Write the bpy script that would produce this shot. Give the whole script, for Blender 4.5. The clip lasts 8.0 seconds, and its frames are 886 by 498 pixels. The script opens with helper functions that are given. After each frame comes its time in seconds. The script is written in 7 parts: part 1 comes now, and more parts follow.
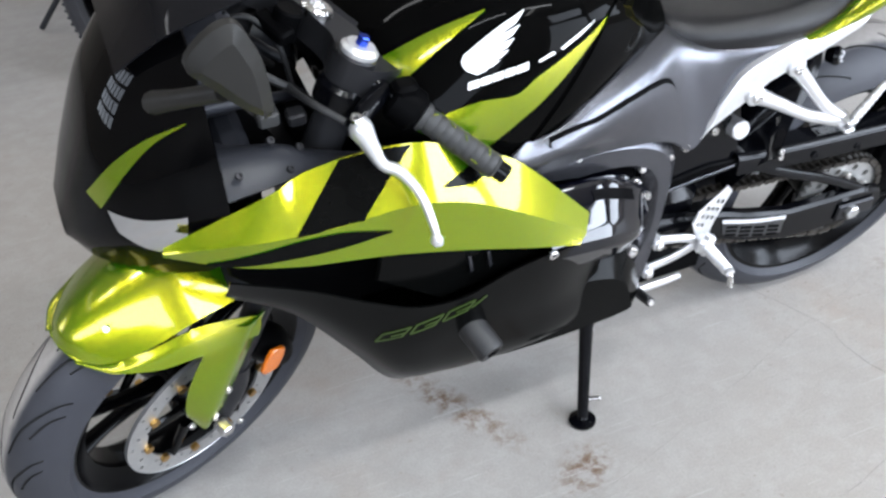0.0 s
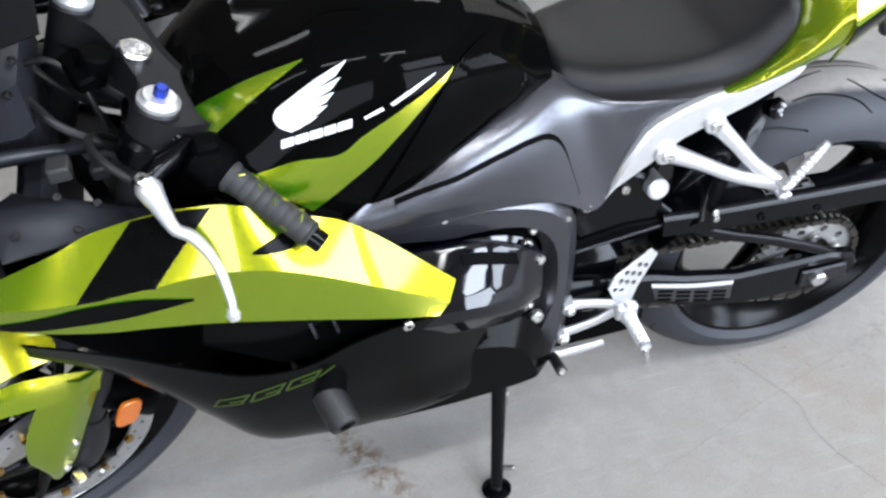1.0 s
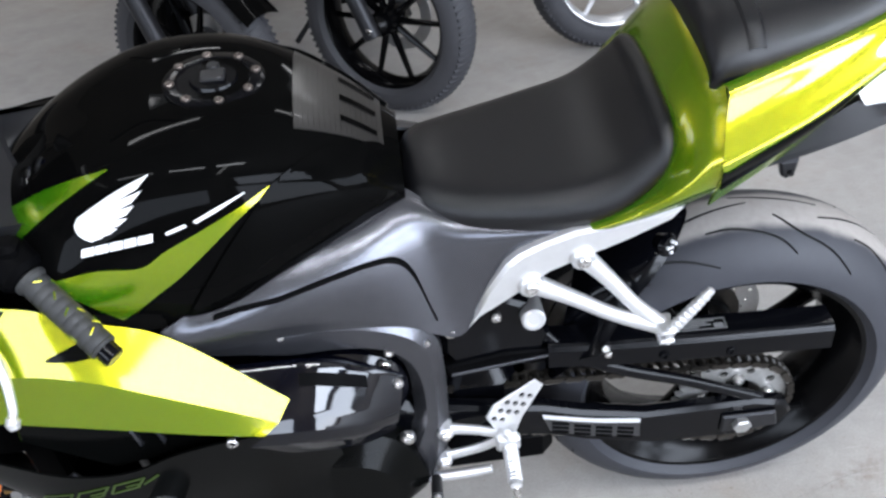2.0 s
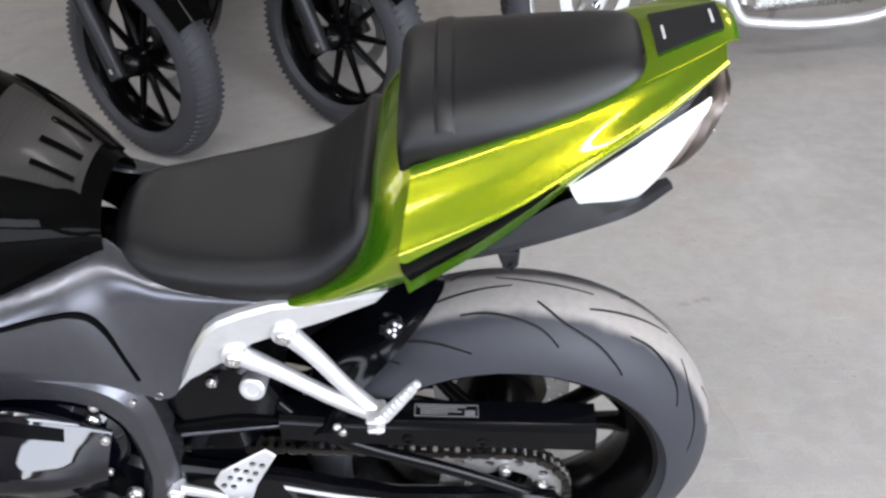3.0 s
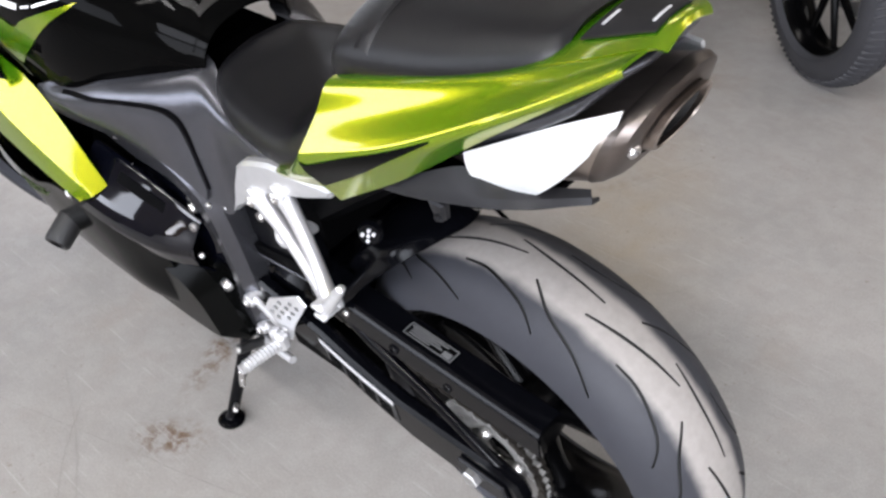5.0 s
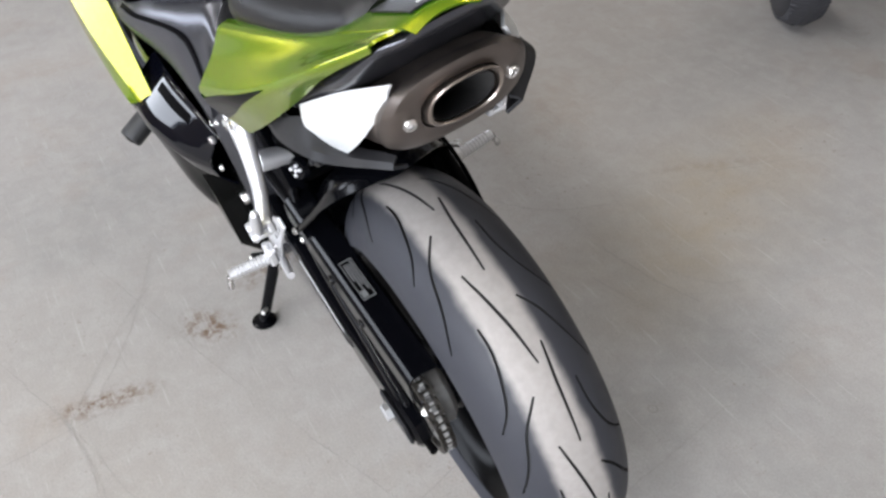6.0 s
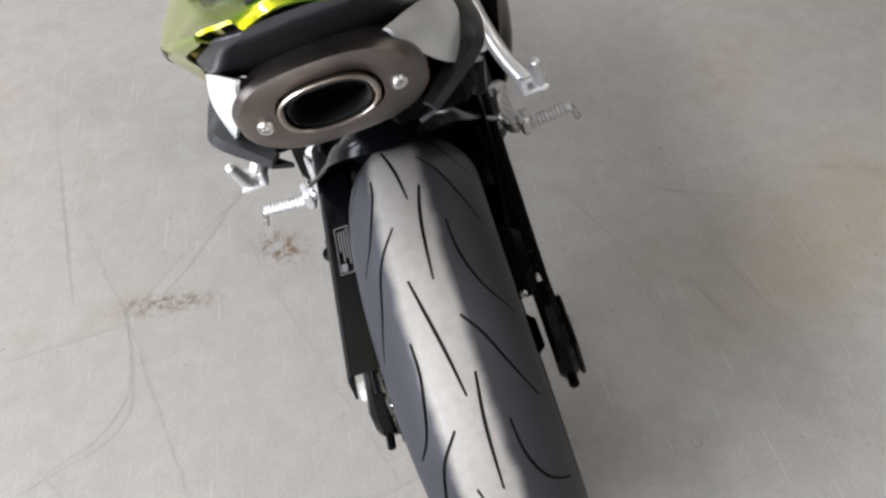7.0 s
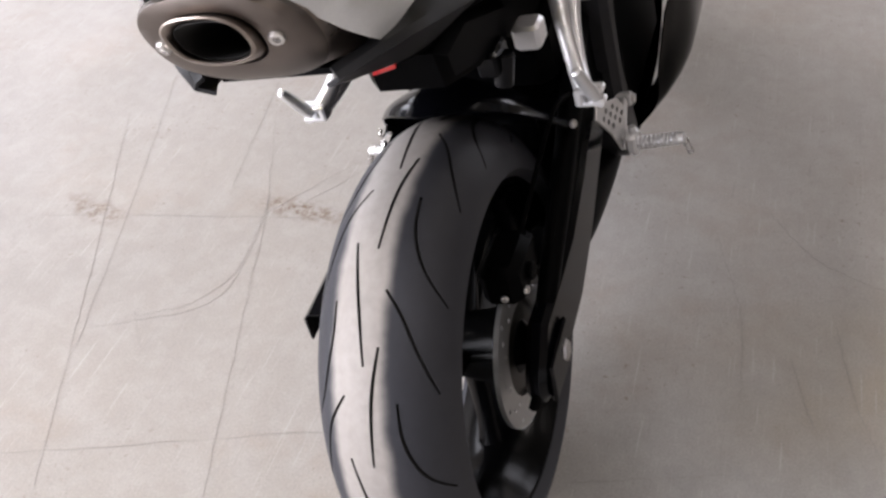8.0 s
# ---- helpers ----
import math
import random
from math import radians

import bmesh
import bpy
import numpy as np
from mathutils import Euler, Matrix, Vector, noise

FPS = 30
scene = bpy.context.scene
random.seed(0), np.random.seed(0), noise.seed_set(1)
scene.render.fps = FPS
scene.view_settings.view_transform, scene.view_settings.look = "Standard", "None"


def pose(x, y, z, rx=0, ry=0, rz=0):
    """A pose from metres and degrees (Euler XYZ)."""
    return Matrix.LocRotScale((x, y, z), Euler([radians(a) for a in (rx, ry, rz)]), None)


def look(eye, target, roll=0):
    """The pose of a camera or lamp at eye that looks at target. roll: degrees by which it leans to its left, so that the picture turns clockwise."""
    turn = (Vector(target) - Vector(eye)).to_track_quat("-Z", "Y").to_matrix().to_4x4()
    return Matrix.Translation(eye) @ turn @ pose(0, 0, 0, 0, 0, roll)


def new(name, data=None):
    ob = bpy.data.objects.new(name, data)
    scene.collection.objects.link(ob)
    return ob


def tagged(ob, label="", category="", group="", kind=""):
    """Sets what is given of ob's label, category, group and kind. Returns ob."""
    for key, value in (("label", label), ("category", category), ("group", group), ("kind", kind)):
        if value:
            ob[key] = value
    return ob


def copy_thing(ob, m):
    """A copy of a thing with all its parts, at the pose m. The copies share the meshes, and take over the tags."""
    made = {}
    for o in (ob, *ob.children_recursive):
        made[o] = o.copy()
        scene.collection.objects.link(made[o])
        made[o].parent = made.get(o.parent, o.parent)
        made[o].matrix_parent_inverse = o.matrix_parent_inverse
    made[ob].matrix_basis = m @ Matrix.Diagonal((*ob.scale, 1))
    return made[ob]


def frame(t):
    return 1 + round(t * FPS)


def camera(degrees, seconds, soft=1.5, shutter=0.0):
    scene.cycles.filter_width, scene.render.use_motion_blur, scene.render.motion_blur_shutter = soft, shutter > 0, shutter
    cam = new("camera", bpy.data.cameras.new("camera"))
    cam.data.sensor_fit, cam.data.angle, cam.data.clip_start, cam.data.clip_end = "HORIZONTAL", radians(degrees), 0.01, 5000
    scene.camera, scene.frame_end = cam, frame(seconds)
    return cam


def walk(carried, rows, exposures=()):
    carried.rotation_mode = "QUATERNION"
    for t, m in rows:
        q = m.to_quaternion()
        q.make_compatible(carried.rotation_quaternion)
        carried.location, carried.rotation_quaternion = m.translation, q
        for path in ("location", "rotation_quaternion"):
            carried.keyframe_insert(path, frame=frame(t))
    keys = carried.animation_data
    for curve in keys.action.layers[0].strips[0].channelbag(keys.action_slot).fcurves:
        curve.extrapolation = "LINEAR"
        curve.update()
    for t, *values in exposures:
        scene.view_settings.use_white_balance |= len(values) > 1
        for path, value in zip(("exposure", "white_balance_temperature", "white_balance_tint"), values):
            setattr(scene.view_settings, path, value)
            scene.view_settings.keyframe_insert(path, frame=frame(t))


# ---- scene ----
cam = camera(49.1, 8.0, soft=2.6)
PATH = [
    (0, (-1.274, -1.395, 1.369), (-0.723, 0.133, 0.202), -4.3),
    (0.5, (-1.067, -1.366, 1.348), (-0.556, 0.159, 0.158), -3.9),
    (1, (-0.863, -1.352, 1.348), (-0.556, 0.243, 0.18), -6.5),
    (1.5, (-0.633, -1.384, 1.365), (-0.481, 0.267, 0.245), -4.9),
    (2, (-0.468, -1.307, 1.361), (-0.413, 0.382, 0.292), -6.4),
    (2.2, (-0.397, -1.26, 1.359), (-0.27, 0.401, 0.251), -4.7),
    (3.3, (0.104, -1.178, 1.356), (-0.115, 0.511, 0.308), -2.6),
    (3.5, (0.158, -1.147, 1.352), (-0.13, 0.502, 0.257), -2.4),
    (4, (0.301, -1.035, 1.344), (-0.249, 0.472, 0.15), -3.0),
    (4.2, (0.37, -0.999, 1.332), (-0.405, 0.439, 0.178), -4.7),
    (5.3, (0.712, -0.789, 1.331), (-0.526, 0.208, 0.117), -4.3),
    (5.5, (0.755, -0.724, 1.339), (-0.549, 0.168, 0.113), -6.5),
    (6, (0.94, -0.536, 1.358), (-0.484, 0.121, 0.117), -5.0),
    (6.5, (0.964, -0.371, 1.338), (-0.46, 0.068, 0.004), -3.6),
    (7, (0.884, -0.161, 1.334), (-0.582, -0.03, -0.02), -7.2),
    (7.5, (0.899, 0.084, 1.332), (-0.565, -0.118, -0.016), -4.4),
    (8, (0.852, 0.237, 1.31), (-0.536, -0.279, -0.034), -5.4),
]
walk(cam, [(t, look(eye, target, roll)) for t, eye, target, roll in PATH],
     exposures=[(0.0, -0.20, 5860, 9), (1.0, -0.30, 5800, 9), (2.2, -0.38, 5800, 10), (3.5, -0.38, 6230, 13), (4.0, -0.48, 6320, 14), (5.5, -0.46, 6150, 12), (7.0, -0.44, 6240, 10), (8.0, -0.42, 6460, 17)])

# ---- light ----
def node_world(w):
    w.use_nodes = True
    nt = w.node_tree
    nt.nodes.clear()
    sky = nt.nodes.new("ShaderNodeTexSky")
    sky.sky_type, sky.sun_disc = "NISHITA", False
    sky.sun_elevation, sky.sun_rotation = radians(38), radians(150)
    bg = nt.nodes.new("ShaderNodeBackground")
    bg.inputs["Strength"].default_value = 0.12
    out = nt.nodes.new("ShaderNodeOutputWorld")
    nt.links.new(sky.outputs[0], bg.inputs[0])
    nt.links.new(bg.outputs[0], out.inputs[0])


day = bpy.data.worlds.new("day")
node_world(day)
scene.world = day


def area(name, m, sx, sy, watts, colour):
    d = bpy.data.lights.new(name, "AREA")
    d.shape, d.size, d.size_y, d.energy, d.color = "RECTANGLE", sx, sy, watts, colour
    ob = new(name, d)
    ob.matrix_world = m
    return ob


CEIL = 4.6
# daylight through the open door, the window bands and the lamps
area("door_daylight", pose(4.1, -4.42, 1.35, 90, 0, 0), 5.3, 2.1, 680, (0.93, 0.955, 1.0))
area("unseen_window_light", pose(-3.3, -4.42, 1.83, 90, 0, 0), 6.2, 1.14, 262, (0.93, 0.955, 1.0))
for lx, watts in ((-3.1, 50), (-1.0, 90), (1.1, 110)):
    area("ceiling_lamp_light", pose(lx, -2.6, CEIL - 0.16), 1.5, 0.22, watts, (1.0, 0.97, 0.92))
# unseen high window, added to brighten the floor behind the motorcycle
area("unseen_window_light", look((3.9, -4.40, 3.40), (2.6, 0.0, 0.6)), 4.0, 1.2, 420, (0.93, 0.955, 1.0))
area("ceiling_lamp_light", pose(0.85, -3.3, CEIL - 0.16, 0, 0, 80), 1.5, 0.22, 40, (1.0, 0.95, 0.86))
# unseen west window, added for reflections in the nose and seat hump
area("unseen_window_light", look((-6.67, 2.1, 2.0), (0.0, 2.1, 2.0)), 2.5, 1.7, 115, (0.95, 0.96, 1.0))
# unseen east window, added to whiten the fairing and light the tail
area("unseen_window_light", look((6.92, -2.55, 1.7), (0.0, -2.0, 1.0)), 2.6, 1.5, 190, (0.93, 0.955, 1.0))
TUBE_ROWS = [(-2.2, 2.2), (1.9, 2.2), (-2.2, 4.6), (1.9, 4.6)]
for tx, ty in TUBE_ROWS:
    area("ceiling_lamp_light", pose(tx, ty, CEIL - 0.16), 1.5, 0.22, (38 if ty < 3 else 30) if tx > 0 else 26, (1.0, 0.94, 0.86))

# ---- materials ----


def material(name, base, rough=0.5, metal=0.0, coat=0.0, coat_rough=0.05, var=0.06, scale=30.0, bump=0.0, bump_scale=200.0,
             spec=0.5, flake=0.0, emit=0.0, stretch=(1, 1, 1), rough_var=0.0):
    """A surface with two scales of colour change, a fine relief and uneven gloss."""
    m = bpy.data.materials.new(name)
    m.use_nodes = True
    nt = m.node_tree
    b = nt.nodes["Principled BSDF"]
    b.inputs["Roughness"].default_value = rough
    b.inputs["Metallic"].default_value = metal
    b.inputs["Coat Weight"].default_value = coat
    b.inputs["Coat Roughness"].default_value = coat_rough
    b.inputs["Coat IOR"].default_value = 1.55 if coat == 1.0 else 1.5
    b.inputs["Specular IOR Level"].default_value = spec
    tc = nt.nodes.new("ShaderNodeTexCoord")
    mp = nt.nodes.new("ShaderNodeMapping")
    mp.inputs["Scale"].default_value = stretch
    nt.links.new(tc.outputs["Object"], mp.inputs["Vector"])
    n1 = nt.nodes.new("ShaderNodeTexNoise")
    n1.inputs["Scale"].default_value, n1.inputs["Detail"].default_value = scale, 6
    n2 = nt.nodes.new("ShaderNodeTexNoise")
    n2.inputs["Scale"].default_value, n2.inputs["Detail"].default_value = scale * 0.13, 3
    nt.links.new(mp.outputs[0], n1.inputs["Vector"])
    nt.links.new(mp.outputs[0], n2.inputs["Vector"])
    add = nt.nodes.new("ShaderNodeMath")
    add.operation = "ADD"
    nt.links.new(n1.outputs["Fac"], add.inputs[0])
    nt.links.new(n2.outputs["Fac"], add.inputs[1])
    ramp = nt.nodes.new("ShaderNodeMapRange")
    ramp.inputs["From Min"].default_value, ramp.inputs["From Max"].default_value = 0.6, 1.4
    ramp.inputs["To Min"].default_value, ramp.inputs["To Max"].default_value = 1 - var, 1 + var
    nt.links.new(add.outputs[0], ramp.inputs["Value"])
    mul = nt.nodes.new("ShaderNodeVectorMath")
    mul.operation = "SCALE"
    mul.inputs[0].default_value = base
    nt.links.new(ramp.outputs[0], mul.inputs["Scale"])
    nt.links.new(mul.outputs[0], b.inputs["Base Color"])
    if rough_var:
        rr = nt.nodes.new("ShaderNodeMapRange")
        rr.inputs["From Min"].default_value, rr.inputs["From Max"].default_value = 0.6, 1.4
        rr.inputs["To Min"].default_value, rr.inputs["To Max"].default_value = max(0.02, rough - rough_var), rough + rough_var
        nt.links.new(add.outputs[0], rr.inputs["Value"])
        nt.links.new(rr.outputs[0], b.inputs["Roughness"])
    if bump:
        n3 = nt.nodes.new("ShaderNodeTexNoise")
        n3.inputs["Scale"].default_value, n3.inputs["Detail"].default_value = bump_scale, 4
        nt.links.new(mp.outputs[0], n3.inputs["Vector"])
        bp = nt.nodes.new("ShaderNodeBump")
        bp.inputs["Strength"].default_value, bp.inputs["Distance"].default_value = bump, 0.002
        nt.links.new(n3.outputs["Fac"], bp.inputs["Height"])
        nt.links.new(bp.outputs[0], b.inputs["Normal"])
    if emit:
        b.inputs["Emission Color"].default_value = (*base, 1)
        b.inputs["Emission Strength"].default_value = emit
    return m


GREEN = material("pearl_green_paint", (0.013, 0.090, 0.0006), 0.34, 0.0, 1.0, 0.06, var=0.05, scale=900, spec=0.08)


def gold_flake(m, share):
    """Yellow metal flake in the green coat: it shows where light strikes."""
    nt = m.node_tree
    g = nt.nodes.new("ShaderNodeBsdfPrincipled")
    g.inputs["Base Color"].default_value = (1.0, 0.80, 0.0006, 1)
    g.inputs["Metallic"].default_value, g.inputs["Roughness"].default_value = 1.0, 0.27
    mx = nt.nodes.new("ShaderNodeMixShader")
    mx.inputs[0].default_value = share
    nt.links.new(nt.nodes["Principled BSDF"].outputs[0], mx.inputs[1])
    nt.links.new(g.outputs[0], mx.inputs[2])
    nt.links.new(mx.outputs[0], nt.nodes["Material Output"].inputs["Surface"])


gold_flake(GREEN, 0.26)
BLACK = material("gloss_black_paint", (0.0014, 0.0014, 0.0014), 0.035, 0.0, 0.0, 0.03, var=0.2, scale=40, spec=0.028)
NOSE_PAINT = material("polished_black_paint", (0.0014, 0.0014, 0.0016), 0.03, 0.0, 0.0, 0.03, var=0.2, scale=40, spec=0.09)
CASING = material("polished_black_casing", (0.0014, 0.0016, 0.0035), 0.06, 0.0, 0.0, 0.05, var=0.25, scale=45, spec=0.5, rough_var=0.02)
COWL = material("gloss_black_cowl", (0.0016, 0.0017, 0.0016), 0.16, 0.0, 0.0, 0.2, var=0.2, scale=60, spec=0.06)
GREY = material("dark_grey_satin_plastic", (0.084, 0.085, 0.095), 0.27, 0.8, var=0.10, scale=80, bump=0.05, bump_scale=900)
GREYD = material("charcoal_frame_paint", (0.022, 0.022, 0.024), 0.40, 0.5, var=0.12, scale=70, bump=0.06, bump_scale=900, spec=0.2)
TAILPLASTIC = material("charcoal_tail_plastic", (0.015, 0.015, 0.0165), 0.44, 0.0, var=0.14, scale=70, bump=0.06, bump_scale=900, spec=0.16)
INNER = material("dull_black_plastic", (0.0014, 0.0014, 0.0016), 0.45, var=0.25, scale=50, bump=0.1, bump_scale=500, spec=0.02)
ENGINE = material("black_engine_enamel", (0.0014, 0.0015, 0.0022), 0.16, 0.0, 0.0, 0.05, var=0.25, scale=45, spec=0.15)
VINYL = material("black_seat_vinyl", (0.0042, 0.0042, 0.0050), 0.32, 0.0, var=0.12, scale=40, bump=0.22, bump_scale=1300, spec=0.34)
RUBBER = material("tyre_rubber", (0.036, 0.036, 0.040), 0.56, 0.0, var=0.14, scale=60, bump=0.12, bump_scale=700, rough_var=0.06, spec=0.2)
GROOVE = material("tyre_groove", (0.008, 0.008, 0.008), 0.8, var=0.2)
SOFT = material("grip_rubber", (0.006, 0.006, 0.0065), 0.5, var=0.2, bump=0.3, bump_scale=600)
SILVER = material("silver_cast_aluminium", (0.66, 0.66, 0.67), 0.34, 0.72, var=0.06, scale=90, bump=0.05, bump_scale=600)
BRUSHED = material("brushed_heat_shield", (0.72, 0.73, 0.73), 0.34, 0.5, var=0.05, scale=60, stretch=(1, 8, 8), rough_var=0.05)
STEEL = material("bare_steel", (0.62, 0.61, 0.60), 0.28, 1.0, var=0.12, scale=70, rough_var=0.08)
SPROCKET = material("worn_sprocket_steel", (0.30, 0.295, 0.285), 0.36, 0.5, var=0.2, scale=90, rough_var=0.08)
ROTOR = material("brake_rotor_steel", (0.50, 0.50, 0.50), 0.38, 0.9, var=0.14, scale=120, rough_var=0.1)
TITAN = material("burnished_exhaust_steel", (0.35, 0.302, 0.267), 0.34, 1.0, var=0.16, scale=26, stretch=(1, 6, 6), rough_var=0.08)
SOOT = material("sooty_exhaust_bore", (0.010, 0.009, 0.008), 0.8, var=0.3)
GOLD = material("gold_anodised", (0.45, 0.27, 0.08), 0.3, 1.0, var=0.1)
BLUE = material("blue_anodised", (0.03, 0.06, 0.42), 0.25, 0.9, var=0.1)
ORANGE = material("amber_reflector", (0.50, 0.12, 0.003), 0.12, 0.0, 0.6, var=0.15, scale=200, bump=0.3, bump_scale=900)
RED = material("red_lens", (0.45, 0.01, 0.01), 0.12, 0.0, 0.6, var=0.1)
WHITE = material("white_decal", (0.82, 0.82, 0.82), 0.3, 0.0, 0.4, var=0.03)
PRINT = material("pale_print", (0.11, 0.11, 0.113), 0.4, var=0.1)
STICK = material("dull_grey_sticker", (0.02, 0.02, 0.021), 0.4, var=0.1)
LABEL = material("grey_label_print", (0.50, 0.50, 0.51), 0.4, var=0.08)
CAPM = material("heat_darkened_end_cap", (0.16, 0.138, 0.125), 0.42, 1.0, var=0.2, scale=30, rough_var=0.08)
CHROME = material("chrome", (0.80, 0.80, 0.81), 0.09, 1.0, var=0.05, rough_var=0.03)
LAMP = material("clear_headlamp_reflector", (0.62, 0.63, 0.65), 0.12, 1.0, var=0.05)
CHAIN = material("oily_chain_steel", (0.055, 0.050, 0.044), 0.40, 0.9, var=0.3, scale=300)
RIMPAINT = material("black_wheel_paint", (0.0012, 0.0012, 0.0014), 0.20, 0.0, 0.0, 0.1, var=0.2, scale=60, spec=0.10)
PAINTW = material("dull_wall_paint", (0.21, 0.185, 0.155), 0.6, var=0.08, scale=6, bump=0.1, bump_scale=80)
CEILM = material("dark_roof_sheeting", (0.33, 0.305, 0.265), 0.7, var=0.06, scale=8)
TUBE = material("lit_tube", (1.0, 0.95, 0.88), 0.4, var=0.0, emit=9.0)
FIXT = material("lamp_housing", (0.75, 0.75, 0.74), 0.4, var=0.04)
MIRROR_SHELL = material("dull_mirror_shell", (0.013, 0.0125, 0.0115), 0.48, 0.0, var=0.12, scale=60, bump=0.05, bump_scale=700, spec=0.2)
COCKPIT = material("cockpit_plastic", (0.016, 0.017, 0.021), 0.36, 0.0, var=0.15, scale=60, bump=0.06, bump_scale=700, spec=0.35)
GRIP = material("grey_grip_rubber", (0.020, 0.020, 0.020), 0.6, var=0.2, bump=0.3, bump_scale=600)
SCREEN = material("smoked_windscreen", (0.005, 0.005, 0.006), 0.05, 0.0, 0.0, 0.02, var=0.1, spec=0.25)


def concrete():
    """Sealed grey floor with cloudy patches, fine grit, brown stains and scuffs."""
    m = bpy.data.materials.new("sealed_concrete")
    m.use_nodes = True
    nt = m.node_tree
    b = nt.nodes["Principled BSDF"]
    L = nt.links.new
    tc = nt.nodes.new("ShaderNodeTexCoord")

    def noise_(scale, detail, rough=0.55, dist=0.0):
        n = nt.nodes.new("ShaderNodeTexNoise")
        n.inputs["Scale"].default_value, n.inputs["Detail"].default_value = scale, detail
        n.inputs["Roughness"].default_value, n.inputs["Distortion"].default_value = rough, dist
        L(tc.outputs["Object"], n.inputs["Vector"])
        return n.outputs["Fac"]

    def span(src, a, b_, lo, hi):
        r = nt.nodes.new("ShaderNodeMapRange")
        r.inputs["From Min"].default_value, r.inputs["From Max"].default_value = a, b_
        r.inputs["To Min"].default_value, r.inputs["To Max"].default_value = lo, hi
        L(src, r.inputs["Value"])
        return r.outputs[0]

    def mix(fac, a, c):
        x = nt.nodes.new("ShaderNodeMix")
        x.data_type = "RGBA"
        L(fac, x.inputs["Factor"])
        for sock, v in ((x.inputs["A"], a), (x.inputs["B"], c)):
            if isinstance(v, tuple):
                sock.default_value = (*v, 1)
            else:
                L(v, sock)
        return x.outputs["Result"]

    cloud = span(noise_(1.1, 6, 0.6), 0.35, 0.68, 0, 1)
    col = mix(cloud, (0.258, 0.248, 0.238), (0.366, 0.354, 0.340))
    mott = span(noise_(9, 10, 0.72, 0.0), 0.45, 0.66, 0, 0.50)
    col = mix(mott, col, (0.27, 0.25, 0.235))
    tan = span(noise_(0.55, 3, 0.5), 0.42, 0.62, 0, 0.75)
    col = mix(tan, col, (0.300, 0.276, 0.250))
    rust = span(noise_(2.3, 7, 0.62, 0.15), 0.54, 0.74, 0, 0.45)
    col = mix(rust, col, (0.27, 0.20, 0.145))
    blot = span(noise_(17, 6, 0.6, 0.3), 0.42, 0.62, 0, 0.40)
    col = mix(blot, col, (0.360, 0.348, 0.333))
    # dried brown smears: oblong patches broken up by noise
    for cx, cy, ln, wd, turn, amount in ((-0.81, -0.10, 0.19, 0.036, -1.12, 1.0), (-0.655, -0.355, 0.075, 0.050, 0.6, 1.0), (-0.555, -0.60, 0.11, 0.034, 1.45, 1.0), (-0.46, -1.05, 0.09, 0.034, 1.3, 0.9),
                                         (0.48, 0.705, 0.05, 0.012, 0.3, 0.7), (-0.55, 0.90, 0.16, 0.02, 1.2, 0.45), (0.30, -0.09, 0.14, 0.03, 0.3, 0.4)):
        mp = nt.nodes.new("ShaderNodeMapping")
        mp.vector_type = "TEXTURE"
        mp.inputs["Location"].default_value = (cx, cy, 0)
        mp.inputs["Rotation"].default_value = (0, 0, turn)
        mp.inputs["Scale"].default_value = (ln, wd, 1)
        L(tc.outputs["Object"], mp.inputs["Vector"])
        ln_ = nt.nodes.new("ShaderNodeVectorMath")
        ln_.operation = "LENGTH"
        L(mp.outputs[0], ln_.inputs[0])
        near = span(ln_.outputs["Value"], 0.35, 1.25, 1.0, 0.0)
        grain = span(noise_(40, 8, 0.72, 0.2), 0.44, 0.60, 0.0, 1.0)
        mm = nt.nodes.new("ShaderNodeMath")
        mm.operation = "MULTIPLY"
        L(near, mm.inputs[0])
        L(grain, mm.inputs[1])
        m2 = nt.nodes.new("ShaderNodeMath")
        m2.operation = "MULTIPLY"
        m2.inputs[1].default_value = amount
        L(mm.outputs[0], m2.inputs[0])
        col = mix(m2.outputs[0], col, (0.13, 0.085, 0.055))
    # a broad tan patch beside the wheel: bounced light painted into the floor colour
    mp = nt.nodes.new("ShaderNodeMapping")
    mp.vector_type = "TEXTURE"
    mp.inputs["Location"].default_value = (-0.42, 0.74, 0)
    mp.inputs["Rotation"].default_value = (0, 0, 2.0)
    mp.inputs["Scale"].default_value = (0.55, 0.24, 1)
    L(tc.outputs["Object"], mp.inputs["Vector"])
    far = nt.nodes.new("ShaderNodeVectorMath")
    far.operation = "LENGTH"
    L(mp.outputs[0], far.inputs[0])
    tan_bounce = nt.nodes.new("ShaderNodeMath")
    tan_bounce.operation = "MULTIPLY"
    L(span(far.outputs["Value"], 0.15, 1.15, 0.85, 0.0), tan_bounce.inputs[0])
    L(span(noise_(6, 6, 0.6), 0.35, 0.6, 0.3, 1.0), tan_bounce.inputs[1])
    col = mix(tan_bounce.outputs[0], col, (0.300, 0.252, 0.190))
    # fine scratches in three directions and scattered grit
    for k, (turn, along, across, tone) in enumerate(((0.5, 5.5, 150.0, (0.44, 0.43, 0.42)), (2.0, 7.0, 170.0, (0.24, 0.225, 0.21)), (1.2, 6.0, 130.0, (0.42, 0.41, 0.40)))):
        mp = nt.nodes.new("ShaderNodeMapping")
        mp.inputs["Rotation"].default_value = (0, 0, turn)
        mp.inputs["Scale"].default_value = (along, across, 1)
        mp.inputs["Location"].default_value = (3.7 * k, 1.3 * k, 0)
        L(tc.outputs["Object"], mp.inputs["Vector"])
        nz = nt.nodes.new("ShaderNodeTexNoise")
        nz.inputs["Scale"].default_value, nz.inputs["Detail"].default_value = 1.0, 2
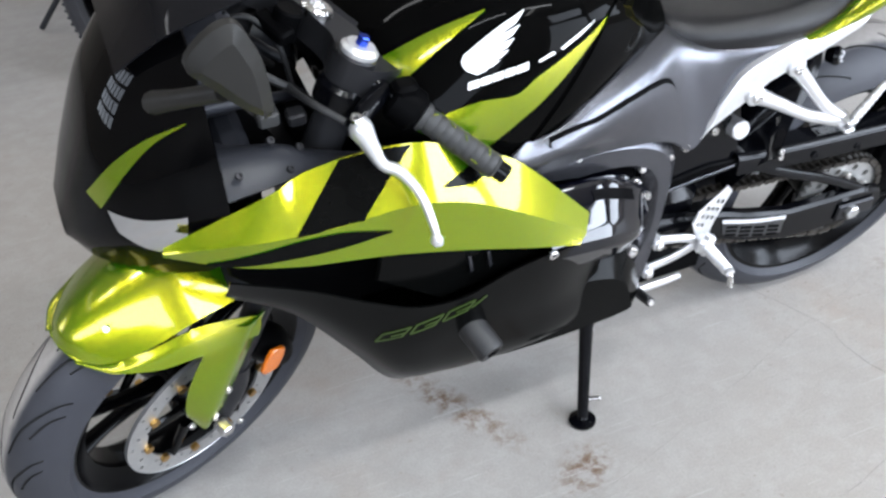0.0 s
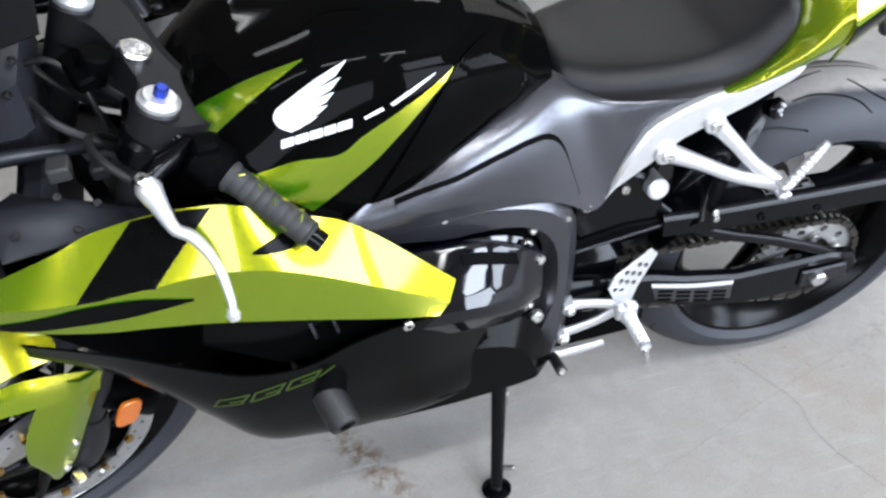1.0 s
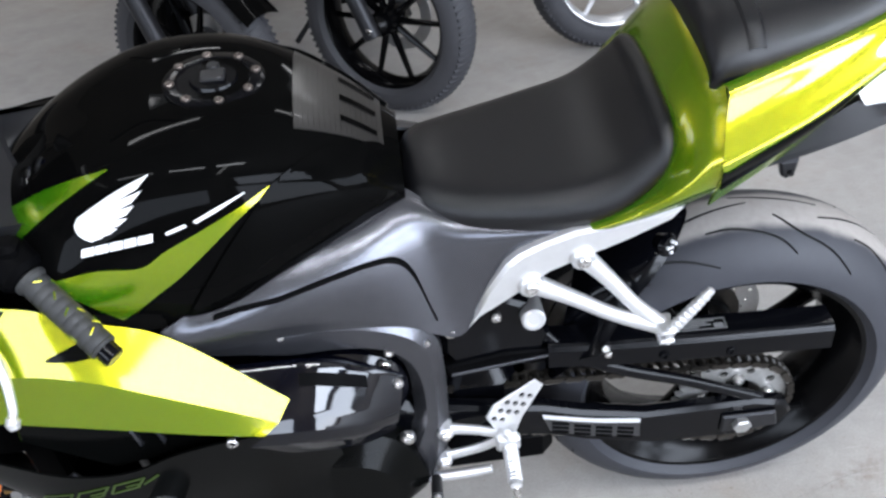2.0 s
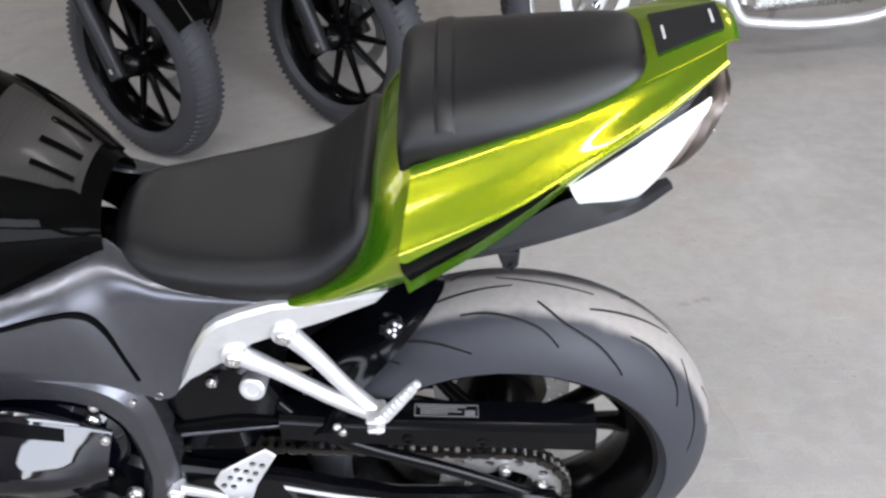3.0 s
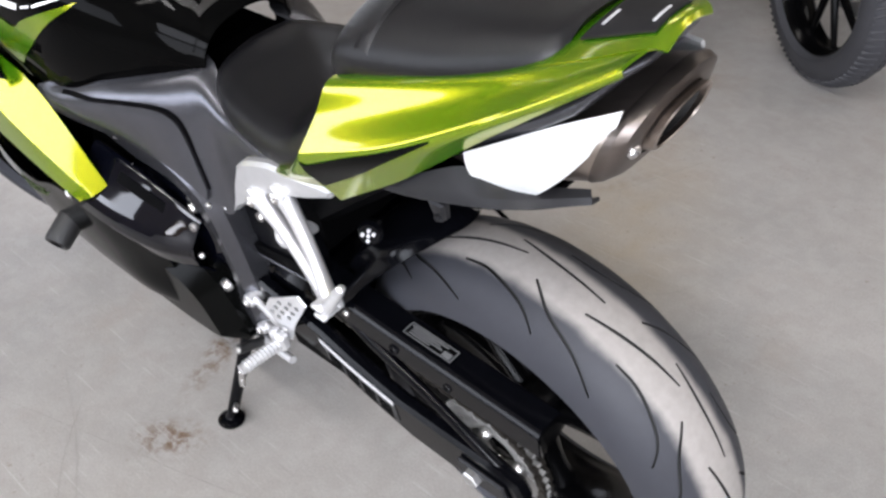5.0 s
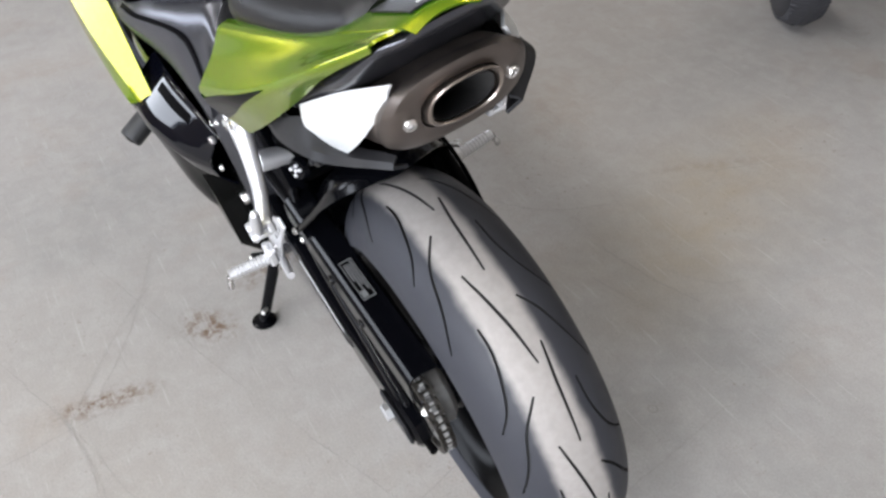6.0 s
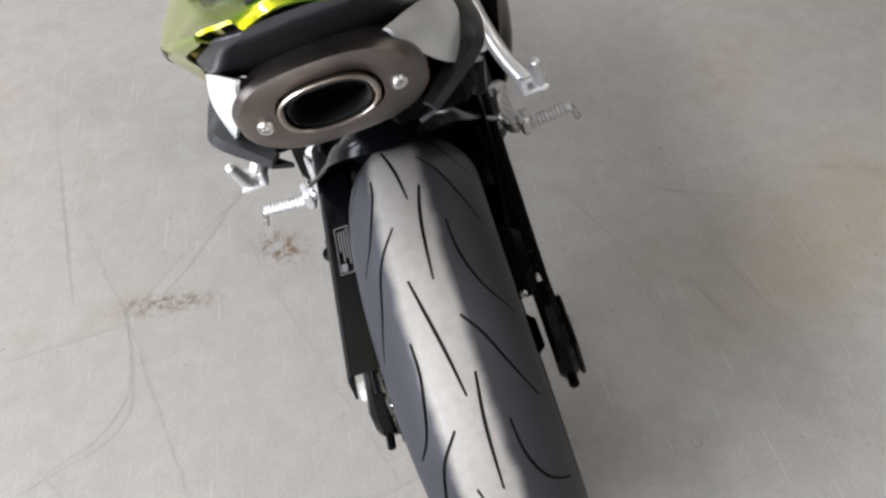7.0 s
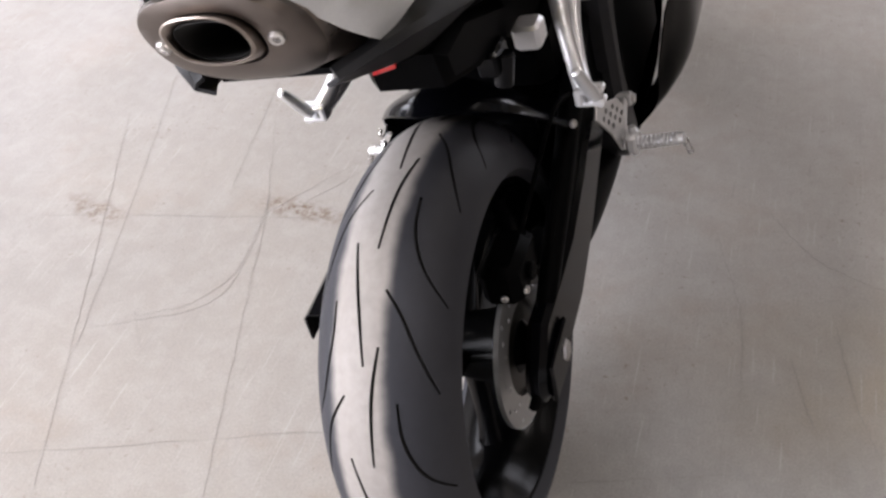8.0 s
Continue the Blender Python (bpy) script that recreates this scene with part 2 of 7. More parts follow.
        L(mp.outputs[0], nz.inputs["Vector"])
        col = mix(span(nz.outputs["Fac"], 0.66, 0.74, 0, 0.42), col, tone)
    patches = span(noise_(3.1, 4, 0.6), 0.48, 0.62, 0, 1)
    fleck = span(noise_(70, 5, 0.65), 0.61, 0.66, 0, 0.75)
    both = nt.nodes.new("ShaderNodeMath")
    both.operation = "MULTIPLY"
    L(patches, both.inputs[0])
    L(fleck, both.inputs[1])
    col = mix(both.outputs[0], col, (0.19, 0.15, 0.12))
    col = mix(span(noise_(150, 2), 0.66, 0.76, 0, 0.45), col, (0.20, 0.18, 0.165))
    col = mix(span(noise_(48, 8, 0.75), 0.50, 0.68, 0, 0.42), col, (0.265, 0.247, 0.230))
    fine = span(noise_(260, 3), 0.3, 0.7, 0.90, 1.10)
    sc = nt.nodes.new("ShaderNodeVectorMath")
    sc.operation = "SCALE"
    L(col, sc.inputs[0])
    L(fine, sc.inputs["Scale"])
    L(sc.outputs[0], b.inputs["Base Color"])
    L(span(noise_(5, 7, 0.6), 0.3, 0.7, 0.34, 0.58), b.inputs["Roughness"])
    b.inputs["Specular IOR Level"].default_value = 0.3
    bp = nt.nodes.new("ShaderNodeBump")
    bp.inputs["Strength"].default_value, bp.inputs["Distance"].default_value = 0.18, 0.003
    L(noise_(60, 8, 0.7), bp.inputs["Height"])
    L(bp.outputs[0], b.inputs["Normal"])
    return m


def tread_rubber(name, centre, band):
    """Tyre rubber with the light on its crown painted as a pale band, between dark shoulders."""
    m = material(name, (0.029, 0.030, 0.036), 0.52, 0.0, var=0.12, scale=60, bump=0.12, bump_scale=700, rough_var=0.06, spec=0.25)
    nt = m.node_tree
    b = nt.nodes["Principled BSDF"]
    L = nt.links.new
    tc = nt.nodes.new("ShaderNodeTexCoord")
    sep = nt.nodes.new("ShaderNodeSeparateXYZ")
    L(tc.outputs["Object"], sep.inputs[0])
    off = nt.nodes.new("ShaderNodeMath")
    off.operation = "SUBTRACT"
    off.inputs[1].default_value = centre
    L(sep.outputs["Y"], off.inputs[0])
    ab = nt.nodes.new("ShaderNodeMath")
    ab.operation = "ABSOLUTE"
    L(off.outputs[0], ab.inputs[0])
    nz = nt.nodes.new("ShaderNodeTexNoise")
    nz.inputs["Scale"].default_value, nz.inputs["Detail"].default_value = 26, 5
    L(tc.outputs["Object"], nz.inputs["Vector"])
    jit = nt.nodes.new("ShaderNodeMath")
    jit.operation = "MULTIPLY_ADD"
    jit.inputs[1].default_value, jit.inputs[2].default_value = 0.012, -0.006
    L(nz.outputs["Fac"], jit.inputs[0])
    tot = nt.nodes.new("ShaderNodeMath")
    L(ab.outputs[0], tot.inputs[0])
    L(jit.outputs[0], tot.inputs[1])
    mr = nt.nodes.new("ShaderNodeMapRange")
    mr.interpolation_type = "SMOOTHSTEP"
    mr.inputs["From Min"].default_value, mr.inputs["From Max"].default_value = band - 0.008, band + 0.008
    mr.inputs["To Min"].default_value, mr.inputs["To Max"].default_value = 1.0, 0.0
    L(tot.outputs[0], mr.inputs["Value"])
    mx = nt.nodes.new("ShaderNodeMix")
    mx.data_type = "RGBA"
    L(mr.outputs[0], mx.inputs["Factor"])
    old = b.inputs["Base Color"].links[0].from_socket
    L(old, mx.inputs["A"])
    n2 = nt.nodes.new("ShaderNodeTexNoise")
    n2.inputs["Scale"].default_value, n2.inputs["Detail"].default_value = 90, 6
    L(tc.outputs["Object"], n2.inputs["Vector"])
    rp = nt.nodes.new("ShaderNodeMix")
    rp.data_type = "RGBA"
    rp.inputs["A"].default_value, rp.inputs["B"].default_value = (0.205, 0.190, 0.177, 1), (0.300, 0.278, 0.260, 1)
    L(n2.outputs["Fac"], rp.inputs["Factor"])
    L(rp.outputs["Result"], mx.inputs["B"])
    L(mx.outputs["Result"], b.inputs["Base Color"])
    return m


# the painted light sits off-centre, towards the brighter left side
TREAD_REAR = tread_rubber("rear_tread_rubber", -0.007, 0.032)
TREAD_FRONT = tread_rubber("front_tread_rubber", -0.015, 0.020)
CONCRETE = concrete()
CRACK = material("floor_crack_dirt", (0.26, 0.243, 0.226), 0.8, var=0.2, scale=60)

# ---- mesh tools ----


def cat(pts, n):
    """A smooth curve of n points through the given ones (Catmull-Rom), along the first axis of an array."""
    p = np.asarray(pts, float)
    if len(p) == 2:
        u = np.linspace(0, 1, n).reshape((-1,) + (1,) * (p.ndim - 1))
        return p[0] * (1 - u) + p[1] * u
    q = np.concatenate([[2 * p[0] - p[1]], p, [2 * p[-1] - p[-2]]])
    u = np.linspace(0, len(p) - 1, n)
    i = np.minimum(u.astype(int), len(p) - 2)
    s = (u - i).reshape((-1,) + (1,) * (p.ndim - 1))
    a, b, c, d = q[i], q[i + 1], q[i + 2], q[i + 3]
    return 0.5 * (2 * b + (c - a) * s + (2 * a - 5 * b + 4 * c - d) * s**2 + (3 * b - a - 3 * c + d) * s**3)


def patch(rows, nu, nv):
    """A smooth grid of points through rows of control points."""
    g = cat(rows, nu)
    return np.swapaxes(cat(np.swapaxes(g, 0, 1), nv), 0, 1)


def ribbed(rows, nu, nv):
    """A grid that is smooth along the rows' order but keeps straight facets across it."""
    g = cat(rows, nu)
    cols = [np.linspace(g[:, k], g[:, k + 1], nv, endpoint=(k == g.shape[1] - 2), axis=1) for k in range(g.shape[1] - 1)]
    return np.concatenate(cols, 1)


def quads(nu, nv, off=0, flip=False):
    f = []
    for i in range(nu - 1):
        for j in range(nv - 1):
            a = off + i * nv + j
            q = (a, a + 1, a + nv + 1, a + nv)
            f.append(q[::-1] if flip else q)
    return f


def shell(g, th=0.003):
    """A sheet with thickness: the grid and its offset, joined by a rim."""
    nu, nv = g.shape[:2]
    du, dv = np.gradient(g, axis=0), np.gradient(g, axis=1)
    nrm = np.cross(du, dv)
    nrm /= np.linalg.norm(nrm, axis=2, keepdims=True) + 1e-9
    back = g - nrm * th
    v = np.concatenate([g.reshape(-1, 3), back.reshape(-1, 3)])
    o = nu * nv
    f = quads(nu, nv, 0, True) + quads(nu, nv, o)
    ring = [j for j in range(nv)] + [i * nv + nv - 1 for i in range(1, nu)]
    ring += [(nu - 1) * nv + j for j in range(nv - 2, -1, -1)] + [i * nv for i in range(nu - 2, 0, -1)]
    for a, b in zip(ring, ring[1:] + ring[:1]):
        f.append((a, b, b + o, a + o))
    return v, f


def merge(*pieces):
    vs, fs, o = [], [], 0
    for v, f in pieces:
        v = np.asarray(v, float)
        vs.append(v)
        fs += [tuple(i + o for i in q) for q in f]
        o += len(v)
    return np.concatenate(vs), fs


def flip_y(piece):
    v, f = piece
    return np.asarray(v) * (1, -1, 1), [tuple(reversed(q)) for q in f]


def basis(axis, up=(0, 0, 1)):
    a = Vector(axis).normalized()
    u = Vector(up)
    if abs(a.dot(u.normalized())) > 0.98:
        u = Vector((1, 0, 0))
    x = u.cross(a).normalized()
    return np.array(x), np.array(a.cross(x)), np.array(a)


def sweep(path, radius, n=12, samples=0, caps=True, flat=1.0, up=(0, 0, 1)):
    """A round or oval bar along a path; radius may be a list, one for each point of the path."""
    p = np.asarray(path, float)
    r = np.full(len(p), radius, float) if np.isscalar(radius) else np.asarray(radius, float)
    if samples:
        p, r = cat(p, samples), cat(r, samples)
    t = np.gradient(p, axis=0)
    v, f = [], []
    for k in range(len(p)):
        x, y, _ = basis(t[k], up)
        for a in np.linspace(0, 2 * math.pi, n, endpoint=False):
            v.append(p[k] + r[k] * (math.cos(a) * x * flat + math.sin(a) * y))
    for k in range(len(p) - 1):
        for j in range(n):
            a, b = k * n + j, k * n + (j + 1) % n
            f.append((a, b, b + n, a + n))
    if caps:
        f.append(tuple(range(n))[::-1])
        f.append(tuple(range((len(p) - 1) * n, len(p) * n)))
    return np.array(v), f


def lathe(profile, at, axis, n=32, closed=False):
    """A turned body: (radius, height) pairs round an axis."""
    x, y, a = basis(axis)
    at = np.asarray(at, float)
    v, f = [], []
    m = len(profile)
    for k in range(n):
        c, s = math.cos(2 * math.pi * k / n), math.sin(2 * math.pi * k / n)
        for r, h in profile:
            v.append(at + a * h + (x * c + y * s) * r)
    for k in range(n):
        o, q = k * m, (k + 1) % n * m
        for j in range(m if closed else m - 1):
            j2 = (j + 1) % m
            f.append((o + j, q + j, q + j2, o + j2))
    if not closed:
        if profile[0][0] > 1e-6:
            f.append(tuple(k * m for k in range(n))[::-1])
        if profile[-1][0] > 1e-6:
            f.append(tuple(k * m + m - 1 for k in range(n)))
    return np.array(v), [q[::-1] for q in f]


def rod(p0, p1, r, n=16, ch=0.15):
    """A cylinder with chamfered ends."""
    p0, p1 = np.asarray(p0, float), np.asarray(p1, float)
    h = float(np.linalg.norm(p1 - p0))
    c = min(r * ch, h * 0.3)
    return lathe([(r - c, 0), (r, c), (r, h - c), (r - c, h)], p0, p1 - p0, n)


def bolt(at, axis, r=0.007, h=0.005):
    """A round cap screw with a socket."""
    return lathe([(r, 0), (r, h * 0.7), (r * 0.82, h), (r * 0.5, h), (r * 0.42, h * 0.5), (0, h * 0.5)], at, axis, 14)


def slab(outline, at, ex, ey, depth, ch=0.003, holes=()):
    """A plate: a 2D outline with holes, set at a place with two axes, extruded to a depth and chamfered on its rim."""
    ex, ey = np.array(Vector(ex).normalized()), np.array(Vector(ey).normalized())
    ez = np.cross(ex, ey)
    at = np.asarray(at, float)
    from mathutils.geometry import delaunay_2d_cdt
    outline = [tuple(q) for q in outline]
    area2 = sum(a[0] * b[1] - b[0] * a[1] for a, b in zip(outline, outline[1:] + outline[:1]))
    if area2 < 0:
        outline = outline[::-1]
    loops = [outline] + [list(h) for h in holes]
    v, f = [], []

    def place(q, h):
        return at + q[0] * ex + q[1] * ey + h * ez

    def inset(loop, d):
        m = len(loop)
        out = []
        for k in range(m):
            a, b, c = (np.array(loop[(k + s) % m]) for s in (-1, 0, 1))
            t1, t2 = (b - a) / (np.linalg.norm(b - a) + 1e-9), (c - b) / (np.linalg.norm(c - b) + 1e-9)
            n1, n2 = np.array([-t1[1], t1[0]]), np.array([-t2[1], t2[0]])
            nn = n1 + n2
            nn = nn / max(np.dot(nn, n1), 0.35)
            out.append(tuple(b + nn * d))
        return out

    flat = [inset(outline, ch)] + loops[1:]
    pts, edges, o = [], [], 0
    for lp in flat:
        pts += [Vector(q) for q in lp]
        edges += [(o + k, o + (k + 1) % len(lp)) for k in range(len(lp))]
        o += len(lp)
    res = delaunay_2d_cdt(pts, edges, [], 0 if holes else 1, 1e-6)

    def inside(q, loop):
        hit = False
        for a, b in zip(loop, loop[1:] + loop[:1]):
            if (a[1] > q[1]) != (b[1] > q[1]) and q[0] < (b[0] - a[0]) * (q[1] - a[1]) / (b[1] - a[1]) + a[0]:
                hit = not hit
        return hit

    if holes:
        keep = []
        for t in res[2]:
            c = sum((res[0][i] for i in t), Vector((0, 0))) / len(t)
            if inside(c, flat[0]) and not any((c - Vector(lp[0])).length < 0.3 and inside(c, lp) for lp in flat[1:]):
                keep.append(t)
        res = (res[0], res[1], keep)
    n0 = len(res[0])
    for h in (depth, 0.0):
        o = len(v)
        v += [place(q, h) for q in res[0]]
        f += [tuple(o + i for i in (t if h else t[::-1])) for t in res[2]]
    for lp, fl in zip(loops, flat):
        m = len(lp)
        o = len(v)
        c = ch if lp is loops[0] else 0.0
        for ring, h in ((fl, depth), (lp, depth - c), (lp, c), (fl, 0.0)):
            v += [place(q, h) for q in ring]
        for s in range(3):
            for k in range(m):
                a, b = o + s * m + k, o + s * m + (k + 1) % m
                f.append((a, a + m, b + m, b))
    return np.array(v), f


def ring2(r, n, c=(0, 0), a0=0.0):
    return [(c[0] + r * math.cos(a0 + 2 * math.pi * k / n), c[1] + r * math.sin(a0 + 2 * math.pi * k / n)) for k in range(n)]


def block(lo, hi, ch=0.004):
    """A box with chamfered upright edges and rims."""
    (x0, y0, z0), (x1, y1, z1) = lo, hi
    c = min(ch, (x1 - x0) / 3, (y1 - y0) / 3, (z1 - z0) / 3)
    o = [(x0 + c, y0), (x1 - c, y0), (x1, y0 + c), (x1, y1 - c), (x1 - c, y1), (x0 + c, y1), (x0, y1 - c), (x0, y0 + c)]
    return slab(o, (0, 0, z0), (1, 0, 0), (0, 1, 0), z1 - z0, c * 0.9)


def smooth2(pts, n):
    """A closed 2D outline, rounded by a curve through its points."""
    p = np.asarray(pts, float)
    m = len(p)
    out = []
    per = max(1, n // m)
    for k in range(m):
        a, b, c, d = (p[(k + s) % m] for s in (-1, 0, 1, 2))
        for s in np.arange(per) / per:
            out.append(tuple(0.5 * (2 * b + (c - a) * s + (2 * a - 5 * b + 4 * c - d) * s**2 + (3 * b - a - 3 * c + d) * s**3)))
    return out


def islands(piece):
    """The separate shells of a piece."""
    v, f = piece
    v = np.asarray(v, float)
    root = list(range(len(v)))

    def find(a):
        while root[a] != a:
            root[a] = root[root[a]]
            a = root[a]
        return a

    for q in f:
        r = find(q[0])
        for i in q[1:]:
            root[find(i)] = r
    groups = {}
    for q in f:
        groups.setdefault(find(q[0]), []).append(q)
    out = []
    for fs in groups.values():
        used = sorted({i for q in fs for i in q})
        at = {i: k for k, i in enumerate(used)}
        out.append((v[used], [tuple(at[i] for i in q) for q in fs]))
    return out


def each(name, piece, mat, parent=None, label="", smooth=40.0):
    """One part for each separate shell of a piece."""
    return [part(name, p, mat, parent, label, smooth) for p in islands(piece)]


def part(name, piece, mat, parent=None, label="", smooth=40.0, m=None):
    v, f = piece
    v = np.asarray(v, float)
    if m is not None:
        v = v @ np.array(m.to_3x3()).T + np.array(m.translation)
    me = bpy.data.meshes.new(name)
    me.from_pydata([tuple(q) for q in v], [], [tuple(int(i) for i in q) for q in f])
    me.validate()
    me.materials.append(mat)
    if smooth:
        me.polygons.foreach_set("use_smooth", [True] * len(me.polygons))
        me.set_sharp_from_angle(angle=radians(smooth))
    ob = new(name, me)
    if parent is not None:
        ob.parent = parent
    if label:
        tagged(ob, label)
    return ob


from mathutils.bvhtree import BVHTree


def tree_of(*pieces):
    v, f = merge(*pieces)
    return BVHTree.FromPolygons([tuple(q) for q in v], [tuple(int(i) for i in q) for q in f])


def drape(tree, a, b, way, lift=0.0015, nu=24, nv=7, th=0.0012, smooth=True):
    """A thin film or panel laid on a surface between two edge curves, pressed on along a direction."""
    a = cat(a, nu) if smooth else np.array([np.array(a)[0] * (1 - s) + np.array(a)[-1] * s for s in np.linspace(0, 1, nu)])
    b = cat(b, nu)
    way = Vector(way).normalized()
    g = np.zeros((nu, nv, 3))
    for i in range(nu):
        for j in range(nv):
            s = j / (nv - 1)
            p = Vector(a[i] * (1 - s) + b[i] * s)
            hit, nrm, _, _ = tree.ray_cast(p - way * 0.25, way)
            if hit is None:
                hit, nrm, _, _ = tree.find_nearest(p)
            if nrm.dot(way) > 0:
                nrm = -nrm
            g[i, j] = np.array(hit + nrm * lift)
    v, f = shell(g, th)
    du, dv = np.gradient(g, axis=0), np.gradient(g, axis=1)
    if np.dot(np.cross(du, dv).mean((0, 1)), np.array(way)) > 0:
        v, f = shell(g[:, ::-1], th)
    return v, f

# ---- room ----
def plain(name, lo, hi, mat, label, ch=0.01):
    return tagged(part(name, block(lo, hi, ch), mat, None, label, smooth=0), kind="structure")


RX0, RX1, RY0, RY1 = -6.5, 7.0, -4.5, 6.5
plain("floor", (RX0 - 0.2, RY0 - 0.2, -0.15), (RX1 + 0.2, RY1 + 0.2, 0.0), CONCRETE, "sealed grey concrete floor with brown stains and hairline cracks", 0.002)
plain("wall_north", (RX0, RY1, 0.0), (RX1, RY1 + 0.2, CEIL), PAINTW, "plain painted workshop wall")
for k, (y0, y1, z0, z1) in enumerate(((RY0, RY1 + 0.2, 0.0, 1.1), (RY0, RY1 + 0.2, 2.9, CEIL), (RY0, 0.8, 1.1, 2.9), (3.4, RY1 + 0.2, 1.1, 2.9))):
    plain("wall_west_%d" % (k + 1), (RX0 - 0.2, y0, z0), (RX0, y1, z1), PAINTW, "plain painted workshop wall round an added, unseen window")
# window grid out of view, added to give the nose patterned reflections
added_west_window = tagged(new("added_window_1"), kind="structure")
for k in range(6):
    part("mullion", block((RX0 - 0.13, 0.8 + 0.52 * k - 0.05, 1.1), (RX0 - 0.06, 0.8 + 0.52 * k + 0.05, 2.9), 0.008), PAINTW, added_west_window)
for k in range(5):
    part("transom", block((RX0 - 0.125, 0.8, 1.1 + 0.45 * k - 0.05), (RX0 - 0.065, 3.4, 1.1 + 0.45 * k + 0.05), 0.008), PAINTW, added_west_window)
# opening out of view, made for the added east light
for k, (y0, y1, z0, z1) in enumerate(((RY0, RY1 + 0.2, 0.0, 0.9), (RY0, RY1 + 0.2, 2.5, CEIL), (RY0, -3.9, 0.9, 2.5), (-1.2, RY1 + 0.2, 0.9, 2.5))):
    plain("wall_east_%d" % (k + 1), (RX1, y0, z0), (RX1 + 0.2, y1, z1), PAINTW, "plain painted workshop wall round an added, unseen window")
for k, (x0, x1, z0, z1) in enumerate(((-0.15, 1.42, 0.0, CEIL), (RX0, -0.15, 0.0, 1.22), (RX0, -0.15, 2.45, CEIL), (1.42, RX1, 2.45, 2.7), (1.42, 1.8, 2.7, CEIL), (6.0, RX1, 2.7, CEIL), (1.8, 6.0, 4.1, CEIL))):
    plain("wall_south_%d" % (k + 1), (x0, RY0 - 0.2, z0), (x1, RY0, z1), PAINTW, "plain painted wall round the door and windows")
tagged(part("ceiling", slab([(RX0 - 0.2, RY0 - 0.2), (RX1 + 0.2, RY0 - 0.2), (RX1 + 0.2, RY1 + 0.2), (RX0 - 0.2, RY1 + 0.2)], (0, 0, CEIL), (1, 0, 0), (0, 1, 0), 0.15, 0.01), CEILM, None, "dark roof sheeting", smooth=0), kind="structure")

lamp0 = None
for tx, ty in TUBE_ROWS:
    if lamp0 is None:
        lamp0 = tagged(new("ceiling_lamp"), "white twin-tube strip lamp fixed under the ceiling", "lamp", "ceiling strip lamps")
        part("housing", block((-0.78, -0.11, -0.07), (0.78, 0.11, -0.002), 0.01), FIXT, lamp0)
        part("tube", rod((-0.74, -0.05, -0.092), (0.74, -0.05, -0.092), 0.013), TUBE, lamp0)
        part("tube", rod((-0.74, 0.05, -0.092), (0.74, 0.05, -0.092), 0.013), TUBE, lamp0)
        lamp0.location = (tx, ty, CEIL)
    else:
        copy_thing(lamp0, pose(tx, ty, CEIL))
copy_thing(lamp0, pose(0.85, -3.3, CEIL, 0, 0, 80))
for lx in (-3.1, -1.0, 1.1):
    copy_thing(lamp0, pose(lx, -2.6, CEIL))
for lx, ly in ((-4.9, -2.6), (-4.9, -0.6), (-4.9, 1.4)):
    copy_thing(lamp0, pose(lx, ly, CEIL, 0, 0, 90))

# ---- the motorcycle ----
LEAN = radians(11.0)
bike = tagged(new("motorcycle"), "lime green and black sport motorcycle leaning on its side stand", "motorcycle")
bike.location = (0, 0, 0.225 * math.cos(LEAN) + 0.09 - 0.315 * math.cos(LEAN))
bike.rotation_euler = (LEAN, 0, 0)


def tyre_piece(c, R, a, width, cut, n=160, m=26):
    """A rounded tread with sidewalls down to the rim."""
    prof = []
    turn = min(radians(97), math.acos((cut + 0.006 - R) / a))
    for k in range(m + 1):
        s = -1 + 2 * k / m
        ang = s * turn
        prof.append((R + a * math.cos(ang), a * math.sin(ang) * width / (2 * a)))
    lo = [(cut, prof[0][1] * 0.90), (cut - 0.010, prof[0][1] * 0.80)]
    prof = lo[::-1] + prof + [(r, -h) for r, h in lo]
    return lathe(prof, c, (0, 1, 0), n, closed=True)


def tread(c, R, a, ang, w):
    """A point on the tread: angle round the axle (0 to the rear, 90 up) and way across, in metres from the crown."""
    q = w / a
    r = R + a * math.cos(q)
    return np.array([c[0] + r * math.cos(ang), c[1] + a * math.sin(q), c[2] + r * math.sin(ang)])


def groove(c, R, a, pts, half=0.0022, deep=0.005):
    """A cutter along a line on the tread."""
    p = cat(np.array(pts, float), 13)
    v, f = [], []
    for k, (ang, w) in enumerate(p):
        d = p[min(k + 1, 12)] - p[max(k - 1, 0)]
        d = np.array([d[0] * (R + a), d[1]])
        d /= np.linalg.norm(d)
        h = half * (0.55 + 0.45 * math.sin(math.pi * min(1, max(0.0, (k + 1.5) / 14))))
        n = np.array([-d[1] / (R + a), d[0]]) * h
        mid = tread(c, R, a, ang, w)
        inw = np.array([c[0], 0, c[2]]) + (mid - [c[0], 0, c[2]]) * [1, 0, 1] * (R / np.linalg.norm((mid - [c[0], 0, c[2]]) * [1, 0, 1])) + [0, c[1], 0] - mid
        inw /= np.linalg.norm(inw)
        for s in (-1, 1):
            q = tread(c, R, a, ang + s * n[0], w + s * n[1])
            v += [q - inw * 0.004, q + inw * deep]
    for k in range(12):
        o = 4 * k
        for q in ((0, 1, 5, 4), (1, 3, 7, 5), (3, 2, 6, 7), (2, 0, 4, 6)):
            f.append(tuple(o + i for i in q))
    f += [(0, 2, 3, 1), (48, 49, 51, 50)]
    return np.array(v), f


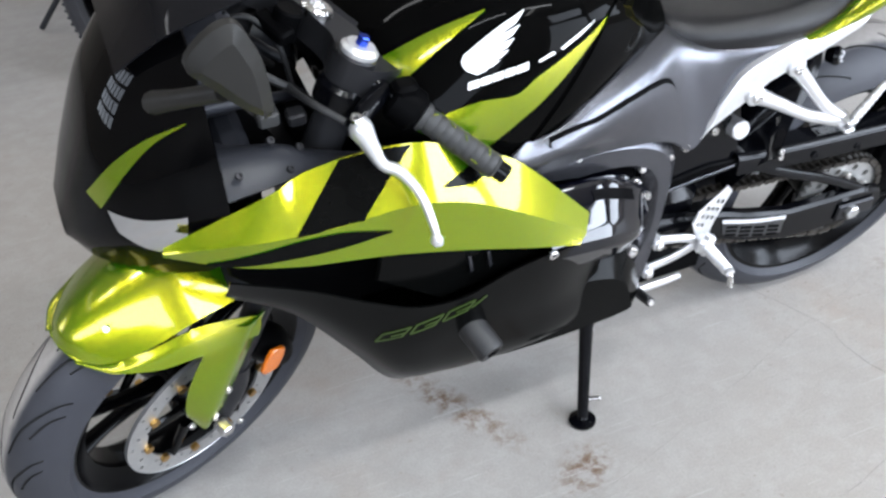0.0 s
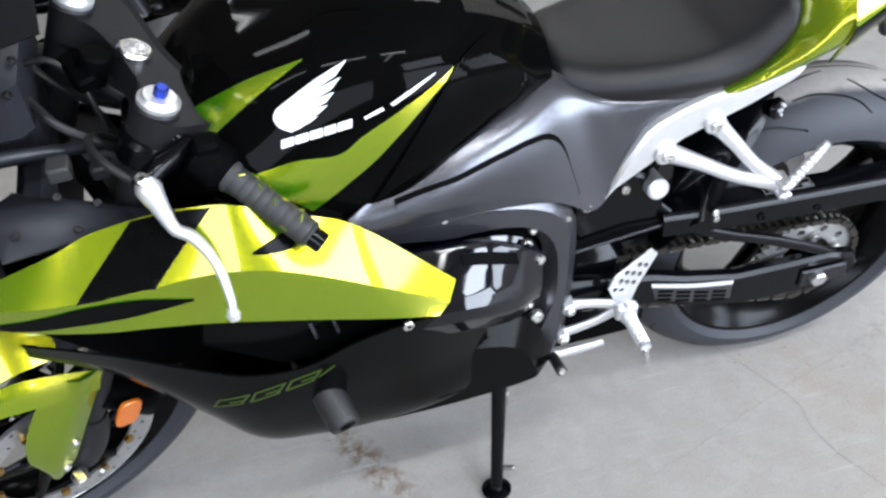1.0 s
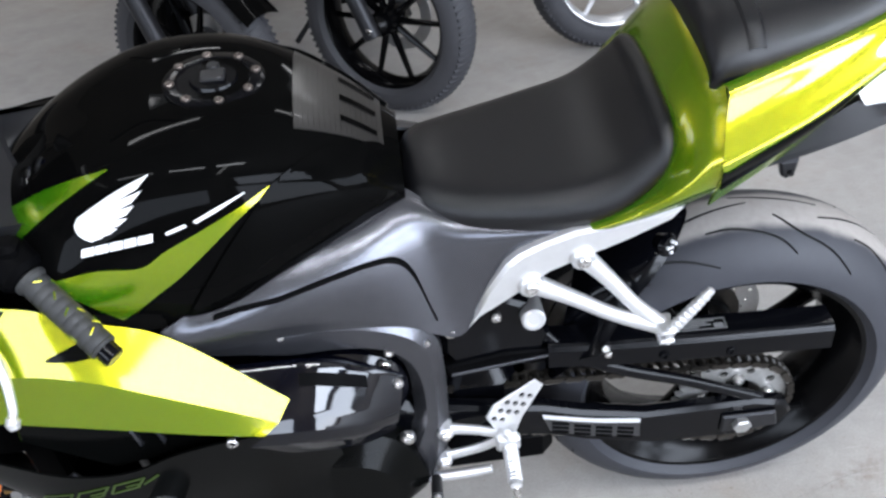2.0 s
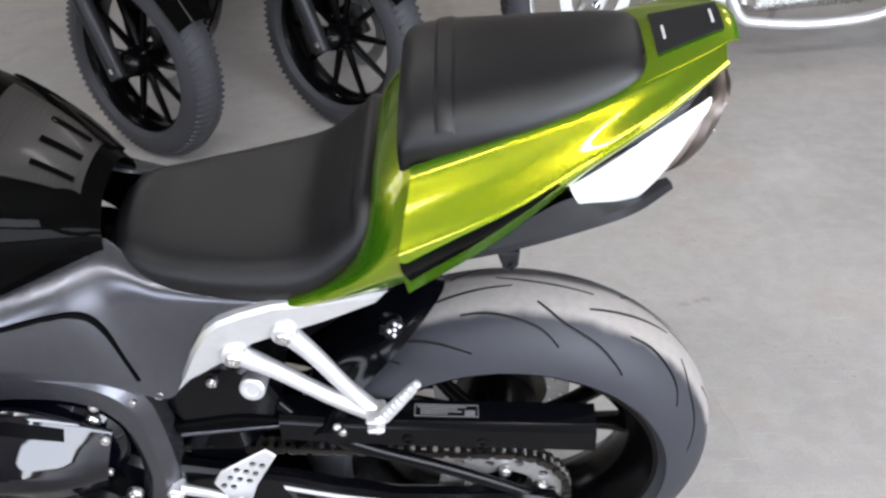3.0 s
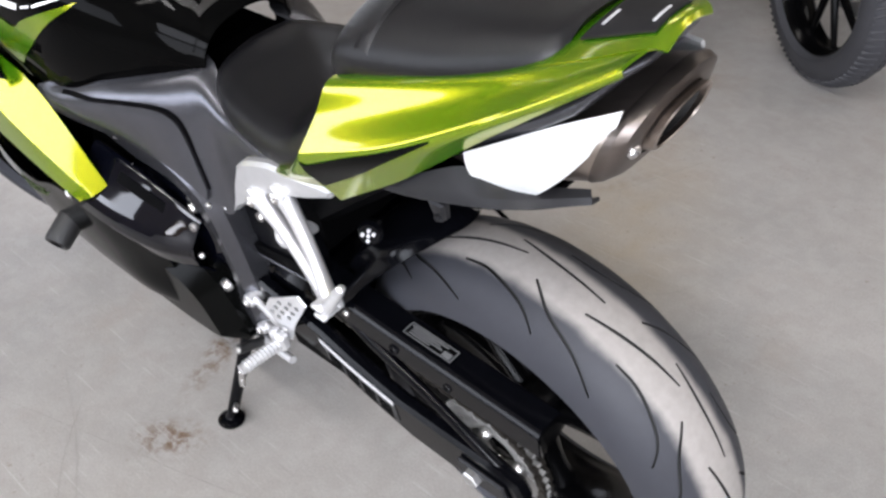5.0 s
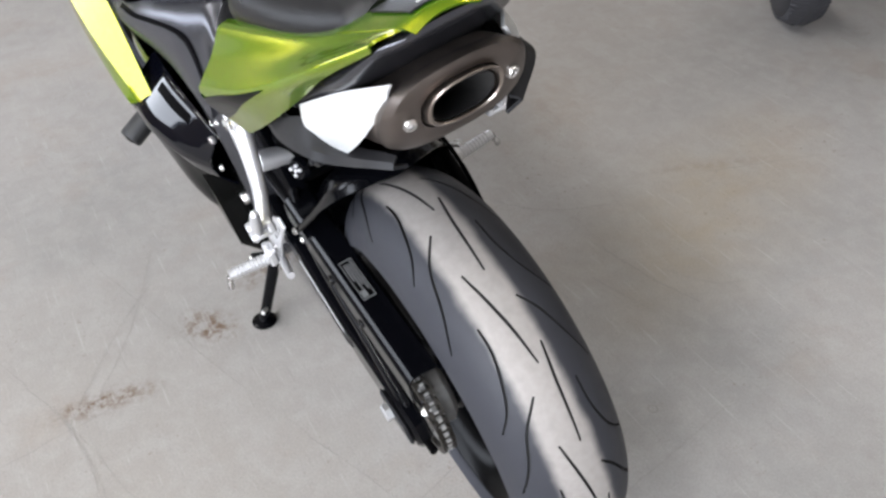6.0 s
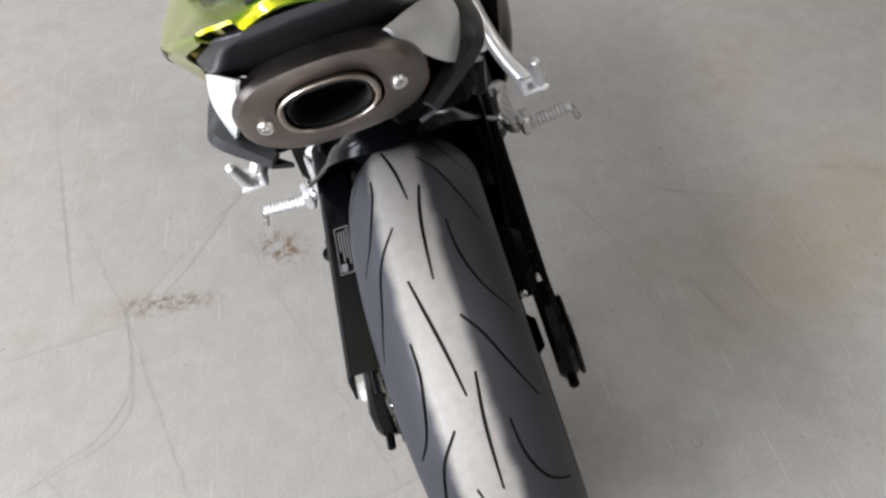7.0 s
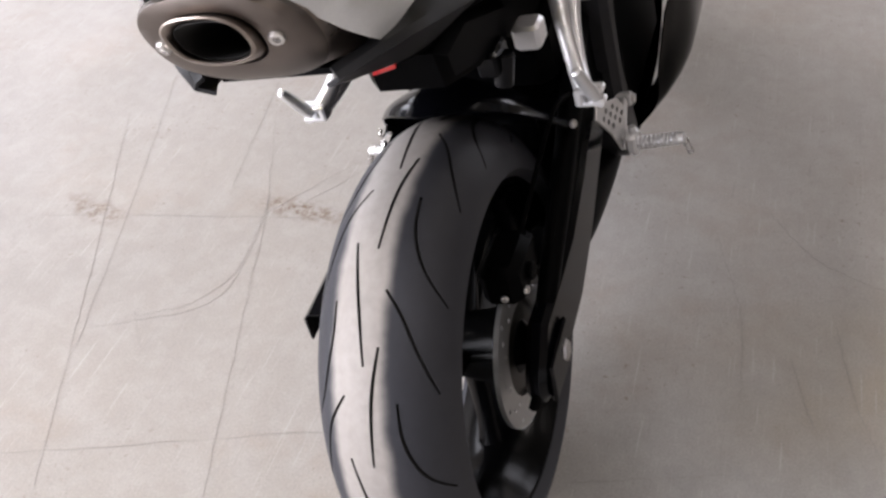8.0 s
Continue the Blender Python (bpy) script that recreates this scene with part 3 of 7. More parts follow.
def carved(piece, cutter, mat_in, rubber):
    """The piece with the cutter's shapes sunk into it."""
    obs = []
    for (v, f), mt in ((piece, rubber), (cutter, mat_in)):
        me = bpy.data.meshes.new("tmp")
        me.from_pydata([tuple(q) for q in v], [], [tuple(int(i) for i in q) for q in f])
        bm = bmesh.new()
        bm.from_mesh(me)
        bmesh.ops.recalc_face_normals(bm, faces=bm.faces)
        bm.to_mesh(me)
        bm.free()
        me.materials.append(mt)
        obs.append(new("tmp", me))
    md = obs[0].modifiers.new("cut", "BOOLEAN")
    md.operation, md.solver, md.object = "DIFFERENCE", "EXACT", obs[1]
    md.material_mode = "TRANSFER"
    bpy.context.view_layer.update()
    dg = bpy.context.evaluated_depsgraph_get()
    me = bpy.data.meshes.new_from_object(obs[0].evaluated_get(dg))
    for o in obs:
        bpy.data.objects.remove(o, do_unlink=True)
    return me


def mesh_part(name, me, parent, label="", m=None):
    me.name = name
    me.polygons.foreach_set("use_smooth", [True] * len(me.polygons))
    me.set_sharp_from_angle(angle=radians(35))
    ob = new(name, me)
    ob.parent = parent
    if m is not None:
        ob.matrix_basis = m
    if label:
        tagged(ob, label)
    return ob


# rear wheel
RC = (0.0, 0.0, 0.315)
D = math.pi / 180
rear_cuts = []
for k in range(8):
    # a family of six grooves that repeats round the tread: two near the crown, two sweeping to each shoulder
    a0 = 67.5 + 45.0 * k
    fam = [[(a0, -0.021), (a0 - 9, -0.011), (a0 - 17, -0.003), (a0 - 25.5, 0.003)],
           [(a0 + 23.5, 0.020), (a0 + 13, 0.012), (a0 - 1.5, 0.007)],
           [(a0 + 13.5, -0.022), (a0 + 6, -0.050), (a0 - 4, -0.068), (a0 - 14, -0.093)],
           [(a0 - 12.3, -0.040), (a0 - 19, -0.040), (a0 - 27, -0.050), (a0 - 33, -0.062), (a0 - 38, -0.082)],
           [(a0 - 10, 0.0235), (a0 - 15, 0.043), (a0 - 23, 0.064), (a0 - 32, 0.090)],
           [(a0 + 12.2, 0.040), (a0 + 3.6, 0.044), (a0 - 4.8, 0.062), (a0 - 12, 0.098)]]
    for line in fam:
        rear_cuts.append(groove(RC, 0.225, 0.09, [(t * D, w) for t, w in line]))
rear_tyre = carved(tyre_piece(RC, 0.225, 0.09, 0.18, 0.234, 200, 30), merge(*rear_cuts), GROOVE, TREAD_REAR)


def rim_piece(c, r, w):
    prof = [(r + 0.006, -w / 2), (r + 0.006, -w / 2 + 0.006), (r - 0.008, -w / 2 + 0.014), (r - 0.022, -w / 4), (r - 0.030, 0),
            (r - 0.022, w / 4), (r - 0.008, w / 2 - 0.014), (r + 0.006, w / 2 - 0.006), (r + 0.006, w / 2)]
    prof += [(r - 0.004, w / 2 - 0.001), (r - 0.014, w / 2 - 0.016), (r - 0.034, w / 4), (r - 0.040, 0), (r - 0.034, -w / 4), (r - 0.014, -w / 2 + 0.016), (r - 0.004, -w / 2 + 0.001)]
    return lathe(prof, c, (0, 1, 0), 96, closed=True)


def spoke_piece(c, ang, r0, r1, spread, half):
    """A forked spoke: two curved legs from the hub to the rim."""
    out = []
    for s in (-1, 1):
        pts = []
        for u in (0.0, 0.35, 0.7, 1.0):
            r = r0 + (r1 - r0) * u
            t = ang + s * spread * (0.35 + 0.65 * u)
            pts.append((c[0] + r * math.cos(t), c[1], c[2] + r * math.sin(t)))
        out.append(sweep(pts, [half, half * 0.85, half * 0.8, half * 1.1], 10, 12, up=(0, 1, 0), flat=0.62))
    return merge(*out)


rear_wheel = part("rear_wheel", rim_piece(RC, 0.226, 0.152), RIMPAINT, bike, "black cast rim")
mesh_part("tyre", rear_tyre, rear_wheel, "wide grey-black sport tyre with curved grooves")
for k in range(3):
    part("spoke", spoke_piece(RC, (20 + 120 * k) * D, 0.04, 0.202, 17 * D, 0.020), RIMPAINT, rear_wheel)
part("hub", lathe([(0.020, -0.10), (0.034, -0.09), (0.055, -0.06), (0.045, 0), (0.055, 0.06), (0.034, 0.085), (0.02, 0.10)], RC, (0, 1, 0)), RIMPAINT, rear_wheel)
each("axle_nut", merge(rod((0, -0.166, 0.312), (0, -0.148, 0.312), 0.015, 6), rod((0, 0.125, 0.312), (0, 0.146, 0.312), 0.016, 6)), ROTOR, rear_wheel)


def sprocket_outline(n, r):
    o = []
    for k in range(n):
        a = 2 * math.pi * k / n
        for da, rr in ((-0.5, r - 0.010), (-0.28, r - 0.007), (-0.1, r), (0.1, r), (0.28, r - 0.007)):
            o.append((rr * math.cos(a + da * 2 * math.pi / n), rr * math.sin(a + da * 2 * math.pi / n)))
    return o


SPR, CY = 0.098, -0.108
part("sprocket", slab(sprocket_outline(40, SPR), (0, CY - 0.003, 0.315), (1, 0, 0), (0, 0, 1), -0.006, 0.0006,
                      [ring2(0.048, 32)] + [ring2(0.0075, 14, (0.069 * math.cos(t), 0.069 * math.sin(t))) for t in np.arange(10) * math.pi / 5]), SPROCKET, rear_wheel, "toothed steel chain sprocket")
part("sprocket_carrier", lathe([(0.05, -0.03), (0.062, -0.02), (0.062, 0.0), (0.04, 0.004), (0.03, -0.02)], (0, CY + 0.012, 0.315), (0, -1, 0)), SPROCKET, rear_wheel)
each("sprocket_nut", merge(*[bolt((0.056 * math.cos(t), CY - 0.006, 0.315 + 0.056 * math.sin(t)), (0, -1, 0), 0.009, 0.009) for t in np.arange(5) * 2 * math.pi / 5 + 0.3]), STEEL, rear_wheel)


def rotor_piece(c, r, w, y, n_hole=30, th=0.005):
    holes = [ring2(w, 48)]
    for k in range(n_hole):
        t = 2 * math.pi * k / n_hole
        rr = w + (r - w) * (0.25 + 0.25 * (k % 3))
        holes.append(ring2(0.0035, 8, (rr * math.cos(t), rr * math.sin(t))))
    return slab(ring2(r, 72), (c[0], c[1] + y, c[2]), (1, 0, 0), (0, 0, 1), -th, 0.0008, holes)


part("brake_disc", rotor_piece(RC, 0.110, 0.066, 0.080), ROTOR, rear_wheel, "small drilled steel brake disc")
part("disc_carrier", lathe([(0.045, 0), (0.074, 0.004), (0.074, 0.009), (0.045, 0.012)], (0, 0.070, 0.315), (0, 1, 0), 24), CHAIN, rear_wheel)

# chain: links round the rear sprocket and along the swingarm to the gearbox
LINK = 0.015875
FS, FR = np.array([-0.52, 0.405]), 0.042
sp = np.array([0.0, 0.315])
dvec = sp - FS
base = math.atan2(dvec[1], dvec[0])
off = math.asin((SPR - 0.006 - FR) / np.linalg.norm(dvec))
loop = []
for k in range(33):
    t = base + math.pi / 2 + off - k / 32 * (math.pi + 2 * off)
    loop.append(sp + (SPR - 0.006) * np.array([math.cos(t), math.sin(t)]))
for k in range(13):
    t = base - math.pi / 2 - off - k / 12 * (math.pi - 2 * off)
    loop.append(FS + FR * np.array([math.cos(t), math.sin(t)]))
loop.append(loop[0])
loop = np.array(loop)
seg = np.r_[0, np.cumsum(np.linalg.norm(np.diff(loop, axis=0), axis=1))]
count = int(seg[-1] / LINK) // 2 * 2
pin = np.stack([np.interp(np.linspace(0, seg[-1], count + 1), seg, loop[:, i]) for i in (0, 1)], 1)
links = []
for k in range(count):
    p, q = pin[k], pin[k + 1]
    d = (q - p) / np.linalg.norm(q - p)
    n = np.array([-d[1], d[0]])
    oval = []
    for t in np.linspace(-math.pi / 2, math.pi / 2, 5):
        oval.append(q + 0.0065 * (math.cos(t) * d + math.sin(t) * n))
    oval += [(p + q) / 2 + 0.0045 * n]
    for t in np.linspace(math.pi / 2, 1.5 * math.pi, 5):
        oval.append(p + 0.0065 * (math.cos(t) * d + math.sin(t) * n))
    oval += [(p + q) / 2 - 0.0045 * n]
    for y in ((-0.0105, 0.0085) if k % 2 else (-0.0078, 0.0058)):
        links.append(slab([tuple(w) for w in oval], (0, CY + y, 0), (1, 0, 0), (0, 0, 1), -0.002, 0.0004))
    links.append(rod((p[0], CY - 0.010, p[1]), (p[0], CY + 0.010, p[1]), 0.0045, 8))
tagged(part("drive_chain", merge(*links), CHAIN, bike, "oily brown roller chain"), kind="stuff")


def mirrored(piece):
    return merge(piece, flip_y(piece))


def side(outline, y0, y1, ch=0.004, holes=()):
    """A plate seen from the side: an outline in x and z between two depths across the motorcycle."""
    lo, hi = min(y0, y1), max(y0, y1)
    return slab(outline, (0, hi, 0), (1, 0, 0), (0, 0, 1), hi - lo, ch, holes)


# swingarm: two arms, a curved upper brace on the left, cross tube and axle plates
ARM = [(-0.53, 0.455), (-0.40, 0.425), (-0.307, 0.405), (-0.249, 0.382), (-0.151, 0.355), (-0.055, 0.352), (0.02, 0.352), (0.072, 0.338), (0.085, 0.312), (0.07, 0.286),
       (0.0, 0.270), (-0.14, 0.277), (-0.242, 0.308), (-0.302, 0.335), (-0.42, 0.36), (-0.53, 0.375)]
swing = part("swingarm", side(ARM, -0.148, -0.122, 0.006), ENGINE, bike, "black swingarm with a curved brace")
part("right_arm", flip_y(side([(x, z + (0.03 if z > 0.35 else 0.0)) for x, z in ARM], -0.134, -0.106, 0.008)), ENGINE, swing)
part("brace", sweep([(-0.330, -0.100, 0.570), (-0.302, -0.112, 0.532), (-0.255, -0.126, 0.490), (-0.185, -0.132, 0.452), (-0.085, -0.133, 0.406), (0.012, -0.134, 0.352), (0.06, -0.134, 0.318)],
                    [0.009, 0.010, 0.011, 0.011, 0.010, 0.011, 0.012], 14, 40, flat=0.8), ENGINE, swing)
part("brace", sweep([(-0.44, 0.115, 0.56), (-0.33, 0.122, 0.52), (-0.2, 0.122, 0.455), (-0.06, 0.120, 0.385), (0.04, 0.120, 0.335)], [0.02, 0.022, 0.02, 0.018, 0.016], 14, 30, flat=0.8), INNER, swing)
part("right_arm", flip_y(side([(-0.46, 0.56), (-0.30, 0.52), (-0.10, 0.43), (-0.03, 0.37), (-0.30, 0.33), (-0.46, 0.39)], -0.126, -0.112, 0.004)), INNER, swing)
part("cross_tube", merge(rod((-0.49, -0.13, 0.415), (-0.49, 0.13, 0.415), 0.045, 24), block((-0.46, -0.12, 0.37), (-0.345, 0.12, 0.46), 0.02)), ENGINE, swing)
part("axle_plate", side([(-0.03, 0.330), (0.055, 0.328), (0.062, 0.292), (-0.03, 0.290)], -0.155, -0.148, 0.003), GREYD, swing, "dull aluminium chain adjuster plate")
part("axle_plate", flip_y(side([(-0.03, 0.345), (0.06, 0.342), (0.068, 0.285), (-0.03, 0.280)], -0.142, -0.134, 0.003)), ENGINE, swing)
each("adjuster_bolt", merge(rod((0.06, -0.135, 0.31), (0.105, -0.135, 0.308), 0.006, 6), flip_y(rod((0.06, -0.120, 0.31), (0.100, -0.120, 0.308), 0.007, 6))), INNER, swing)
arm_tree = tree_of(side(ARM, -0.148, -0.122, 0.006))
part("warning_sticker", drape(arm_tree, [(-0.312, -0.15, 0.392), (-0.235, -0.15, 0.367), (-0.160, -0.15, 0.350)], [(-0.300, -0.15, 0.350), (-0.235, -0.15, 0.322), (-0.158, -0.15, 0.305)], (0, 1, 0)), STICK, swing, "grey printed warning sticker")
part("sticker_band", drape(arm_tree, [(-0.312, -0.15, 0.393), (-0.235, -0.15, 0.368), (-0.160, -0.15, 0.351)], [(-0.310, -0.15, 0.384), (-0.235, -0.15, 0.359), (-0.160, -0.15, 0.342)], (0, 1, 0), 0.0028, 20, 3), LABEL, swing, "white band of the warning sticker")
bars = []
for k in range(4):
    x0 = -0.297 + 0.034 * k
    z0 = 0.374 - 0.0115 * k - (0.002 if k in (1, 2) else 0)
    for j in range(3):
        bars.append(drape(arm_tree, [(x0, -0.15, z0 - 0.002 - 0.010 * j), (x0 + 0.026, -0.15, z0 - 0.010 - 0.010 * j)], [(x0, -0.15, z0 - 0.007 - 0.010 * j), (x0 + 0.026, -0.15, z0 - 0.015 - 0.010 * j)], (0, 1, 0), 0.0028, 4, 2))
tagged(part("sticker_print", merge(*bars), INNER, swing, "dark bars of small print"), kind="stuff")

# chain guard: a folded black sheet over the upper chain run
guard_rows = []
for x, z in ((-0.30, 0.517), (-0.20, 0.505), (-0.10, 0.497), (0.02, 0.489), (0.124, 0.482)):
    guard_rows.append([(x, -0.088, z - 0.004), (x, -0.092, z + 0.006), (x, -0.126, z + 0.006), (x, -0.133, z), (x, -0.135, z - 0.030 - 0.012 * (x + 0.3))])
guard_grid = ribbed(guard_rows, 24, 4)
guard = part("chain_guard", shell(guard_grid, 0.003), ENGINE, bike, "long black chain guard with a printed label", 25.0)
gt = tree_of(shell(guard_grid, 0.003))
part("printed_label", drape(gt, [(-0.118, -0.101, 0.53), (-0.035, -0.101, 0.52)], [(-0.118, -0.120, 0.53), (-0.035, -0.120, 0.52)], (0, 0, -1), 0.0012, 8, 4), INNER, guard)
lb = []
for j, (u0, u1) in enumerate(((-0.116, -0.050), (-0.112, -0.062), (-0.112, -0.056), (-0.112, -0.075))):
    y = -0.1035 - 0.0038 * j
    lb.append(drape(gt, [(u0, y, 0.54), (u1, y, 0.53)], [(u0, y - 0.0017, 0.54), (u1, y - 0.0017, 0.53)], (0, 0, -1), 0.0026, 6, 2))
for u0, u1, y0, y1 in ((-0.119, -0.034, -0.1005, -0.1015), (-0.119, -0.034, -0.1195, -0.1205), (-0.120, -0.1188, -0.1005, -0.1205), (-0.035, -0.0338, -0.1005, -0.1205), (-0.052, -0.038, -0.110, -0.118)):
    lb.append(drape(gt, [(u0, y0, 0.54), (u1, y0, 0.53)], [(u0, y1, 0.54), (u1, y1, 0.53)], (0, 0, -1), 0.0026, 6, 2))
tagged(part("label_print", merge(*lb), PRINT, guard, "pale bars of small print"), kind="stuff")
each("guard_bolt", merge(bolt((-0.03, -0.1355, 0.470), (0, -1, 0.2)), bolt((-0.13, -0.1355, 0.480), (0, -1, 0.2), 0.008, 0.006)), ENGINE, guard)

# hugger: inner fender over the front of the rear tyre
hug = []
for y, t, r in ((0.0, 103, 0.331), (0.045, 107, 0.327), (0.082, 115, 0.316), (0.108, 126, 0.304), (0.132, 135, 0.298), (0.147, 139, 0.297)):
    lean = 0.5 + 0.5 * (1 - y / 0.147)
    row = []
    for dt, dr, dy in ((0, 0, 0), (4, 0.012, -0.006), (11, 0.024 * lean, -0.018), (19, 0.030 * lean, -0.030), (28, 0.026 * lean, -0.036)):
        yy, tt_ = y + dy * (y > 0.1), min(t + dt, 160)
        row.append(((r + dr) * math.cos(tt_ * D), -yy, 0.315 + (r + dr) * math.sin(tt_ * D)))
    hug.append(row)
hug = [[(a, -b, c) for a, b, c in row] for row in hug[:0:-1]] + hug
part("hugger", shell(patch(hug, 60, 22), 0.003), ENGINE, bike, "gloss black inner fender over the rear tyre")
each("hugger_bolt", merge(bolt((-0.221, -0.143, 0.521), (0.3, -1, 0.5), 0.006), bolt((-0.221, 0.143, 0.521), (0.3, 1, 0.5), 0.006)), STEEL, bike)

# fuel tank
def half_rows(rows):
    """Half cross sections, from the middle of the top outwards, to whole ones."""
    out = []
    for x, half in rows:
        left = [(x + (h[2] if len(h) > 2 else 0.0), -h[0], h[1]) for h in half]
        right = [(a, -b, c) for a, b, c in left[1:]]
        out.append(left[::-1] + right)
    return out


TANK = half_rows([
    (-1.000, [(0, 0.800), (0.04, 0.800), (0.08, 0.795), (0.10, 0.780), (0.105, 0.765), (0.10, 0.75)]),
    (-0.985, [(0, 0.842), (0.05, 0.840), (0.095, 0.828), (0.122, 0.800), (0.13, 0.770), (0.12, 0.74)]),
    (-0.900, [(0, 0.902), (0.07, 0.900), (0.130, 0.880), (0.180, 0.825), (0.195, 0.785), (0.18, 0.73)]),
    (-0.800, [(0, 0.934), (0.09, 0.934), (0.143, 0.918), (0.186, 0.855), (0.198, 0.800), (0.19, 0.73)]),
    (-0.700, [(0, 0.944), (0.09, 0.944), (0.148, 0.922), (0.180, 0.868), (0.190, 0.800), (0.18, 0.73)]),
    (-0.620, [(0, 0.936), (0.08, 0.932), (0.134, 0.900), (0.158, 0.855), (0.162, 0.800), (0.138, 0.73)]),
    (-0.540, [(0, 0.894), (0.06, 0.888), (0.104, 0.860), (0.120, 0.828), (0.114, 0.785), (0.088, 0.73)]),
    (-0.475, [(0, 0.838), (0.04, 0.832), (0.068, 0.812), (0.076, 0.788), (0.066, 0.760), (0.05, 0.72)]),
])
tank_grid = patch(TANK, 64, 64)
tank_shell = shell(tank_grid[::-1], 0.004)
tank = part("fuel_tank", tank_shell, BLACK, bike, "gloss black fuel tank with green flashes and a white wing emblem")
tt = tree_of(tank_shell)
IN = (0, 0.75, -0.66)
part("green_flash", drape(tt, [(-0.955, -0.112, 0.872), (-0.872, -0.122, 0.908), (-0.800, -0.132, 0.9305)], [(-0.940, -0.150, 0.846), (-0.864, -0.1435, 0.897), (-0.800, -0.133, 0.9295)], IN), GREEN, tank, "bright green painted flash")
part("green_flash", drape(tt, [(-0.893, -0.188, 0.822), (-0.833, -0.196, 0.838), (-0.782, -0.2, 0.838), (-0.750, -0.194, 0.853), (-0.706, -0.186, 0.870), (-0.660, -0.170, 0.884), (-0.615, -0.143, 0.895)],
                          [(-0.824, -0.203, 0.762), (-0.800, -0.203, 0.777), (-0.776, -0.203, 0.794), (-0.740, -0.2, 0.818), (-0.700, -0.190, 0.847), (-0.658, -0.172, 0.874), (-0.614, -0.144, 0.893)], IN, nu=30), GREEN, tank, "bright green painted flash")
# wing emblem: five feathers swept back from a rounded root, as plain white strips
ROOT_TOP, ROOT_LOW = np.array([-0.841, -0.163, 0.892]), np.array([-0.818, -0.179, 0.871])
TIP = [np.array(q) for q in ((-0.752, -0.148, 0.929), (-0.762, -0.158, 0.915), (-0.773, -0.167, 0.903), (-0.783, -0.173, 0.891), (-0.797, -0.177, 0.881), (-0.812, -0.179, 0.873))]
for k in range(5):
    a0, a1 = ROOT_TOP + (ROOT_LOW - ROOT_TOP) * k / 5, ROOT_TOP + (ROOT_LOW - ROOT_TOP) * (k + 0.93) / 5
    t0, t1 = TIP[k], TIP[k] * 0.25 + TIP[k + 1] * 0.75
    lift = np.array([0.0, 0.0, 0.003])
    part("wing_emblem", drape(tt, [a0, (a0 + t0) / 2 + lift, t0], [a1, a1 * 0.45 + t1 * 0.55 + lift * 0.4, t1 * 0.88 + t0 * 0.12 + (a1 - t1) * 0.12], IN, 0.0016, 16, 4), WHITE, tank, "white feather of the wing emblem")
part("wing_emblem", drape(tt, [(-0.841, -0.163, 0.892), (-0.8465, -0.168, 0.884), (-0.842, -0.175, 0.875), (-0.830, -0.180, 0.869)], [(-0.838, -0.164, 0.891), (-0.835, -0.168, 0.886), (-0.828, -0.173, 0.880), (-0.817, -0.179, 0.872)], IN, 0.0016, 12, 5), WHITE, tank)
for a, b in ((-0.845, -0.830), (-0.828, -0.813), (-0.811, -0.796), (-0.794, -0.780), (-0.778, -0.761)):
    z0, z1 = 0.862 + (a + 0.842) * 0.12, 0.862 + (b + 0.842) * 0.12
    part("emblem_bar", drape(tt, [(a + 0.002, -0.19, z0 + 0.0065), (b + 0.002, -0.19, z1 + 0.0065)], [(a, -0.19, z0 - 0.0055), (b, -0.19, z1 - 0.0055)], IN, 0.0016, 5, 3), WHITE, tank)
part("white_line", drape(tt, [(-0.745, -0.186, 0.8735), (-0.722, -0.183, 0.880)], [(-0.744, -0.186, 0.870), (-0.720, -0.183, 0.876)], IN, 0.0016, 6, 2), WHITE, tank)
part("white_line", drape(tt, [(-0.712, -0.180, 0.880), (-0.684, -0.172, 0.889), (-0.652, -0.160, 0.8965)], [(-0.709, -0.181, 0.8775), (-0.682, -0.173, 0.886), (-0.652, -0.160, 0.8955)], IN, 0.0016, 10, 2), WHITE, tank)
cap = part("fuel_cap", lathe([(0.062, 0.0), (0.062, 0.004), (0.058, 0.007), (0.046, 0.0075), (0.044, 0.005), (0.030, 0.005), (0.028, 0.009), (0, 0.009)], (-0.685, 0.0, 0.943), (0.06, 0, 1), 40), ENGINE, tank, "dark round fuel cap with screws")
each("cap_screw", merge(*[bolt((-0.685 + 0.052 * math.cos(t), 0.052 * math.sin(t), 0.9495 - 0.003 * math.cos(t)), (0.06, 0, 1), 0.006, 0.004) for t in np.arange(8) * math.pi / 4 + 0.2]), CAPM, tank)
each("cap_lock", merge(block((-0.700, -0.012, 0.950), (-0.670, 0.012, 0.956), 0.002), rod((-0.685, 0.018, 0.95), (-0.685, 0.018, 0.958), 0.008)), GREYD, tank)
for y in (-0.060, 0.060):
    part("tank_crease", drape(tt, [(-0.80, y * 1.5, 0.95), (-0.76, y * 1.15, 0.95), (-0.72, y * 1.35, 0.95)], [(-0.80, y * 1.5 + 0.002, 0.95), (-0.76, y * 1.15 + 0.002, 0.95), (-0.72, y * 1.35 + 0.002, 0.95)], (0, 0, -1), 0.0012, 14, 2), BLACK, tank)
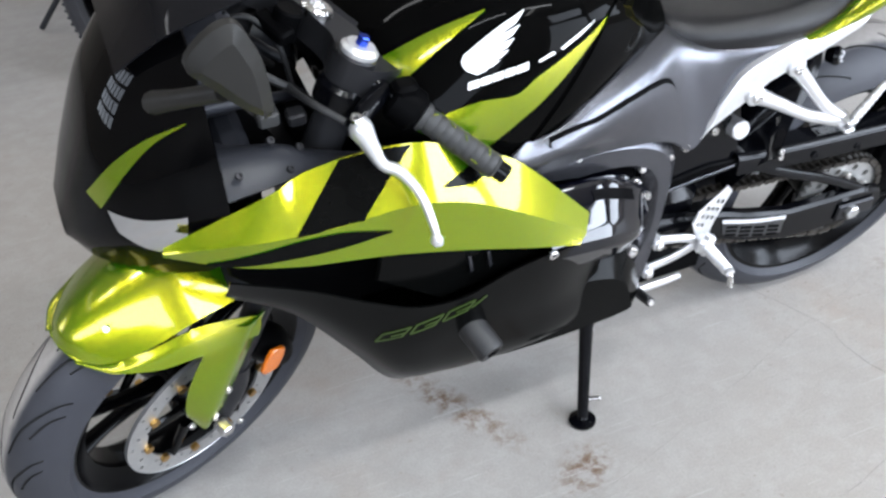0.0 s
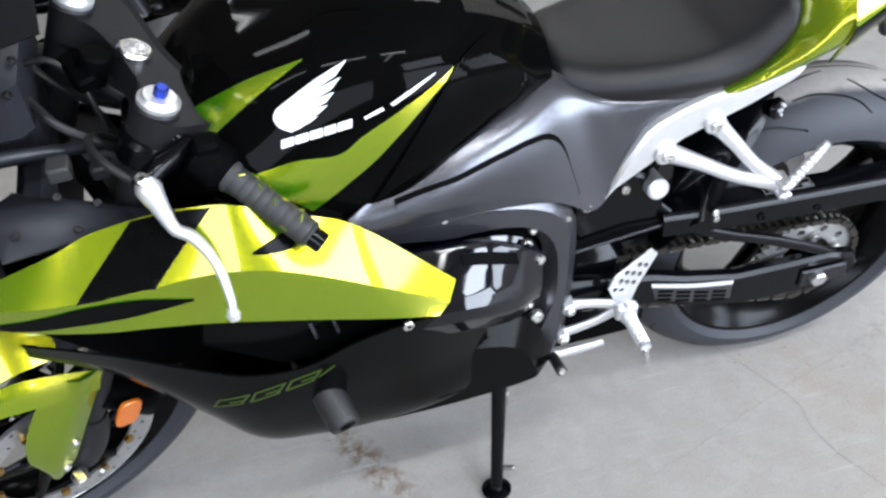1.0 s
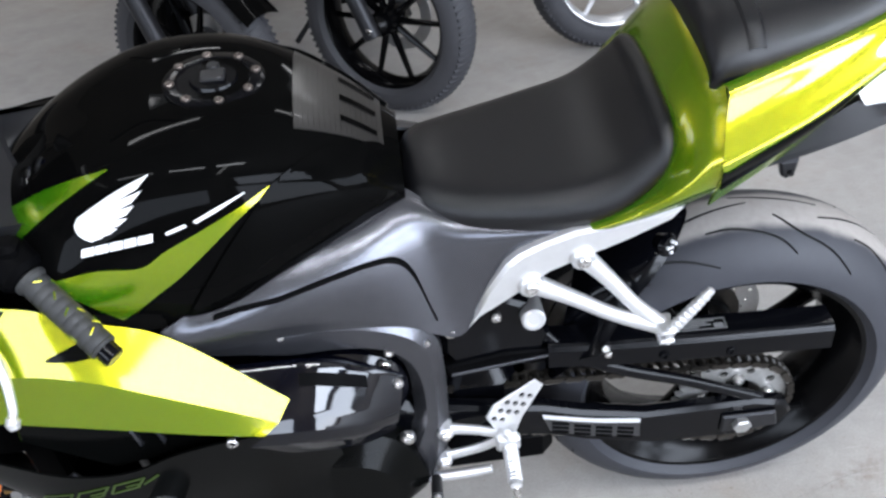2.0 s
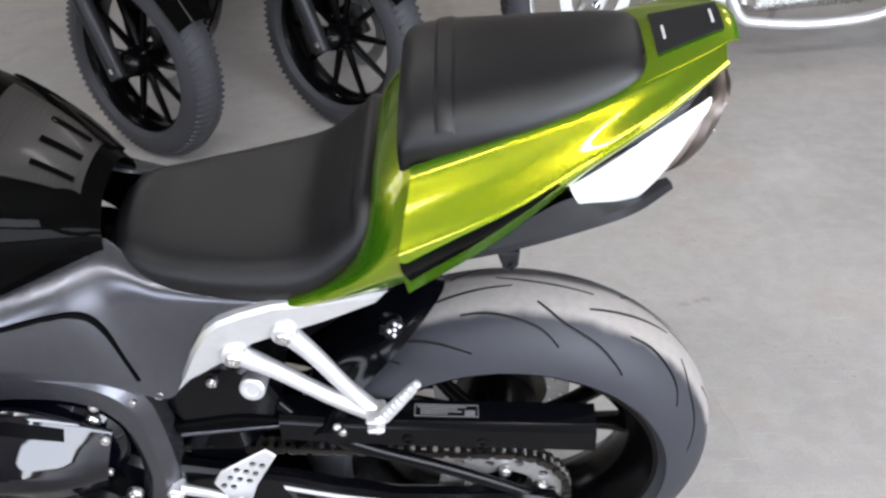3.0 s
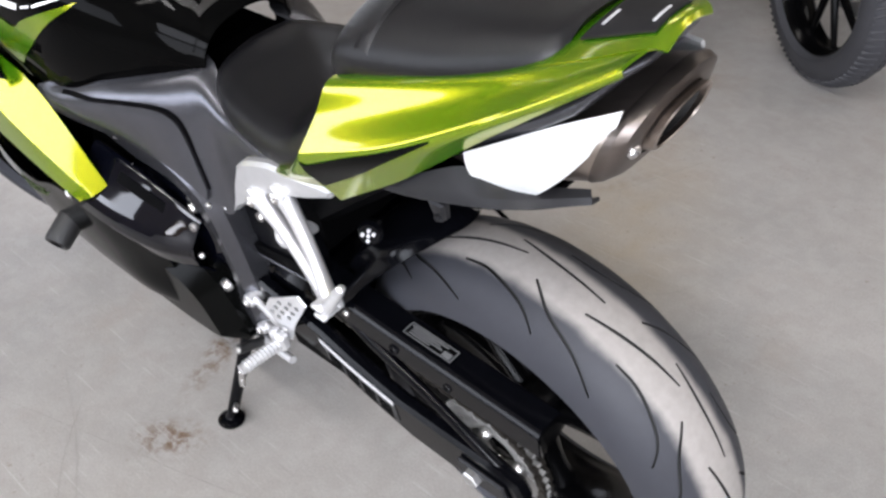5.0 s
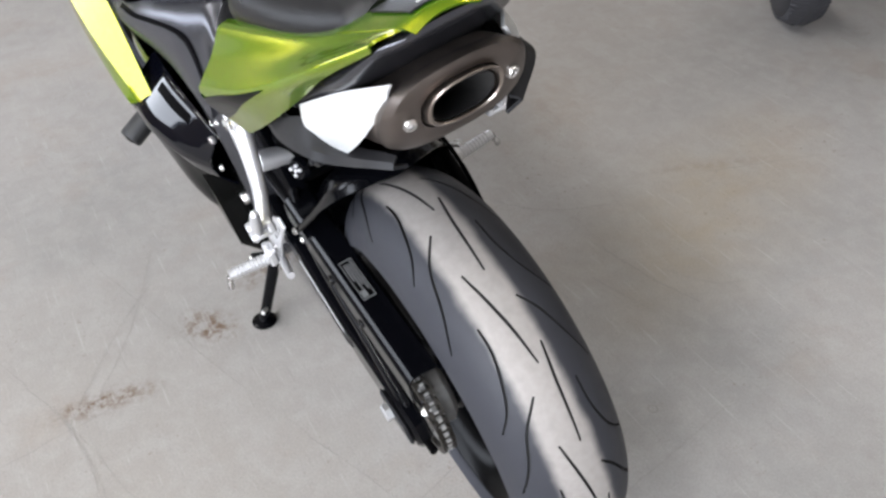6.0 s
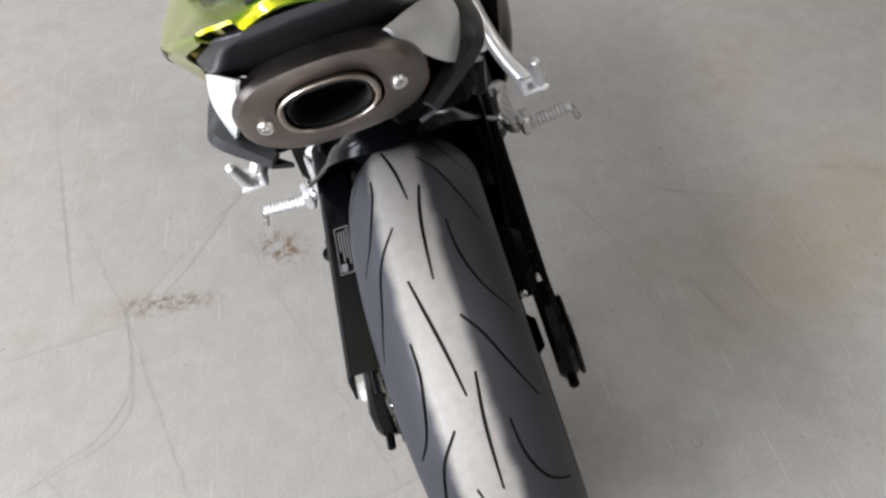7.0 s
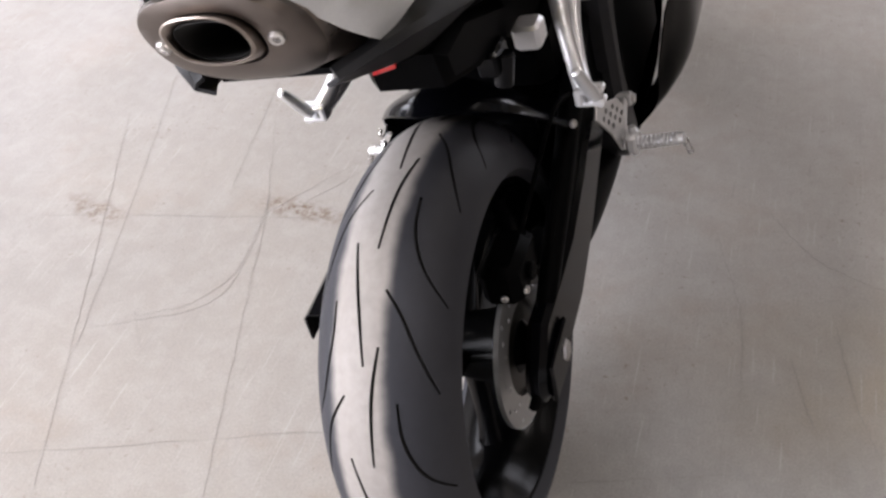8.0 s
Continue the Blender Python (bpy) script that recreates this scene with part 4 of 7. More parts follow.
# raised knee panel at the rear flank, added so its rim draws a highlight
each("knee_highlight_panel", mirrored(drape(tt, [(-0.622, -0.146, 0.893), (-0.588, -0.117, 0.898), (-0.557, -0.090, 0.892), (-0.525, -0.068, 0.875), (-0.500, -0.052, 0.860), (-0.484, -0.056, 0.842)], [(-0.750, -0.2, 0.752), (-0.704, -0.192, 0.772), (-0.632, -0.176, 0.793), (-0.565, -0.142, 0.803), (-0.520, -0.116, 0.814), (-0.484, -0.080, 0.814)], IN, 0.0045, 40, 16, 0.0045)), BLACK, tank)

# ribbed tank pad behind the cap, with dark bars
PADM = material("brown_grey_tank_pad", (0.011, 0.010, 0.0092), 0.40, 0.0, 0.12, 0.1, var=0.12, scale=90)
part("tank_pad", drape(tt, [(-0.592, -0.085, 0.94), (-0.592, 0, 0.95), (-0.592, 0.085, 0.94)], [(-0.492, -0.052, 0.86), (-0.492, 0, 0.87), (-0.492, 0.052, 0.86)], (0, 0.0, -1), 0.0014, 30, 20), PADM, tank, "brownish ribbed tank pad")
for k in range(16):
    x = -0.588 + 0.006 * k
    w = 0.082 - 0.0019 * k
    part("pad_rib", drape(tt, [(x, -w, 0.95), (x, w, 0.95)], [(x + 0.0030, -w, 0.95), (x + 0.0030, w, 0.95)], (0, 0, -1), 0.0019, 22, 2), PADM, tank)
for y0, y1 in ((-0.046, -0.038), (-0.006, 0.004), (0.038, 0.046)):
    part("pad_bar", drape(tt, [(-0.540, y0, 0.95), (-0.520, y0 * 0.95, 0.95), (-0.500, y0 * 0.9, 0.95)], [(-0.540, y1, 0.95), (-0.520, y1 * 0.95, 0.95), (-0.500, y1 * 0.9, 0.95)], (0, 0, -1), 0.0036, 14, 3), BLACK, tank, "black bar of the tank pad")

# grey side cover between tank, seat and frame
COVER = [
    [(-0.785, -0.205, 0.738), (-0.785, -0.210, 0.715), (-0.790, -0.205, 0.690)],
    [(-0.725, -0.178, 0.750), (-0.712, -0.202, 0.724), (-0.705, -0.190, 0.680)],
    [(-0.640, -0.153, 0.774), (-0.618, -0.182, 0.738), (-0.610, -0.172, 0.668)],
    [(-0.559, -0.106, 0.789), (-0.528, -0.148, 0.754), (-0.500, -0.162, 0.645)],
    [(-0.492, -0.062, 0.798), (-0.462, -0.116, 0.757), (-0.425, -0.150, 0.598)],
    [(-0.430, -0.085, 0.770), (-0.402, -0.120, 0.742), (-0.378, -0.138, 0.660)],
    [(-0.350, -0.100, 0.754), (-0.340, -0.126, 0.747), (-0.330, -0.132, 0.715)],
    [(-0.250, -0.110, 0.750), (-0.250, -0.134, 0.752), (-0.245, -0.140, 0.744)],
]
cover_grid = patch(COVER, 50, 24)
cover_shell = shell(cover_grid, 0.004)
cover = part("side_cover", cover_shell, GREY, bike, "satin dark grey side cover")
ct = tree_of(cover_shell)
part("cover_edge", sweep([tuple(q) for q in cover_grid[4:34:2, 0] + np.array([0, -0.0015, 0.0005])], 0.0024, 8), GREY, cover, "bright-edged bead along the cover")
part("side_cover", flip_y(cover_shell), GREY, bike, "satin dark grey side cover")
PANEL_TOP = [(-0.722, -0.2, 0.737), (-0.690, -0.2, 0.741), (-0.668, -0.2, 0.743), (-0.638, -0.2, 0.745), (-0.600, -0.2, 0.749), (-0.562, -0.2, 0.751), (-0.530, -0.2, 0.751), (-0.508, -0.2, 0.747), (-0.490, -0.2, 0.735), (-0.477, -0.2, 0.711), (-0.466, -0.2, 0.675), (-0.455, -0.2, 0.635)]
PANEL_LOW = [(-0.722, -0.2, 0.732), (-0.690, -0.2, 0.722), (-0.668, -0.2, 0.714), (-0.638, -0.2, 0.705), (-0.600, -0.2, 0.693), (-0.562, -0.2, 0.682), (-0.535, -0.2, 0.670), (-0.515, -0.2, 0.660), (-0.500, -0.2, 0.652), (-0.485, -0.2, 0.642), (-0.470, -0.2, 0.630), (-0.457, -0.2, 0.618)]
part("panel_gap", drape(ct, [(x + 0.004 * (k > 6), y, z + 0.005 * (k < 10)) for k, (x, y, z) in enumerate(PANEL_TOP)], PANEL_TOP, (0, 1, 0), 0.0008, 60, 3, 0.0008), INNER, cover, "dark gap round the raised panel")
part("raised_panel", drape(ct, PANEL_TOP, PANEL_LOW, (0, 1, 0), 0.006, 60, 12, 0.006), GREY, cover)

# main frame spar, arching over the engine and down to the footrest
SPAR = [(-0.80, 0.692), (-0.72, 0.680), (-0.66, 0.670), (-0.597, 0.673), (-0.530, 0.660), (-0.482, 0.634), (-0.456, 0.595), (-0.450, 0.545), (-0.450, 0.470), (-0.455, 0.380), (-0.468, 0.305), (-0.490, 0.272),
        (-0.535, 0.272), (-0.540, 0.310), (-0.515, 0.390), (-0.500, 0.450), (-0.502, 0.535), (-0.520, 0.577), (-0.553, 0.596), (-0.600, 0.602), (-0.650, 0.602), (-0.710, 0.614), (-0.80, 0.635)]
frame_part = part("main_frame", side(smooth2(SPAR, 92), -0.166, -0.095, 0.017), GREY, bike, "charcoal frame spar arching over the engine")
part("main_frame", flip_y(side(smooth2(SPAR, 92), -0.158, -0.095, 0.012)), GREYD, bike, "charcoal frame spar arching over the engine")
each("frame_bolt", merge(bolt((-0.437, -0.146, 0.603), (0, -1, 0), 0.008, 0.008), bolt((-0.531, -0.158, 0.566), (0, -1, 0), 0.010, 0.008), bolt((-0.470, -0.158, 0.600), (0, -1, 0), 0.005),
                         bolt((-0.655, -0.175, 0.668), (0, -1, 0.3), 0.005), bolt((-0.516, -0.166, 0.410), (0, -1, 0), 0.012, 0.010), bolt((-0.525, -0.158, 0.295), (0, -1, 0), 0.006)), STEEL, frame_part)
# dark subframe and linkage behind the spar
part("rear_frame", merge(side([(-0.45, 0.62), (-0.30, 0.73), (-0.10, 0.80), (0.05, 0.84), (0.05, 0.80), (-0.10, 0.74), (-0.28, 0.60), (-0.42, 0.50), (-0.46, 0.50)], -0.085, 0.085, 0.01),
                         block((-0.42, -0.105, 0.52), (-0.30, 0.105, 0.63), 0.02)), INNER, bike, "black inner rear frame")
part("pivot_cover", side([(-0.445, 0.600), (-0.36, 0.625), (-0.315, 0.60), (-0.295, 0.545), (-0.305, 0.51), (-0.43, 0.495), (-0.448, 0.53)], -0.122, -0.085, 0.006), ENGINE, bike, "black plate below the subframe")
part("silver_cap", lathe([(0.0, 0.004), (0.008, 0.004), (0.009, 0.006), (0.014, 0.006), (0.017, 0.003), (0.017, -0.05)], (-0.321, -0.136, 0.594), (0, -1, 0.25), 24), SILVER, bike, "round silver mounting cap")
each("subframe_bolt", merge(bolt((-0.372, -0.13, 0.605), (0, -1, 0), 0.008, 0.008), bolt((-0.215, -0.14, 0.505), (0, -1, 0), 0.006)), STEEL, bike)
part("arm_cover", side([(-0.45, 0.505), (-0.36, 0.520), (-0.262, 0.512), (-0.262, 0.495), (-0.445, 0.482)], -0.128, -0.10, 0.003), INNER, bike)
part("arm_trim", side([(-0.44, 0.486), (-0.262, 0.507), (-0.262, 0.512), (-0.44, 0.492)], -0.131, -0.128, 0.0008), GREY, bike)

# engine behind the fairing
engine = part("engine_block", merge(block((-0.88, -0.15, 0.30), (-0.50, 0.15, 0.60), 0.03), block((-0.80, -0.13, 0.58), (-0.56, 0.13, 0.74), 0.03)), INNER, bike, "black engine block")
CASE = [(-0.680, 0.592), (-0.590, 0.590), (-0.535, 0.572), (-0.506, 0.535), (-0.508, 0.480), (-0.540, 0.430), (-0.604, 0.390), (-0.675, 0.400), (-0.720, 0.48), (-0.715, 0.57)]
part("engine_cover", side(smooth2(CASE, 60), -0.160, -0.12, 0.010), CASING, engine, "gloss black alternator cover")
COVER_LINE = [(0.0, 0.0), (0.08, 0.004), (0.45, 0.13), (0.84, 0.27), (1.0, 0.35), (1.04, 0.46), (0.80, 0.72), (0.05, 1.0)]
COVER = []
for x, y0, z0, w, h in ((-0.730, -0.182, 0.630, 0.072, 0.150), (-0.622, -0.182, 0.622, 0.068, 0.160), (-0.557, -0.174, 0.588, 0.054, 0.150), (-0.511, -0.164, 0.548, 0.030, 0.120)):
    COVER.append([(x - 0.03 * b * (x > -0.7), y0 - a * w, z0 - b * h) for a, b in COVER_LINE])
cover_shell = shell(ribbed(COVER, 36, 5), 0.004)
part("cover_bulge", cover_shell, CASING, engine, "polished black domed cover", 26.0)
cvt = tree_of(cover_shell)
part("cover_slot", drape(cvt, [(-0.640, -0.200, 0.7), (-0.596, -0.196, 0.7), (-0.556, -0.187, 0.7)], [(-0.640, -0.213, 0.7), (-0.596, -0.209, 0.7), (-0.556, -0.198, 0.7)], (0, 0, -1), 0.0014, 14, 4), INNER, engine, "dull recessed slot")
part("sump_cover", side(smooth2([(-0.880, 0.500), (-0.700, 0.470), (-0.560, 0.440), (-0.505, 0.370), (-0.520, 0.280), (-0.800, 0.270), (-0.880, 0.340)], 48), -0.214, -0.08, 0.034), COWL, engine, "black lower engine casing")
each("cover_bolt", merge(bolt((-0.517, -0.174, 0.546), (0.3, -1, 0.2), 0.0075, 0.008), bolt((-0.522, -0.158, 0.592), (0, -1, 0.2), 0.0065, 0.006), bolt((-0.528, -0.180, 0.482), (0, -1, 0), 0.006, 0.006), bolt((-0.600, -0.188, 0.400), (0, -1, -0.1), 0.006, 0.006)), STEEL, engine)
part("gear_cover", side(smooth2([(-0.545, 0.46), (-0.505, 0.455), (-0.475, 0.42), (-0.475, 0.35), (-0.51, 0.33), (-0.56, 0.36)], 36), -0.150, -0.10, 0.01), ENGINE, engine)
part("exhaust_box", merge(block((-0.50, -0.11, 0.215), (-0.285, 0.10, 0.300), 0.02)), INNER, bike, "dark exhaust chamber under the swingarm pivot")
part("link_pipe", sweep([(-0.76, 0.06, 0.265), (-0.62, 0.072, 0.258), (-0.42, 0.078, 0.272), (-0.22, 0.085, 0.318), (-0.17, 0.080, 0.345)], [0.042, 0.050, 0.050, 0.046, 0.030], 18, 30), INNER, bike, "black exhaust link pipe")

# seats
SEAT = half_rows([
    (-0.466, [(0, 0.786), (0.020, 0.784), (0.036, 0.780), (0.048, 0.772), (0.054, 0.762)]),
    (-0.448, [(0, 0.792), (0.036, 0.790), (0.058, 0.786), (0.072, 0.777), (0.078, 0.761)]),
    (-0.400, [(0, 0.786), (0.056, 0.785), (0.082, 0.781), (0.098, 0.771), (0.102, 0.755)]),
    (-0.300, [(0, 0.790), (0.088, 0.789), (0.112, 0.784), (0.124, 0.771), (0.123, 0.752)]),
    (-0.220, [(0, 0.808), (0.092, 0.807), (0.120, 0.800), (0.134, 0.784), (0.132, 0.766)]),
    (-0.165, [(0, 0.856), (0.080, 0.852), (0.114, 0.843), (0.130, 0.824), (0.126, 0.803)]),
    (-0.151, [(0, 0.876), (0.070, 0.872), (0.105, 0.863), (0.121, 0.845), (0.117, 0.824)]),
    (-0.143, [(0, 0.872), (0.060, 0.868), (0.095, 0.858), (0.109, 0.842), (0.105, 0.825)]),
])
seat_grid = patch(SEAT, 50, 48)
seat = part("rider_seat", shell(seat_grid[::-1], 0.01), VINYL, bike, "black vinyl rider seat")
edge = [tuple(q) for q in seat_grid[:, 1]]
each("seat_piping", mirrored(sweep(edge[2:-3:3], 0.0058, 10)), INNER, seat)
PSEAT = half_rows([
    (-0.098, [(0, 0.945), (0.055, 0.944), (0.095, 0.938), (0.108, 0.930), (0.108, 0.922)]),
    (-0.094, [(0, 0.980), (0.055, 0.978), (0.095, 0.964), (0.110, 0.950), (0.110, 0.925)]),
    (-0.050, [(0, 0.993), (0.055, 0.989), (0.092, 0.975), (0.108, 0.957), (0.108, 0.932)]),
    (0.030, [(0, 1.000), (0.050, 0.996), (0.082, 0.983), (0.096, 0.968), (0.096, 0.945)]),
    (0.100, [(0, 1.006), (0.042, 1.003), (0.066, 0.993), (0.077, 0.980), (0.077, 0.962)]),
    (0.140, [(0, 1.008), (0.032, 1.006), (0.052, 0.999), (0.060, 0.990), (0.060, 0.974)]),
    (0.152, [(0, 1.004), (0.024, 1.002), (0.040, 0.996), (0.046, 0.988), (0.046, 0.978)]),
])
pseat_grid = patch(PSEAT, 44, 44)
pseat = part("passenger_seat", shell(pseat_grid[::-1], 0.008), VINYL, bike, "black vinyl passenger seat with a strap")
pt = tree_of(shell(pseat_grid[::-1], 0.008))
strap = []
for y in np.linspace(-0.112, 0.112, 23):
    row = []
    for x in (-0.066, -0.063, -0.055, -0.047, -0.044):
        h = pt.ray_cast(Vector((x, y, 1.2)), Vector((0, 0, -1)))[0]
        z = h.z if h is not None else 0.935
        row.append((x, y, z + (0.0035 if -0.065 < x < -0.045 else 0.0)))
    strap.append(row)
part("seat_strap", shell(np.array(strap)[::-1], 0.002), VINYL, pseat, "black strap across the passenger seat")

# tail cowl
CHEEK = [
    [(-0.150, 0.000, 0.864), (-0.135, 0.000, 0.898), (-0.112, 0.000, 0.930), (-0.092, 0.000, 0.947)],
    [(-0.150, -0.060, 0.862), (-0.135, -0.061, 0.896), (-0.112, -0.062, 0.927), (-0.092, -0.064, 0.944)],
    [(-0.150, -0.105, 0.853), (-0.135, -0.109, 0.886), (-0.112, -0.114, 0.914), (-0.092, -0.120, 0.932)],
    [(-0.157, -0.127, 0.832), (-0.138, -0.141, 0.864), (-0.116, -0.150, 0.889), (-0.095, -0.154, 0.903)],
    [(-0.173, -0.135, 0.808), (-0.150, -0.158, 0.834), (-0.126, -0.174, 0.857), (-0.105, -0.183, 0.867)],
    [(-0.198, -0.138, 0.786), (-0.178, -0.161, 0.805), (-0.148, -0.178, 0.822), (-0.107, -0.176, 0.828)],
    [(-0.225, -0.139, 0.771), (-0.205, -0.156, 0.782), (-0.172, -0.168, 0.793), (-0.112, -0.156, 0.797)],
    [(-0.242, -0.138, 0.763), (-0.230, -0.151, 0.768), (-0.208, -0.160, 0.775), (-0.165, -0.158, 0.780)],
    [(-0.254, -0.137, 0.757), (-0.248, -0.146, 0.758), (-0.240, -0.152, 0.760), (-0.225, -0.153, 0.760)],
]
RIM_LINE = cat([(-0.092, -0.134, 0.932), (0.000, -0.115, 0.953), (0.090, -0.094, 0.973), (0.165, -0.070, 0.996), (0.238, -0.040, 1.018)], 60)
CREST_LINE = cat([(-0.108, -0.186, 0.862), (0.000, -0.163, 0.899), (0.090, -0.131, 0.940), (0.166, -0.104, 0.982), (0.234, -0.064, 1.016)], 60)
HEM_LINE = cat([(-0.106, -0.154, 0.782), (0.000, -0.140, 0.850), (0.090, -0.114, 0.915), (0.168, -0.100, 0.971), (0.232, -0.068, 1.010)], 60)
flank = []
for rim, crest, hem in zip(RIM_LINE, CREST_LINE, HEM_LINE):
    size = float(np.linalg.norm(crest - rim))
    flank.append([rim + (0, 0.010, 0.001), rim, rim * 0.90 + crest * 0.10 + (0, -0.02 * size, 0.01 * size), rim * 0.55 + crest * 0.45 + (0, 0.012 * size, 0), crest * 0.86 + rim * 0.14 + (0, -0.012 * size, 0.012 * size), crest, crest * 0.72 + hem * 0.28 + (0, -0.004, 0), hem])
flank = np.array(flank)
tail_shell = shell(np.swapaxes(cat(np.swapaxes(flank, 0, 1), 49), 0, 1), 0.003)
tail = part("tail_cowl", tail_shell, GREEN, bike, "bright green tail cowl")
tl = tree_of(tail_shell)
part("cowl_side", flip_y(tail_shell), GREEN, tail)
whole = [[(x, -y, z) for x, y, z in row] for row in CHEEK[:0:-1]] + CHEEK
part("cowl_front", shell(patch(whole, 96, 16), 0.003), GREEN, tail, "green cheek curving round the back of the seat")
top = []
for x, w, z in ((0.120, 0.084, 0.981), (0.165, 0.068, 0.997), (0.205, 0.055, 1.009), (0.240, 0.040, 1.019), (0.250, 0.032, 1.015)):
    top.append([(x, s * w, z + 0.008 * (1 - s * s)) for s in (-1, -0.5, 0, 0.5, 1)])
top_grid = patch(top, 20, 16)
part("cowl_top", shell(top_grid[:, ::-1], 0.003), GREEN, tail)
tp = tree_of(shell(top_grid[:, ::-1], 0.003))
part("deck_insert", drape(tp, [(0.168, -0.040, 1.1), (0.168, 0, 1.1), (0.168, 0.040, 1.1)], [(0.236, -0.026, 1.1), (0.236, 0, 1.1), (0.236, 0.026, 1.1)], (0, 0, -1), 0.003, 14, 8, 0.002), GREYD, tail, "dark grey insert on the tail top")
for x, w in ((0.177, 0.020), (0.226, 0.015)):
    part("insert_mark", drape(tp, [(x, -w, 1.1), (x, -w + 0.024, 1.1)], [(x + 0.0025, -w, 1.1), (x + 0.0025, -w + 0.024, 1.1)], (0, 0, -1), 0.0042, 5, 2), LABEL, tail)
part("black_wedge", drape(tl, [(-0.108, -0.25, 0.859), (-0.045, -0.25, 0.889), (0.010, -0.25, 0.912), (0.060, -0.25, 0.935)], [(-0.100, -0.25, 0.826), (-0.040, -0.25, 0.864), (0.012, -0.25, 0.901), (0.062, -0.25, 0.934)], (0, 1, -0.1), 0.0016, 24, 6), COWL, tail, "black painted wedge on the green cowl")

# silver side plates of the rear frame and passenger footrest brackets
PLATE = [(-0.416, 0.603), (-0.397, 0.643), (-0.382, 0.674), (-0.357, 0.714), (-0.338, 0.730), (-0.310, 0.743), (-0.268, 0.757), (-0.220, 0.762), (-0.155, 0.772), (-0.130, 0.775), (-0.145, 0.756), (-0.205, 0.728), (-0.250, 0.711), (-0.300, 0.691), (-0.333, 0.665), (-0.365, 0.643), (-0.393, 0.624)]
part("side_plate", side(PLATE, -0.150, -0.128, 0.005), SILVER, bike, "silver aluminium rear frame plate")
part("side_plate", flip_y(side(PLATE, -0.150, -0.128, 0.005)), SILVER, bike, "silver aluminium rear frame plate")


def peg_bracket():
    a, b, e = np.array([-0.326, -0.146, 0.676]), np.array([-0.258, -0.146, 0.713]), np.array([-0.156, -0.188, 0.605])
    arms = merge(sweep([a, a * 0.7 + e * 0.3 + (0, 0.004, -0.006), a * 0.35 + e * 0.65 + (0, 0.004, -0.012), e], [0.0150, 0.0115, 0.0105, 0.0130], 12, 24, flat=0.95), sweep([b, b * 0.7 + e * 0.3 + (0, 0.004, -0.003), b * 0.35 + e * 0.65 + (0, 0.004, -0.008), e], [0.0145, 0.0115, 0.0105, 0.0130], 12, 24, flat=0.95))
    eyes = merge(rod(a + (0, 0.012, 0), a + (0, -0.012, 0), 0.017, 20), rod(b + (0, 0.012, 0), b + (0, -0.012, 0), 0.016, 20))
    clevis = merge(block((-0.167, -0.212, 0.594), (-0.146, -0.178, 0.601), 0.002), block((-0.167, -0.212, 0.611), (-0.146, -0.178, 0.618), 0.002), block((-0.168, -0.186, 0.594), (-0.145, -0.175, 0.618), 0.003), rod((-0.154, -0.206, 0.590), (-0.154, -0.206, 0.622), 0.004))
    u = np.linspace(0, 1, 40)[:, None]
    line = np.array([-0.152, -0.201, 0.606]) * (1 - u) + np.array([-0.100, -0.197, 0.674]) * u
    peg = sweep(line, [(0.0078 + (0.0012 if 4 < k < 36 and k % 4 < 2 else 0.0)) * (1 - 0.30 * (k / 39) ** 2) * (0.5 if k == 39 else 1.0) for k in range(40)], 10)
    return arms, eyes, clevis, peg


for mir in (lambda q: q, flip_y):
    arms, eyes, clevis, peg = peg_bracket()
    br = part("passenger_bracket", mir(arms), SILVER, bike, "forked silver passenger footrest bracket")
    each("bracket_eye", mir(eyes), SILVER, br)
    each("bracket_bolt", mir(merge(bolt((-0.326, -0.158, 0.676), (0, -1, 0), 0.009), bolt((-0.258, -0.158, 0.713), (0, -1, 0), 0.009))), STEEL, br)
    part("clevis", mir(clevis), SILVER, br)
    part("footpeg", mir(peg), SILVER, br, "ribbed silver footpeg folded up")

part("frame_boss", flip_y(block((-0.172, -0.152, 0.684), (-0.134, -0.118, 0.716), 0.005)), SILVER, bike, "silver boss at the end of the frame plate")

